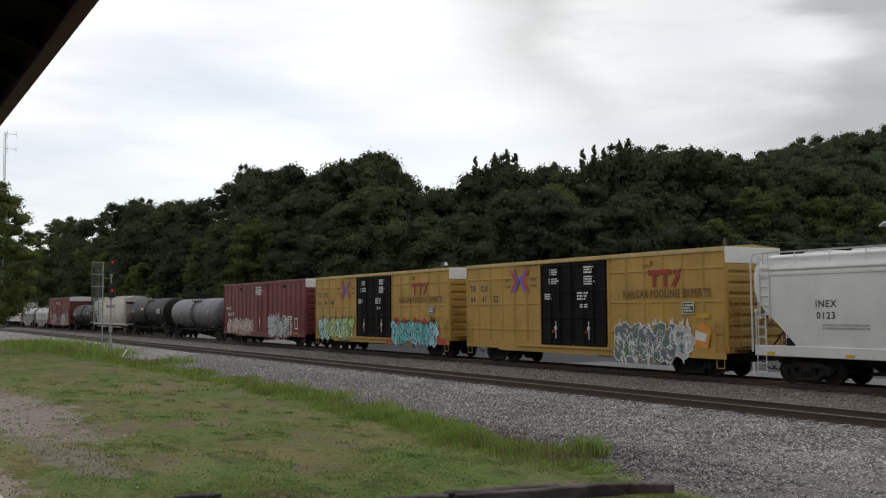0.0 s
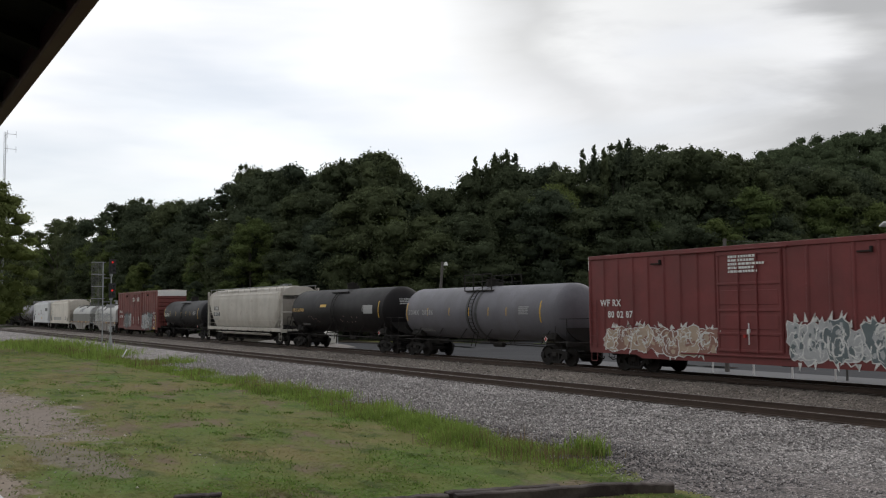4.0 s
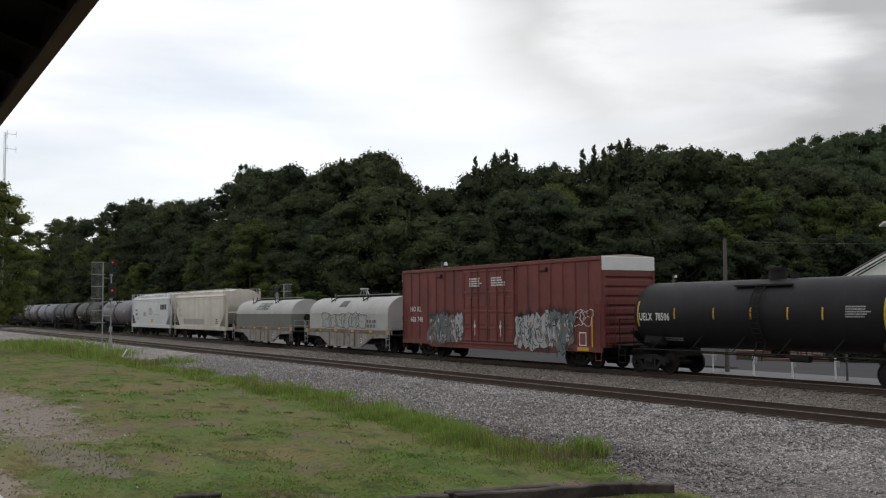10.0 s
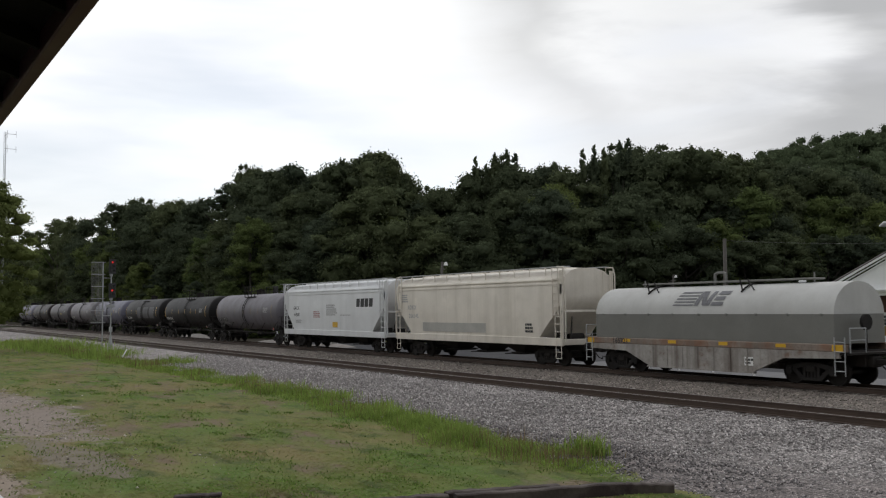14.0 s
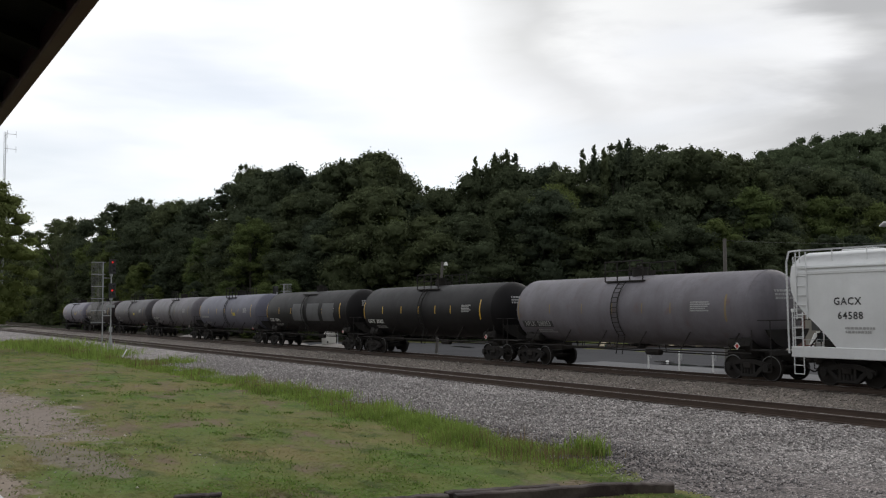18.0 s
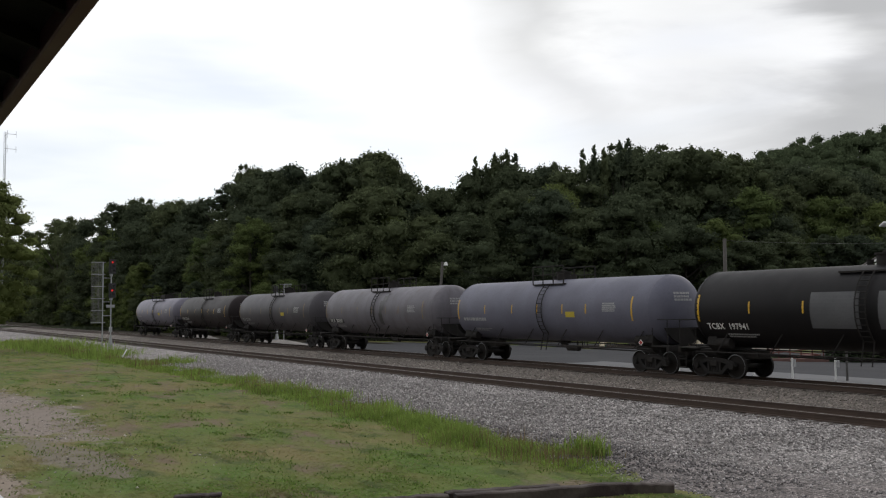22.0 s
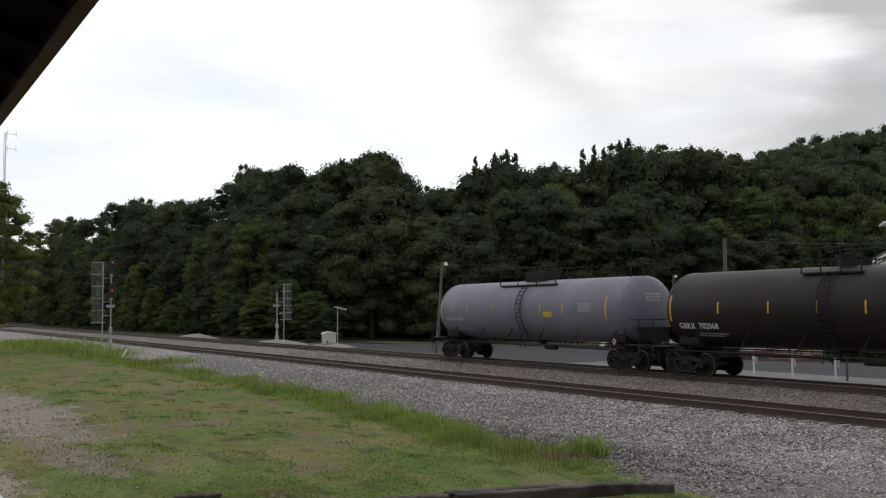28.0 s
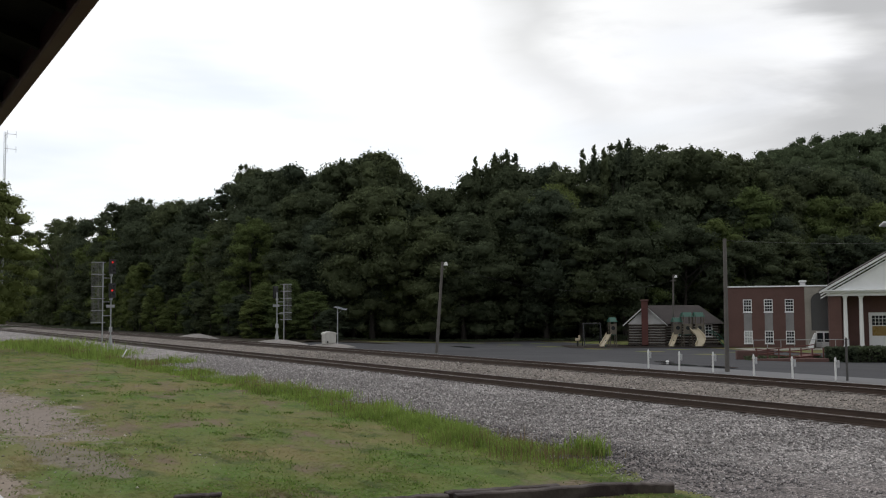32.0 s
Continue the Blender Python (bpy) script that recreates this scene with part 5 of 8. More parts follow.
# ---- the freight train ----
UNDER = mat("dark_underframe", (0.020, 0.018, 0.017), 0.85, spec=0.3, fine=16, bump=0.3, dirt=(0.045, 0.036, 0.030), dirt_amount=0.4, rand=0.15)
WHEEL = mat("wheel_steel", (0.014, 0.012, 0.011), 0.75, 0.1, spec=0.3, dirt=(0.028, 0.021, 0.017))
TREAD = mat("polished_wheel_rim", (0.17, 0.17, 0.175), 0.4, 0.8)
BRIGHT = mat("white_lettering", (0.74, 0.74, 0.72), 0.6, var=0.08)
DULL = mat("faded_lettering", (0.36, 0.36, 0.36), 0.7, var=0.15)
DARKINK = mat("black_lettering", (0.03, 0.03, 0.032), 0.6)
AMBER = mat("yellow_reflective_strip", (0.62, 0.36, 0.02), 0.4, var=0.1)
REDPAINT = mat("red_marking_paint", (0.45, 0.03, 0.025), 0.5)
CARS = []                          # each car with its place in the train
SPIN = []                          # wheelsets with their place on their car


def wheelset_geo():
    g = Geo()
    prof = [(0.02, 0.0), (0.10, 0.0), (0.10, 0.03), (0.40, 0.05), (0.457, 0.0), (0.457, 0.10), (0.485, 0.125), (0.40, 0.14), (0.38, 0.085), (0.12, 0.10)]
    for s in (-1, 1):
        rings = []
        for k in range(23):
            a = 2 * math.pi * k / 22
            rings.append([Vector((r * math.cos(a), s * (0.815 - w), r * math.sin(a))) for r, w in prof])
        g.rings(rings, close=False, caps=False)
    g.tube((0, -0.95, 0), (0, 0.95, 0), 0.085, n=12)
    return g


def side_frame_geo():
    """The cast frame of a two-axle truck, with its window openings and bearing adapters."""
    g = Geo()
    t = 0.11
    top = [(-1.08, 0.46), (-1.08, 0.60), (-0.62, 0.72), (-0.30, 0.78), (0.30, 0.78), (0.62, 0.72), (1.08, 0.60), (1.08, 0.46), (0.75, 0.50), (0.34, 0.62), (-0.34, 0.62), (-0.75, 0.50)]
    g.slab(top, "y", -t / 2, t / 2)
    for s in (-1, 1):
        g.slab([(s * 0.80, 0.50), (s * 0.62, 0.56), (s * 0.26, 0.20), (s * 0.40, 0.16)], "y", -t / 2, t / 2)
        g.slab([(s * 0.24, 0.18), (s * 0.34, 0.18), (s * 0.34, 0.66), (s * 0.24, 0.66)], "y", -t / 2, t / 2)
        g.tube((s * 0.889, -0.12, 0.457), (s * 0.889, 0.06, 0.457), 0.12, n=12)
        g.box(s * 0.889 - 0.13, s * 0.889 + 0.13, -0.09, 0.09, 0.52, 0.64, 0.02)
    g.box(-0.42, 0.42, -t / 2, t / 2, 0.13, 0.24, 0.02)
    for x in (-0.15, 0.0, 0.15):
        g.tube((x, 0, 0.22), (x, 0, 0.46), 0.06, n=8)
    return g


def bolster_geo():
    return Geo().box(-0.19, 0.19, -1.10, 1.10, 0.44, 0.66, 0.03).tube((0, 0, 0.62), (0, 0, 0.80), 0.2, n=12)


ME = {"wheelset": wheelset_geo().mesh("wheelset"), "side_frame": side_frame_geo().mesh("side_frame"), "bolster": bolster_geo().mesh("bolster")}
for me in ME.values():
    me.materials.append(UNDER)
ME["wheelset"].materials.clear()
ME["wheelset"].materials.append(WHEEL)
for s in (-1, 1):
    RIM = Geo()
    RIM.rings([[Vector((r * math.cos(a), s * (0.815 - w), r * math.sin(a))) for r, w in ((0.462, 0.002), (0.438, -0.003))] for a in [2 * math.pi * k / 28 for k in range(29)]], close=False, caps=False)
    ME["rim", s] = RIM.mesh("wheel_rim")
    ME["rim", s].materials.append(TREAD)


def add_trucks(car, spread, bright=False):
    for s in (-1, 1):
        x = s * spread / 2
        part("bolster", ME["bolster"], UNDER, car, at=Matrix.Translation((x, 0, 0)))
        for sy in (-1, 1):
            part("side_frame", ME["side_frame"], UNDER, car, at=Matrix.Translation((x, sy * 0.99, 0)))
        for dx in (-0.889, 0.889):
            w = part("wheelset", ME["wheelset"], WHEEL, car, at=Matrix.Translation((x + dx, 0, 0.457)))
            if bright:
                for sy in (-1, 1):
                    part("wheel_rim", ME["rim", sy], TREAD, w, "bright worn wheel rim")
            SPIN.append((w, x + dx, len(CARS)))


def coupler_geo(x, s):
    g = Geo()
    g.box(min(x, x + s * 0.62), max(x, x + s * 0.62), -0.09, 0.09, 0.74, 0.94, 0.03)
    g.box(min(x + s * 0.52, x + s * 0.80), max(x + s * 0.52, x + s * 0.80), -0.17, 0.15, 0.70, 0.98, 0.06)
    g.box(min(x - s * 0.1, x + s * 0.1), max(x - s * 0.1, x + s * 0.1), -0.28, 0.28, 0.66, 1.04, 0.03)
    g.pipe([(x + s * 0.05, 0.3, 0.72), (x + s * 0.35, 0.34, 0.42), (x + s * 0.62, 0.3, 0.36), (x + s * 0.8, 0.2, 0.5)], 0.025)
    return g


def add_couplers(car, half):
    for s in (-1, 1):
        part("coupler", coupler_geo(s * half, s), UNDER, car)


# -- lettering: every text is turned into a mesh once --
def text_meshes(items):
    made, out = {}, {}
    for key, (s, size, space) in items.items():
        cu = bpy.data.curves.new("text", "FONT")
        cu.body, cu.size, cu.align_x, cu.align_y, cu.space_character, cu.resolution_u, cu.offset = s, size / 0.7, "CENTER", "CENTER", space, 2, size * 0.035
        made[key] = new("text", cu)
    dg = bpy.context.evaluated_depsgraph_get()
    for key, ob in made.items():
        out[key] = bpy.data.meshes.new_from_object(ob.evaluated_get(dg))
    for ob in made.values():
        cu = ob.data
        bpy.data.objects.remove(ob)
        bpy.data.curves.remove(cu)
    return out


TEXTS = {}


def words(key, s, size, space=1.05):
    TEXTS[key] = (s, size, space)


def bars_geo(w, h, rows, rng, fill=0.8):
    """Small print that cannot be read: rows of short bars."""
    g = Geo()
    rh = h / rows
    for r in range(rows):
        x, end = -w / 2, w / 2 * rng.uniform(0.5, 1.0)
        z = h / 2 - (r + 0.5) * rh
        while x < end:
            bw = rng.uniform(0.35, 1.1) * rh
            g.add([(x, z - rh * 0.32, 0), (x + bw, z - rh * 0.32, 0), (x + bw, z + rh * 0.32, 0), (x, z + rh * 0.32, 0)], [(0, 1, 2, 3)])
            x += bw + rh * (1 - fill) * rng.uniform(0.5, 1.5)
    return g


def on_side(geo_or_mesh, name, material, car, x, z, y, tank=None, label="", sx=1.0):
    """Lays flat lettering (x across, y up) on the near side of a car; bent round the shell of a tank (centre height, radius)."""
    me = geo_or_mesh.mesh(name, 0) if isinstance(geo_or_mesh, Geo) else geo_or_mesh.copy()
    for v in me.vertices:
        px, pz = v.co.x * sx + x, v.co.y + z
        py = y
        if tank:
            zc, r = tank
            py = -math.sqrt(max(0.01, r * r - (pz - zc) ** 2)) - 0.008
        else:
            py = y - v.co.z
        v.co = (px, py, pz)
    me.materials.clear()
    return part(name, me, material, car, label, smooth=0)


def poly(*pts):
    return Geo().add([(x, z, 0) for x, z in pts], [tuple(range(len(pts)))])


def rect(w, h, n=1):
    g = Geo()
    for k in range(n):
        z0, z1 = -h / 2 + k * h / n, -h / 2 + (k + 1) * h / n
        g.add([(-w / 2, z0, 0), (w / 2, z0, 0), (w / 2, z1, 0), (-w / 2, z1, 0)], [(0, 1, 2, 3)])
    return g


def graffiti(car, x0, x1, z0, z1, fills, edge, seed, y=-1.605, letters=6, outline_only=False, tank=None, shine=None):
    """Sprayed lettering that spells nothing: interlocked rounded bodies with rims, curved strokes, spikes and glints."""
    rng = random.Random(seed)
    step, H = (x1 - x0) / letters, z1 - z0
    rims, lights, body = Geo(), Geo(), {}

    def shard(g, pts, h):
        cx, cz = sum(p[0] for p in pts) / len(pts), sum(p[1] for p in pts) / len(pts)
        n = len(pts)
        g.add([(cx, cz, h)] + [(px, pz, h) for px, pz in pts], [(0, k + 1, (k + 1) % n + 1) for k in range(n)])

    def arc(g, cx, cz, rx, rz, a0, a1, w, h, taper=0.5):
        n = 3
        row = []
        for k in range(n + 1):
            a = a0 + (a1 - a0) * k / n
            ww = w * (1 - (1 - taper) * k / n)
            dx, dz = math.cos(a), math.sin(a)
            row += [(cx + (rx - ww) * dx, cz + (rz - ww) * dz, h), (cx + (rx + ww) * dx, cz + (rz + ww) * dz, h)]
        g.add(row, [(2 * k, 2 * k + 1, 2 * k + 3, 2 * k + 2) for k in range(n)])

    def some(c=None):
        return body.setdefault(rng.randrange(len(fills)) if c is None else c, Geo())

    for i in range(letters):
        cx, cz = x0 + (i + 0.5) * step, (z0 + z1) / 2 + rng.uniform(-0.05, 0.05) * H
        w, h, slant = step * rng.uniform(0.72, 0.86), H * rng.uniform(0.44, 0.54), rng.uniform(-0.2, 0.35)
        n, ph = 26, rng.uniform(0, 6)
        lobes = rng.choice([2, 3, 3, 4])
        outer = []
        for k in range(n):
            a = 2 * math.pi * k / n
            sq = 1 / max(abs(math.cos(a)), abs(math.sin(a))) ** 0.7
            r = sq * (0.86 + 0.10 * math.cos(lobes * a + ph) + rng.uniform(-0.14, 0.14)) + (0.25 if rng.random() < 0.12 else 0)
            px, pz = w * r * math.cos(a), h * min(1.12, r) * math.sin(a)
            outer.append((cx + px + slant * pz, cz + pz))
        thin = 0.90 if outline_only else 0.93
        inner = [(cx + (p[0] - cx) * thin, cz + (p[1] - cz) * (thin + 0.015)) for p in outer]
        lift = 0.004 * (i % 3)
        rims.add([(px, pz, lift) for px, pz in outer + inner], [(k, (k + 1) % n, n + (k + 1) % n, n + k) for k in range(n)])
        base = rng.randrange(len(fills))
        if outline_only:
            for _ in range(3):
                arc(rims, cx + rng.uniform(-0.3, 0.3) * w, cz + rng.uniform(-0.4, 0.4) * h, 0.35 * w, 0.4 * h, rng.uniform(0, 6), rng.uniform(0, 6), 0.022, lift + 0.0006)
            continue
        shard(some(base), inner, lift - 0.0004)
        for q in range(16):
            # patches of the other shades inside the body
            px, pz, rr = cx + rng.uniform(-0.55, 0.55) * w, cz + rng.uniform(-0.6, 0.6) * h, rng.uniform(0.10, 0.26)
            pts = [(px + rr * w * rng.uniform(0.5, 1.2) * math.cos(b), pz + rr * h * rng.uniform(0.5, 1.3) * math.sin(b)) for b in [2 * math.pi * t / 5 + q for t in range(5)]]
            shard(some(), pts, lift + 0.0002 + 0.00005 * q)
        for q in range(13):
            a0 = rng.uniform(0, 6.28)
            arc(rims, cx + rng.uniform(-0.45, 0.45) * w, cz + rng.uniform(-0.5, 0.5) * h, rng.uniform(0.2, 0.5) * w, rng.uniform(0.25, 0.55) * h, a0, a0 + rng.uniform(1.0, 2.8), rng.uniform(0.018, 0.045), lift + 0.0012 + 0.00005 * q, 0.2)
        for q in range(3):
            a0 = rng.uniform(0, 6.28)
            arc(lights, cx + rng.uniform(-0.5, 0.5) * w, cz + rng.uniform(-0.5, 0.6) * h, rng.uniform(0.15, 0.4) * w, rng.uniform(0.15, 0.4) * h, a0, a0 + rng.uniform(0.5, 1.4), 0.018, lift + 0.002, 0.4)
        # spikes that leave the body above and below
        for q in range(4):
            sx, up = cx + rng.uniform(-0.5, 0.5) * w, rng.choice([1, 1, -1])
            shard(rims, [(sx - 0.08, cz + up * 0.85 * h), (sx + rng.uniform(-0.15, 0.2), cz + up * rng.uniform(1.1, 1.3) * h), (sx + 0.09, cz + up * 0.85 * h)], lift - 0.0008)
    for c, g in body.items():
        tagged(on_side(g, "graffiti_fill", fills[c], car, 0, 0, y, tank, "sprayed colour fill"), kind="stuff")
    tagged(on_side(rims, "graffiti_outline", edge, car, 0, 0, y, tank, "sprayed outline"), kind="stuff")
    if lights.v:
        tagged(on_side(lights, "graffiti_flash", shine or edge, car, 0, 0, y, tank, "sprayed highlight"), kind="stuff")


def spray(name, c):
    return mat("spray_" + name, c, 0.6, var=0.15, scale=2.5)


SP = {k: spray(k, c) for k, c in {"teal": (0.10, 0.48, 0.46), "blue": (0.22, 0.36, 0.62), "sky": (0.35, 0.62, 0.66), "lime": (0.42, 0.55, 0.16), "mint": (0.45, 0.62, 0.50), "red": (0.48, 0.05, 0.03), "white": (0.66, 0.66, 0.64), "silver": (0.42, 0.43, 0.44), "slate": (0.13, 0.16, 0.17), "black": (0.03, 0.03, 0.03), "green": (0.10, 0.17, 0.12), "tan": (0.42, 0.32, 0.24), "orange": (0.62, 0.25, 0.04)}.items()}


def boxcar(q0, q1, kind, label):
    """A sixty-foot high-cube boxcar between two places in the train. kind: mustard, maroon or rust."""
    L, half = q1 - q0, (q1 - q0) / 2
    if kind == "mustard":
        paint = mat("mustard_paint", (0.45, 0.270, 0.055), 0.55, var=0.12, dirt=(0.25, 0.16, 0.06), dirt_amount=0.35, streak=0.25, rand=0.06)
        door_paint = mat("black_door_paint", (0.006, 0.006, 0.006), 0.65, spec=0.12, var=0.3, dirt=(0.018, 0.016, 0.015))
        roof = mat("tan_roof_paint", (0.50, 0.36, 0.16), 0.6)
    elif kind == "maroon":
        paint = mat("maroon_paint", (0.180, 0.034, 0.034), 0.55, var=0.14, dirt=(0.09, 0.03, 0.028), dirt_amount=0.4, streak=0.25)
        door_paint, roof = paint, mat("pale_roof_paint", (0.62, 0.55, 0.50), 0.6)
    else:
        paint = mat("rust_red_paint", (0.190, 0.042, 0.036), 0.6, var=0.18, dirt=(0.085, 0.034, 0.028), dirt_amount=0.5, streak=0.5, rust=0.3)
        door_paint, roof = paint, mat("bleached_roof_paint", (0.58, 0.52, 0.48), 0.6, dirt=(0.2, 0.07, 0.05))
    W, z0, z1 = 1.545, 0.98, 5.02
    car = thing("boxcar", label, "railway car", "freight train")
    part("body", Geo().box(-half + 0.06, half - 0.06, -W, W, z0, z1), paint, car)
    sill = [(-half, 0.78), (half, 0.78), (half, 1.10), (-half, 1.10)]
    dw0, dw1 = {"mustard": (-2.42, 2.28), "maroon": (-1.55, 1.5), "rust": (-2.25, 2.45)}[kind]
    for sy in (-1, 1):
        y = sy * W
        ya, yb = (y - 0.045, y) if sy < 0 else (y, y + 0.045)
        g = Geo()
        if kind == "mustard":
            g.slab([(-half + 0.05, 0.76), (-half + 2.9, 0.76), (-half + 3.2, 0.66), (half - 3.2, 0.66), (half - 2.9, 0.76), (half - 0.05, 0.76), (half - 0.05, 1.16), (-half + 0.05, 1.16)], "y", ya, yb)
        else:
            g.slab([(-half + 0.05, 0.78), (-half + 3.0, 0.78), (-half + 3.4, 0.64), (half - 3.4, 0.64), (half - 3.0, 0.78), (half - 0.05, 0.78), (half - 0.05, 1.10), (-half + 0.05, 1.10)], "y", ya, yb)
        part("side_sill", g, paint, car)
        posts = []
        for a, b in ((-half + 0.09, dw0 - 0.12), (dw1 + 0.12, half - 0.09)):
            n = 7 if kind == "mustard" else (8 if kind == "rust" else 9)
            posts += [a + (b - a) * k / (n - 1) for k in range(n)]
        for x in posts:
            wd = 0.055 if kind == "mustard" else 0.045
            g = Geo()
            g.slab([(x - wd * 1.7, 0), (x - wd * 0.7, 1), (x + wd * 0.7, 1), (x + wd * 1.7, 0)], "z", 1.10, 4.90)
            for i, p in enumerate(g.v):
                g.v[i] = (p[0], y + sy * 0.05 * p[1], p[2])
            part("side_post", g, paint, car)
        g = Geo().box(-half + 0.04, half - 0.04, min(y, y + sy * 0.06), max(y, y + sy * 0.06), 4.88, 5.06, 0.015)
        part("top_chord", g, roof if kind == "mustard" else paint, car)
        if kind == "mustard":
            for a, b in ((-half + 0.1, dw0 - 0.2), (dw1 + 0.2, half - 0.1)):
                for z in (4.28, 2.98, 1.72):
                    part("side_belt", Geo().box(a, b, min(y, y + sy * 0.035), max(y, y + sy * 0.035), z - 0.045, z + 0.045, 0.012), paint, car)
        # doors: two leaves with rails, locking rods and handles
        leafs = [(dw0, (dw0 + dw1) / 2 - 0.02), ((dw0 + dw1) / 2 + 0.02, dw1)] if kind != "maroon" else [(dw0, dw1)]
        for a, b in leafs:
            yy = y + sy * 0.03
            d = part("door", Geo().box(a, b, min(y, yy + sy * 0.03), max(y, yy + sy * 0.03), 1.02, 4.86, 0.02), door_paint, car, "black plug door" if kind == "mustard" else "sliding plug door")
            for z in (1.12, 2.32, 3.55, 4.74) if kind == "mustard" else (1.12, 1.75, 2.62, 3.62, 4.74):
                part("door_rail", Geo().box(a + 0.02, b - 0.02, min(yy, yy + sy * 0.07), max(yy, yy + sy * 0.07), z - 0.05, z + 0.05, 0.012), door_paint, d)
            for x in (a + 0.08, b - 0.08):
                part("door_stile", Geo().box(x - 0.05, x + 0.05, min(yy, yy + sy * 0.06), max(yy, yy + sy * 0.06), 1.1, 4.76, 0.012), door_paint, d)
            for x in (a + (b - a) * 0.36, a + (b - a) * 0.64):
                part("locking_rod", Geo().tube((x, yy + sy * 0.08, 1.05), (x, yy + sy * 0.08, 4.75), 0.028, n=8), door_paint, d)
            x = a + (b - a) * 0.5
            part("door_handle", Geo().box(x - 0.06, x + 0.06, min(yy, yy + sy * 0.11), max(yy, yy + sy * 0.11), 1.74, 1.92, 0.02).tube((x + 0.05, yy + sy * 0.10, 1.35), (x + 0.05, yy + sy * 0.10, 2.15), 0.02, n=6), BRIGHT if sy < 0 else door_paint, d, "pale door handle")
            part("gear_tag", Geo().box(x - 0.22, x - 0.12, min(yy, yy + sy * 0.10), max(yy, yy + sy * 0.10), 1.60, 1.72, 0.01), REDPAINT, d, "red tag")
            if kind != "mustard":
                for z in (1.42, 2.18, 3.1):
                    part("door_panel", Geo().box(a + 0.16, b - 0.16, min(yy, yy + sy * 0.05), max(yy, yy + sy * 0.05), z - 0.28, z + 0.28, 0.03), door_paint, d)
        for x in (-half * 0.56, half * 0.50):
            part("door_stop", Geo().box(x, x + 0.55, min(y, y + sy * 0.09), max(y, y + sy * 0.09), 4.52, 4.57).box(x + 0.49, x + 0.56, min(y, y + sy * 0.11), max(y, y + sy * 0.11), 4.50, 4.70), paint if kind == "mustard" else UNDER, car)
        for z in (0.93, 4.90):
            part("door_track", Geo().box(dw0 - 1.9, dw1 + 0.3, min(y, y + sy * 0.12), max(y, y + sy * 0.12), z - 0.03, z + 0.03, 0.01), paint, car)
    # roof sheets
    g = Geo()
    n = 14
    for k in range(n):
        a, b = -half + 0.02 + k * (L - 0.04) / n, -half + 0.02 + (k + 1) * (L - 0.04) / n
        for lift, c, d in ((0.0, a, b - 0.10), (0.035, b - 0.10, b)):
            g.slab([(-W - 0.04, 5.03 + lift), (0, 5.13 + lift), (W + 0.04, 5.03 + lift), (W + 0.04, 5.0), (-W - 0.04, 5.0)], "x", c, d)
    part("roof", g, roof, car, "pale sheet-metal roof")
    for s in (-1, 1):
        x = s * (half - 0.06)
        xa, xb = (x, x + 0.05) if s > 0 else (x - 0.05, x)
        part("end_cap", Geo().box(min(x, x + s * 0.09), max(x, x + s * 0.09), -W - 0.02, W + 0.02, 4.42, 5.04, 0.02), WHITE, car, "white upper end panel")
        for k in range(8):
            z = 1.15 + k * 0.42
            g = Geo()
            g.slab([(z, 0), (z + 0.08, 0.075), (z + 0.30, 0.075), (z + 0.38, 0)], "y", -W + 0.12, W - 0.12)
            for i, p in enumerate(g.v):
                g.v[i] = (x + s * p[2], p[1], p[0])
            part("end_corrugation", g, paint, car)
        for sy in (-1, 1):
            part("corner_post", Geo().box(min(x, x + s * 0.10), max(x, x + s * 0.10), min(sy * (W - 0.12), sy * W), max(sy * (W - 0.12), sy * W), 0.98, 4.44, 0.015), paint, car)
        part("end_ladder", ladder_geo(x + s * 0.16, -s * 1.15, 1.05, 3.1, 0.42, 6, "y"), paint, car)
        part("side_ladder", ladder_geo(s * (half - 0.34), -W - 0.07, 1.0, 3.1 if kind != "mustard" else 2.2, 0.40, 6 if kind != "mustard" else 4, "x"), paint, car)
        g = Geo().pipe([(s * (half - 0.52), -W - 0.03, 0.95), (s * (half - 0.52), -W - 0.03, 0.42), (s * (half - 0.14), -W - 0.03, 0.42), (s * (half - 0.14), -W - 0.03, 0.95)], 0.018)
        part("sill_step", g, paint, car)
        part("end_platform", Geo().box(min(x, x + s * 0.34), max(x, x + s * 0.34), -1.0, 1.0, 1.06, 1.10), UNDER, car)
    wheel_ring = Geo()
    for k in range(20):
        a, b = 2 * math.pi * k / 20, 2 * math.pi * (k + 1) / 20
        wheel_ring.tube((half + 0.2, 0.55 + 0.28 * math.cos(a), 2.35 + 0.28 * math.sin(a)), (half + 0.2, 0.55 + 0.28 * math.cos(b), 2.35 + 0.28 * math.sin(b)), 0.018, n=5)
    wheel_ring.tube((half, 0.55, 2.35), (half + 0.22, 0.55, 2.35), 0.03, n=6)
    part("hand_brake", wheel_ring, UNDER, car)
    part("center_sill", Geo().box(-half + 0.1, half - 0.1, -0.35, 0.35, 0.62, 0.98, 0.02), UNDER, car)
    part("brake_tank", Geo().tube((-1.6, 0.6, 0.72), (-0.5, 0.6, 0.72), 0.22, n=12).tube((0.4, 0.3, 0.66), (4.0, 0.3, 0.60), 0.03, n=6).box(0.6, 1.2, -0.7, -0.3, 0.55, 0.9, 0.03), UNDER, car)
    add_couplers(car, half - 0.05)
    add_trucks(car, L - 4.5)
    CARS.append((car, (q0 + q1) / 2))
    return car


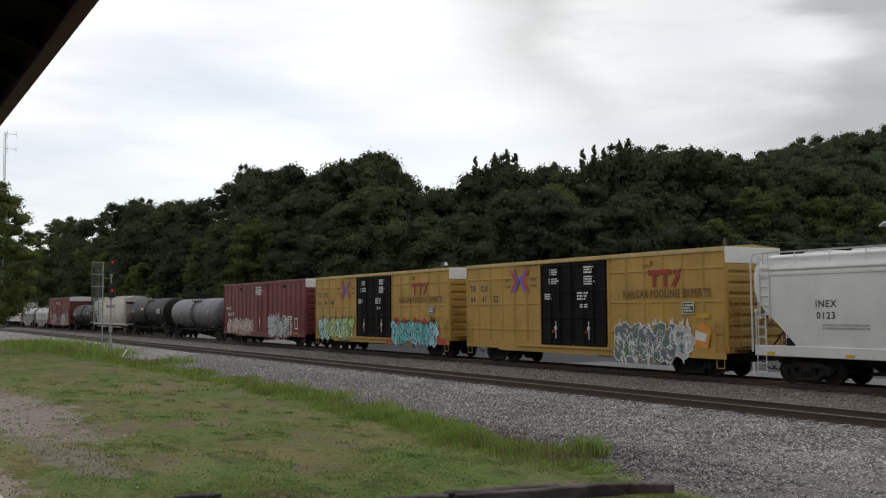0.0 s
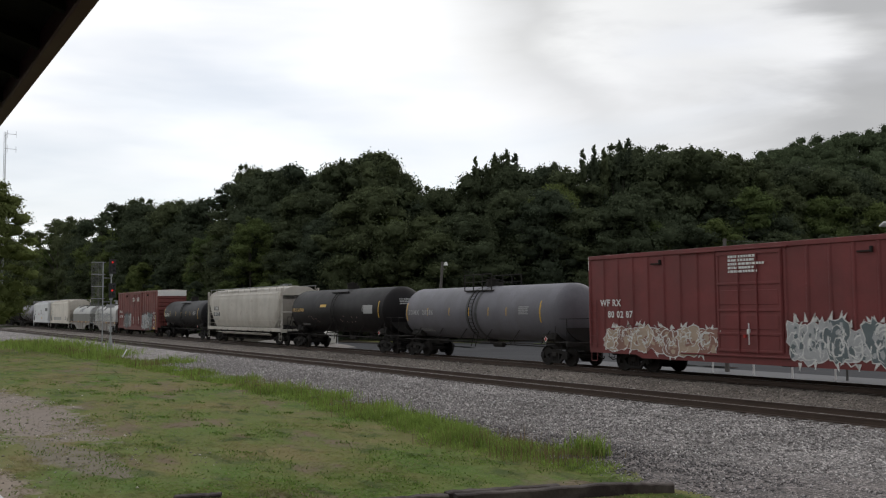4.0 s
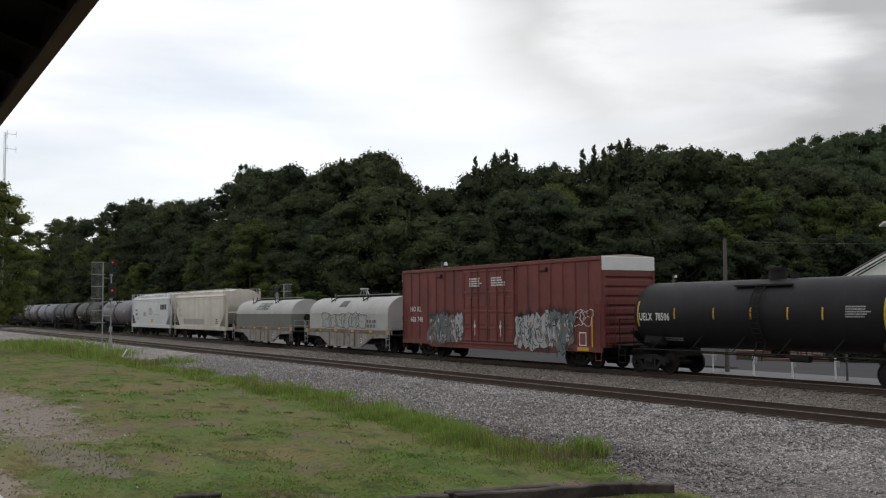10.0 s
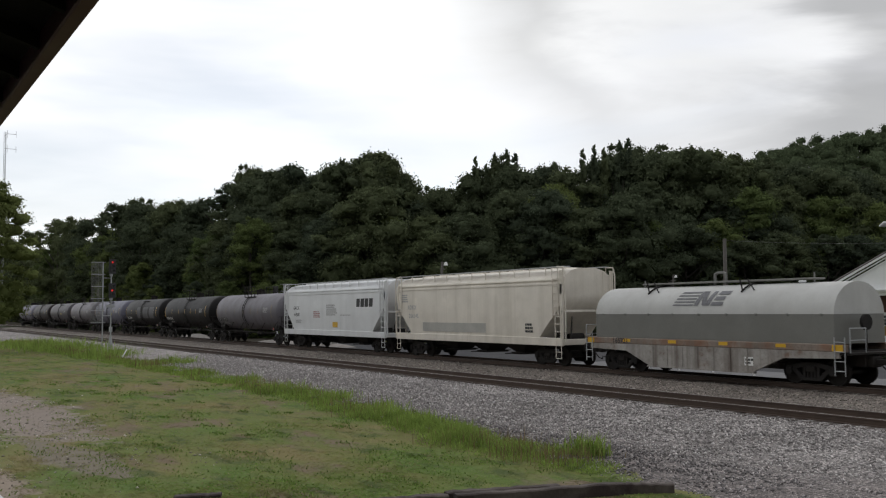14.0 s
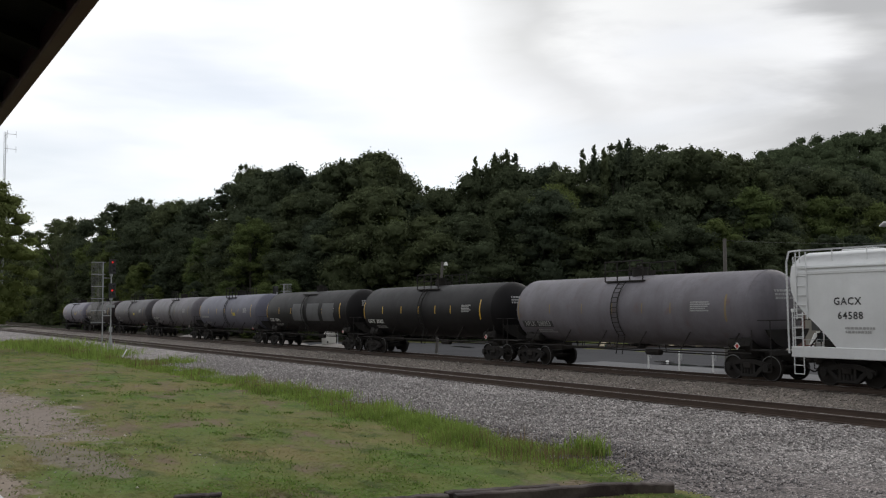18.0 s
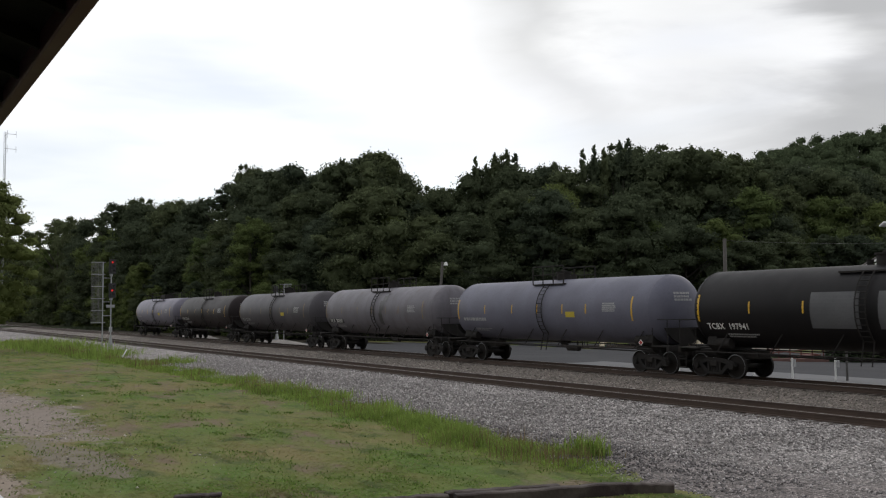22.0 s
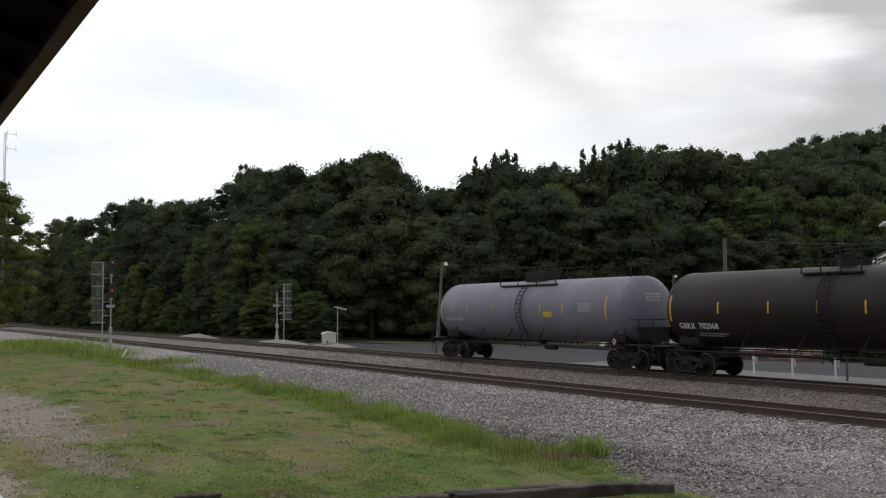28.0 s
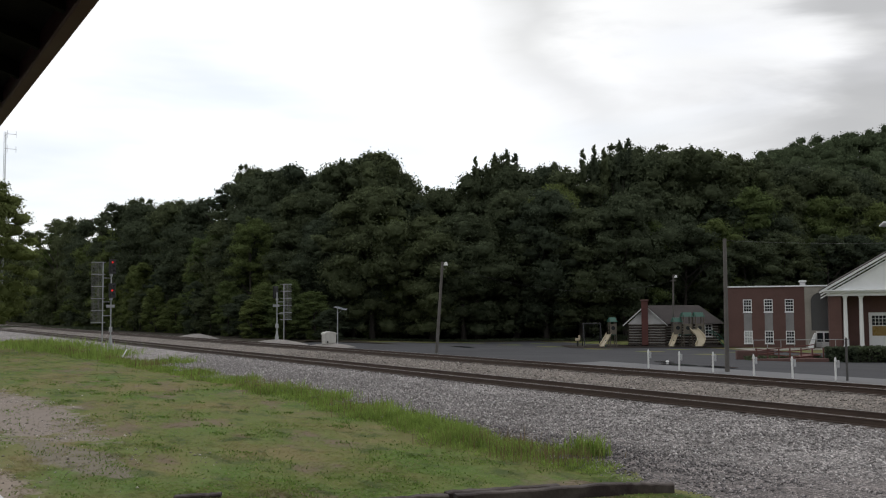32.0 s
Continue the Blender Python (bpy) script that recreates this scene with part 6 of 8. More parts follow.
def tank_shell_geo(half, r, zc, bow=0.0):
    g = Geo()
    prof = []
    hd = r * 0.46
    for k in range(9):
        e = math.pi / 2 * (1 - k / 8)
        prof.append((-(half - hd) - hd * math.sin(e), max(0.02, r * math.cos(e))))
    prof += [(x, r) for x in (-half * 0.5, -half * 0.12, half * 0.12, half * 0.5)]
    prof += [(-x, rr) for x, rr in prof[8::-1]]
    n = 40
    g.rings([[Vector((x, rr * math.sin(2 * math.pi * i / n), zc - bow * (1 - (abs(x) / half)) + rr * math.cos(2 * math.pi * i / n))) for i in range(n)] for x, rr in prof])
    return g


def tank_car(q0, q1, r, top, paint, label, group="freight train", platform=2.6, rail_top=True, rims=False, strips=True, strip_paint=AMBER):
    """A tank car: shell, saddles and stub sills, manway with its railing, ladders, walkways, outlet and reflector strips."""
    L, half = q1 - q0, (q1 - q0) / 2
    zc = top - r
    car = thing("tank_car", label, "railway car", group)
    shell = part("tank_shell", tank_shell_geo(half, r, zc), paint, car)
    for s in (-1, 1):
        x = s * (half - r * 0.46)
        seam = Geo()
        for k in range(40):
            a, b = 2 * math.pi * k / 40, 2 * math.pi * (k + 1) / 40
            seam.add([(x - 0.03, (r + 0.008) * math.sin(a), zc + (r + 0.008) * math.cos(a)), (x + 0.03, (r + 0.008) * math.sin(a), zc + (r + 0.008) * math.cos(a)), (x + 0.03, (r + 0.008) * math.sin(b), zc + (r + 0.008) * math.cos(b)), (x - 0.03, (r + 0.008) * math.sin(b), zc + (r + 0.008) * math.cos(b))], [(0, 1, 2, 3)])
        part("head_seam", seam, paint, car)
        low = [(r * 0.93 * math.sin(a), zc - 0.02 + r * 0.96 * -math.cos(a)) for a in [math.pi * (k / 14 - 0.5) * 0.66 for k in range(15)]]
        part("head_shield", Geo().slab(low, "x", min(s * (half - 0.06), s * (half + 0.03)), max(s * (half - 0.06), s * (half + 0.03))), UNDER, car, "dark half-round head shield")
        part("brake_reservoir", Geo().tube((s * (half - 1.9), -0.95, 1.36), (s * (half - 1.1), -0.95, 1.36), 0.20, n=14).tube((s * (half - 1.1), -0.95, 1.36), (s * (half - 0.98), -0.95, 1.36), 0.20, 0.08, n=14), UNDER, car)
        xt = s * (half - 1.05)
        g = Geo()
        g.slab([(-1.15, 1.28), (-1.0, zc - 0.55 * r), (1.0, zc - 0.55 * r), (1.15, 1.28), (0.6, 0.86), (-0.6, 0.86)], "x", xt - 0.22, xt + 0.22)
        part("saddle", g, UNDER, car)
        part("stub_sill", Geo().box(min(xt - s * 1.6, s * (half + 0.45)), max(xt - s * 1.6, s * (half + 0.45)), -0.34, 0.34, 0.74, 1.06, 0.03), UNDER, car)
        part("end_sill", Geo().box(min(s * (half + 0.30), s * (half + 0.45)), max(s * (half + 0.30), s * (half + 0.45)), -1.45, 1.45, 0.96, 1.14, 0.02), UNDER, car)
        for ya in (-1.45, 0.75):
            part("end_walkway", Geo().box(min(s * (half - 0.55), s * (half + 0.44)), max(s * (half - 0.55), s * (half + 0.44)), ya, ya + 0.70, 1.12, 1.17, 0.01), UNDER, car)
        g = Geo()
        for sy in (-1, 1):
            g.pipe([(s * (half + 0.36), sy * 1.42, 1.15), (s * (half + 0.36), sy * 1.42, 2.25), (s * (half - 0.2), sy * 1.42, 2.25)], 0.02)
            g.pipe([(s * (half - 0.5), sy * 1.42, 1.15), (s * (half - 0.5), sy * (1.42 if sy > 0 else 1.42), 1.9)], 0.02)
        g.pipe([(s * (half + 0.36), -1.42, 2.25), (s * (half + 0.36), 1.42, 2.25)], 0.02)
        part("end_railing", g, UNDER, car)
        for sy in (-1, 1):
            g = Geo()
            xx = s * (half + 0.2)
            g.pipe([(xx - 0.2, sy * 1.46, 1.0), (xx - 0.2, sy * 1.46, 0.38), (xx + 0.2, sy * 1.46, 0.38), (xx + 0.2, sy * 1.46, 1.0)], 0.018)
            g.tube((xx - 0.2, sy * 1.46, 0.7), (xx + 0.2, sy * 1.46, 0.7), 0.016, n=6)
            part("sill_step", g, UNDER, car)
    # side running rails
    for sy in (-1, 1):
        g = Geo().tube((-half + 0.5, sy * 1.44, 1.02), (half - 0.5, sy * 1.44, 1.02), 0.028, n=6)
        for k in range(6):
            x = -half + 1.6 + k * (L - 3.2) / 5
            g.tube((x, sy * 1.44, 1.02), (x + 0.35, sy * r * 0.80, zc - r * 0.60), 0.025, n=6)
        part("side_handrail", g, UNDER, car)
    # manway and its platform
    part("manway", Geo().tube((0, 0, top - 0.06), (0, 0, top + 0.32), 0.34, n=16).tube((0, 0, top + 0.32), (0, 0, top + 0.38), 0.40, n=16).box(-0.1, 0.1, -0.1, 0.1, top + 0.38, top + 0.46, 0.02), UNDER, car, "dark manway housing")
    part("valve_box", Geo().tube((0.75, 0, top - 0.06), (0.75, 0, top + 0.22), 0.16, n=10).tube((-0.7, 0.1, top - 0.05), (-0.7, 0.1, top + 0.18), 0.12, n=10), UNDER, car)
    for sy in (-1, 1):
        pl = Geo().box(-platform / 2, platform / 2, min(sy * 0.55, sy * 0.98), max(sy * 0.55, sy * 0.98), top - 0.28, top - 0.22)
        part("top_platform", pl, UNDER, car)
        if rail_top:
            g = Geo()
            for x in np.linspace(-platform / 2, platform / 2, 4):
                g.tube((x, sy * 0.98, top - 0.25), (x, sy * 0.98, top + 0.62), 0.03, n=6)
            g.tube((-platform / 2, sy * 0.98, top + 0.62), (platform / 2, sy * 0.98, top + 0.62), 0.03, n=6)
            g.tube((-platform / 2, sy * 0.98, top + 0.2), (platform / 2, sy * 0.98, top + 0.24), 0.024, n=6)
            part("platform_railing", g, UNDER, car)
        # curved ladder down the side
        g = Geo()
        ang = [a * math.pi / 180 for a in range(38, 140, 8)]
        for x in (-0.2, 0.2):
            g.pipe([(x, sy * (r + 0.09) * math.sin(a), zc + (r + 0.09) * math.cos(a)) for a in ang] + [(x, sy * 1.32, 0.75)], 0.024)
        for a in ang:
            g.tube((-0.2, sy * (r + 0.09) * math.sin(a), zc + (r + 0.09) * math.cos(a)), (0.2, sy * (r + 0.09) * math.sin(a), zc + (r + 0.09) * math.cos(a)), 0.016, n=5)
        part("side_ladder", g, UNDER, car)
    part("bottom_outlet", Geo().tube((0, 0, zc - r - 0.22), (0, 0, zc - r + 0.1), 0.2, n=12).box(-0.35, 0.35, -0.12, 0.12, zc - r - 0.12, zc - r + 0.02, 0.02).tube((0.9, -0.5, 0.86), (1.7, -0.5, 0.86), 0.14, n=10).tube((-half + 2.2, -0.25, 0.9), (half - 2.2, -0.25, 0.84), 0.03, n=6), UNDER, car)
    # reflector strips, curved to the shell
    for f in (-0.59, -0.29, -0.03, 0.21, 0.42) if strips else ():
        on_side(rect(0.065, 0.44, 4), "reflector_strip", strip_paint, car, half * f, zc + 0.06, 0, (zc, r))
    for x in (-half + 0.72, half - 1.66) if strips else (half - 1.2,):
        on_side(rect(0.09, 1.05, 8), "reflector_strip", strip_paint, car, x, zc + 0.05, 0, (zc, r))
    add_couplers(car, half + 0.30)
    add_trucks(car, L - 2.1, rims)
    CARS.append((car, (q0 + q1) / 2))
    car["zc"] = zc
    return car


def hopper_car(q0, q1, style, paint, label, pockets=4):
    """A covered hopper with curved or ribless sides, sloping ends, roof hatches and outlet gates."""
    L, half = q1 - q0, (q1 - q0) / 2
    car = thing("covered_hopper", label, "railway car", "freight train")
    ze, zr, zs = {"old": (4.12, 4.62, 1.37), "new": (4.15, 4.66, 1.35)}[style]
    W = 1.58
    # hull: cross-section skinned along the car, sloped in at the foot of both ends
    def ring(x, foot):
        # foot: the lowest body height at this x
        f = max(foot, zs)
        if style == "old":
            side = [(W - 0.20, f), (W - 0.06, f + 0.12 * (ze - f)), (W, f + 0.32 * (ze - f)), (W, ze - 0.45), (W - 0.09, ze - 0.05), (W - 0.30, ze + 0.18), (W - 0.70, zr - 0.08), (0.5, zr)]
            pts = side + [(-y, z) for y, z in reversed(side)]
            return [Vector((x, y, z)) for y, z in pts]
        side = [(W - 0.02, max(foot, zs)), (W, max(foot, zs) + 0.3 * (ze - max(foot, zs))), (W, ze - 0.28), (W - 0.07, ze), (W - 0.55, zr - 0.14), (0.5, zr)]
        pts = [(y, z) for y, z in side] + [(-y, z) for y, z in reversed(side)]
        return [Vector((x, y, z)) for y, z in pts]
    ends = {"old": ((0.22, 3.85), (0.40, 3.35), (0.75, 2.75), (1.15, 2.20), (1.5, 1.80), (1.8, 1.60), (2.0, zs)), "new": ((0.08, 3.30), (0.22, 2.95), (0.62, 2.50), (1.15, 2.05), (1.6, 1.62), (1.85, zs))}[style]
    hull = Geo().rings([ring(-half + e, z) for e, z in ends] + [ring(half - e, z) for e, z in reversed(ends)])
    part("hopper_body", hull, paint, car)
    for s in (-1, 1):
        for sy in (-1, 1) if style == "old" or s > 0 else ():
            part("corner_post", Geo().box(min(s * (half - 0.06), s * (half - 0.24)), max(s * (half - 0.06), s * (half - 0.24)), min(sy * (W - 0.10), sy * W), max(sy * (W - 0.10), sy * W), 1.0, zr - 0.12), paint, car)
        part("end_frame", Geo().box(min(s * (half - 0.05), s * (half - 0.20)), max(s * (half - 0.05), s * (half - 0.20)), -W, W, 1.02, 1.30, 0.02).box(min(s * (half - 0.05), s * (half - 0.17)), max(s * (half - 0.05), s * (half - 0.17)), -W, W, 2.55, 2.67, 0.02), paint, car)
        part("side_ladder", ladder_geo(s * (half - 0.36), -W - 0.03, 1.1, zr - 0.15 if style == "old" else 2.55, 0.42, 9 if style == "old" else 4, "x", 0.018), paint, car)
        part("end_ladder", ladder_geo(s * (half + 0.0), s * 1.1, 1.1, zr - 0.15, 0.42, 9, "y", 0.018), paint, car)
        if style == "new":
            part("upper_ladder", ladder_geo(s * (half - 0.55), -W - 0.03, 2.3, zr - 0.02, 0.42, 7, "x", 0.018), paint, car)
            for sy in (-1, 1):
                part("end_rail", Geo().pipe([(s * (half - 0.5), sy * (W - 0.06), zr + 0.05), (s * (half + 0.0), sy * (W - 0.06), zr + 0.02), (s * (half + 0.12), sy * (W - 0.06), zr - 0.35), (s * (half + 0.10), sy * (W - 0.06), 1.1)], 0.032), paint, car)
        part("sill_step", Geo().pipe([(s * (half - 0.56), -W, 1.0), (s * (half - 0.56), -W, 0.40), (s * (half - 0.16), -W, 0.40), (s * (half - 0.16), -W, 1.0)], 0.018).tube((s * (half - 0.56), -W, 0.7), (s * (half - 0.16), -W, 0.7), 0.016, n=6), paint, car)
        part("stub_sill", Geo().box(min(s * (half - 3.6), s * half), max(s * (half - 3.6), s * half), -0.34, 0.34, 0.74, 1.05, 0.03), UNDER, car)
        part("brake_gear", Geo().tube((s * (half - 0.9), 0.3, 1.35), (s * (half - 0.9), -0.5, 1.35), 0.2, n=12).box(min(s * (half - 1.3), s * (half - 0.9)), max(s * (half - 1.3), s * (half - 0.9)), -0.95, -0.6, 1.1, 1.6, 0.03).pipe([(s * (half - 0.3), -0.9, 1.3), (s * (half - 0.8), -0.4, 2.3), (s * (half - 0.8), -0.4, 3.0)], 0.03), UNDER, car)
        g = Geo().box(min(s * (half - 0.1), s * (half - 1.0)), max(s * (half - 0.1), s * (half - 1.0)), -W, W, 1.02, 1.06)
        part("end_deck", g, UNDER, car)
    for sy in (-1, 1):
        y = sy * W
        g = Geo().box(-half + 0.06, half - 0.06, min(y - sy * 0.10, y + sy * 0.03), max(y - sy * 0.10, y + sy * 0.03), 0.98 if style == "new" else 1.08, 1.36, 0.02)
        part("side_sill", g, paint, car)
        if style == "old":
            part("side_crease", Geo().box(-half + 1.9, half - 1.9, min(y - sy * 0.10, y - sy * 0.012), max(y - sy * 0.10, y - sy * 0.012), 1.93, 1.965, 0.006), paint, car)
            part("eave_seam", Geo().box(-half + 0.5, half - 0.5, min(y - sy * 0.16, y - sy * 0.06), max(y - sy * 0.16, y - sy * 0.06), ze - 0.075, ze - 0.045, 0.006), paint, car)
            for k in range(9):
                xx = -half + 2.2 + k * (L - 4.4) / 8
                part("sill_clip", Geo().box(xx - 0.09, xx + 0.09, min(y, y + sy * 0.05), max(y, y + sy * 0.05), 1.08, 1.14, 0.01), UNDER, car)
            for k in range(7):
                xx = -half + 3.4 + k * (L - 6.8) / 6
                part("pipe_hanger", Geo().tube((xx, sy * 1.2, 1.1), (xx, sy * 1.2, 0.42), 0.025, n=6), UNDER, car)
            part("lower_pipe", Geo().tube((-half + 3.2, sy * 1.2, 0.43), (half - 3.2, sy * 1.2, 0.43), 0.035, n=8), UNDER, car)
            part("side_sill_lip", Geo().box(-half + 2.6, half - 2.6, min(y - sy * 0.06, y + sy * 0.06), max(y - sy * 0.06, y + sy * 0.06), 0.90, 0.95, 0.01), paint, car)
        if style != "old":
            part("roof_rail", Geo().box(-half + 0.3, half - 0.3, min(y - sy * 0.05, y + sy * 0.025), max(y - sy * 0.05, y + sy * 0.025), ze - 0.30, ze - 0.20, 0.01), paint, car)
        if style != "old":
            part("roof_belt", Geo().box(-half + 0.4, half - 0.4, min(y - sy * 0.12, y + sy * 0.012), max(y - sy * 0.12, y + sy * 0.012), ze - 0.10, ze - 0.04, 0.01), paint, car)
        for k in range(13):
            x = -half + 0.3 + k * (L - 0.6) / 12
            part("walk_bracket", Geo().tube((x, sy * 1.32, ze + 0.02), (x, sy * 1.34, zr + 0.06), 0.022, n=6), paint, car)
        part("roof_walk", Geo().box(-half + 0.1, half - 0.1, min(sy * 1.02, sy * 1.36), max(sy * 1.02, sy * 1.36), zr + 0.04, zr + 0.075), GALV, car, "grating roof walk")
    n = 10 if style == "old" else 8
    for k in range(n):
        x = -half + 1.0 + (k + 0.5) * (L - 2.0) / n
        part("roof_hatch", Geo().box(x - 0.62, x + 0.62, -0.36, 0.36, zr - 0.02, zr + 0.07, 0.03), paint, car)
    # outlet pockets
    m = pockets
    for k in range(m):
        a, b = -half + 3.3 + k * (L - 6.6) / m, -half + 3.3 + (k + 1) * (L - 6.6) / m
        c = (a + b) / 2
        g = Geo().rings([[Vector((a + 0.04, -1.2, zs - 0.04)), Vector((b - 0.04, -1.2, zs - 0.04)), Vector((b - 0.04, 1.2, zs - 0.04)), Vector((a + 0.04, 1.2, zs - 0.04))], [Vector((c - 0.34, -0.5, 0.52)), Vector((c + 0.34, -0.5, 0.52)), Vector((c + 0.34, 0.5, 0.52)), Vector((c - 0.34, 0.5, 0.52))]])
        part("outlet_pocket", g, UNDER, car)
        part("outlet_gate", Geo().box(c - 0.45, c + 0.45, -0.75, 0.75, 0.42, 0.53, 0.02).tube((c - 0.2, -1.3, 0.47), (c - 0.2, 1.3, 0.47), 0.03, n=6), UNDER, car)
    if style == "old":
        part("bottom_pipe", Geo().tube((-half + 3.2, -1.2, 0.80), (half - 3.2, -1.2, 0.80), 0.05, n=8), paint, car)
    add_couplers(car, half - 0.1)
    add_trucks(car, L - 3.7)
    CARS.append((car, (q0 + q1) / 2))
    return car


def coil_car(q0, q1, hood_low, hood_high, label, logo):
    """A steel coil car: deep trough side sills and a rounded two-tone hood."""
    L, half = q1 - q0, (q1 - q0) / 2
    sill_paint = mat("grimy_sill_paint", (0.36, 0.34, 0.315), 0.7, var=0.3, scale=0.9, dirt=(0.10, 0.075, 0.06), dirt_amount=0.7, dirt_scale=0.8, streak=0.85, rust=0.7)
    chord_paint = mat("rusty_chord_paint", (0.21, 0.17, 0.14), 0.75, var=0.35, dirt=(0.20, 0.085, 0.04), dirt_amount=0.8, dirt_scale=1.1, streak=0.5, rust=0.8)
    car = thing("coil_car", label, "railway car", "freight train")
    h = half - 0.55
    def arc(x, f=1.0):
        pts = []
        for k in range(17):
            a = math.pi * k / 16
            pts.append(Vector((x, -1.40 * f * math.cos(a), 2.48 + (1.14 * math.sin(a)) * f)))
        return pts
    part("hood", Geo().rings([arc(-h + 0.0), arc(-h * 0.33), arc(h * 0.33), arc(h)], close=True), hood_high, car, "rounded light grey hood")
    part("hood_skirt", Geo().box(-h + 0.003, h - 0.003, -1.40, 1.40, 1.46, 2.478), hood_low, car, "lower hood side")
    for x in np.linspace(-h + 0.5, h - 0.5, 9):
        part("hood_bracket", Geo().box(x - 0.05, x + 0.05, -1.44, -1.38, 2.42, 2.50, 0.01), hood_low, car)
    for x in (-h * 0.52, h * 0.30):
        g = Geo()
        pts = [(x, -1.44 * math.cos(a), 2.48 + 1.19 * math.sin(a)) for a in [math.pi * k / 16 for k in range(4, 13)]]
        g.pipe(pts, 0.035)
        g.tube((x, -0.95, 3.38), (x - 0.12, -0.95, 3.82), 0.03, n=6)
        g.tube((x + 0.55, -0.95, 3.38), (x - 0.05, -0.6, 3.80), 0.03, n=6)
        part("hood_strap", g, UNDER, car)
    part("hood_walk", Geo().box(-h * 0.7, h * 0.75, -0.28, 0.28, 3.72, 3.79, 0.01).tube((h * 0.74, -0.25, 3.6), (h * 0.74, -0.25, 3.98), 0.03, n=6).tube((-h * 0.68, -0.25, 3.6), (-h * 0.68, -0.25, 3.9), 0.03, n=6), mat("grey_walk_paint", (0.19, 0.19, 0.175), 0.7), car, "grey roof walk")
    g = Geo()
    if logo == "slant":
        g.pipe([(-0.25, -0.15, 3.65), (-0.25, -0.15, 4.05), (-0.1, -0.15, 4.12), (0.2, -0.15, 4.12), (0.32, -0.15, 4.05), (0.32, -0.15, 3.65)], 0.06)
    else:
        g.box(-0.35, 0.45, -0.15, 0.15, 4.12, 4.22, 0.02)
        for a, b in ((-0.3, -0.75), (0.0, -0.2), (0.2, 0.45), (0.4, 0.85)):
            g.tube((a, 0, 4.15), (b, 0, 3.62), 0.045, n=6)
    part("lifting_bracket", g, mat("grey_bracket_paint", (0.17, 0.17, 0.16), 0.7) if logo == "slant" else GALV, car)
    for sy in (-1, 1):
        y = sy * 1.52
        ya, yb = min(y, y - sy * 0.10), max(y, y - sy * 0.10)
        part("top_chord", Geo().box(-half, half, ya - 0.02, yb + 0.02, 1.20, 1.46, 0.03), chord_paint, car, "rust-streaked top chord")
        part("side_sill", Geo().slab([(-half + 0.3, 1.21), (half - 0.3, 1.21), (half - 0.3, 0.98), (half - 2.6, 0.92), (half - 4.0, 0.34), (-half + 4.0, 0.34), (-half + 2.6, 0.92), (-half + 0.3, 0.98)], "y", ya, yb), sill_paint, car)
        part("bottom_flange", Geo().box(-half + 3.9, half - 3.9, ya - 0.04, yb + 0.04, 0.30, 0.36), sill_paint, car)
        for k in range(7):
            x = -half + 4.2 + k * (L - 8.4) / 6
            part("side_stiffener", Geo().box(x - 0.03, x + 0.03, min(y, y + sy * 0.03), max(y, y + sy * 0.03), 0.38, 1.2), sill_paint, car)
    part("center_sill", Geo().box(-half + 0.1, half - 0.1, -0.4, 0.4, 0.66, 1.1, 0.02).box(-half + 0.4, half - 0.4, -1.4, 1.4, 1.16, 1.22), UNDER, car)
    for s in (-1, 1):
        part("end_deck", Geo().box(min(s * (half - 0.55), s * (half + 0.12)), max(s * (half - 0.55), s * (half + 0.12)), -1.5, 1.5, 1.10, 1.18, 0.01), UNDER, car)
        g = Geo().pipe([(s * (half + 0.08), -1.45, 1.15), (s * (half + 0.08), -1.45, 2.0), (s * (half + 0.08), -0.6, 2.0), (s * (half + 0.08), -0.6, 1.15)], 0.022)
        g.tube((s * (half + 0.08), -1.45, 1.6), (s * (half + 0.08), -0.6, 1.6), 0.02, n=6)
        part("end_railing", g, GALV, car, "pale end railing")
        part("side_ladder", ladder_geo(s * (half - 0.25), -1.56, 0.40, 1.7, 0.40, 4, "x"), GALV, car)
        part("brake_wheel", Geo().tube((s * (half - 0.1), -0.3, 1.2), (s * (half - 0.1), -0.3, 2.2), 0.035, n=6).tube((s * (half - 0.16), -0.3, 2.2), (s * (half - 0.04), -0.3, 2.2), 0.27, n=14), UNDER, car)
        on_side(rect(0.42, 0.22), "reflector_plate", AMBER, car, s * (half - 0.35), 1.33, -1.545)
    for x in np.linspace(-half * 0.6, half * 0.6, 4):
        on_side(rect(0.45, 0.13), "reflector_strip", AMBER, car, x, 1.36, -1.545)
    on_side(rect(0.40, 0.32), "sign_plate", BRIGHT, car, half * 0.38, 0.74, -1.525)
    on_side(bars_geo(0.32, 0.24, 2, random.Random(4)), "plate_lettering", DARKINK, car, half * 0.38, 0.74, -1.530)
    add_couplers(car, half - 0.02)
    add_trucks(car, L - 3.6)
    CARS.append((car, (q0 + q1) / 2))
    return car


def on_hood(car, name, material, pts):
    """Lays a four-cornered patch (two lower corners, then two upper) on the rounded hood."""
    g, n = Geo(), 5
    (ax, az), (bx, bz), (cx, cz), (dx, dz) = pts
    rows = [((ax + (dx - ax) * t, az + (dz - az) * t), (bx + (cx - bx) * t, bz + (cz - bz) * t)) for t in [k / n for k in range(n + 1)]]

    def at(x, z):
        q = min(0.99, max(0.0, (z - 2.48) / 1.14))
        return (x, -1.40 * math.sqrt(1 - q * q) - 0.015, z + 0.01)
    g.add([at(*p) for row in rows for p in row], [(2 * k, 2 * k + 1, 2 * k + 3, 2 * k + 2) for k in range(n)])
    return part(name, g, material, car, smooth=0)


FADED_AMBER = mat("faded_amber_strip", (0.22, 0.155, 0.07), 0.6)


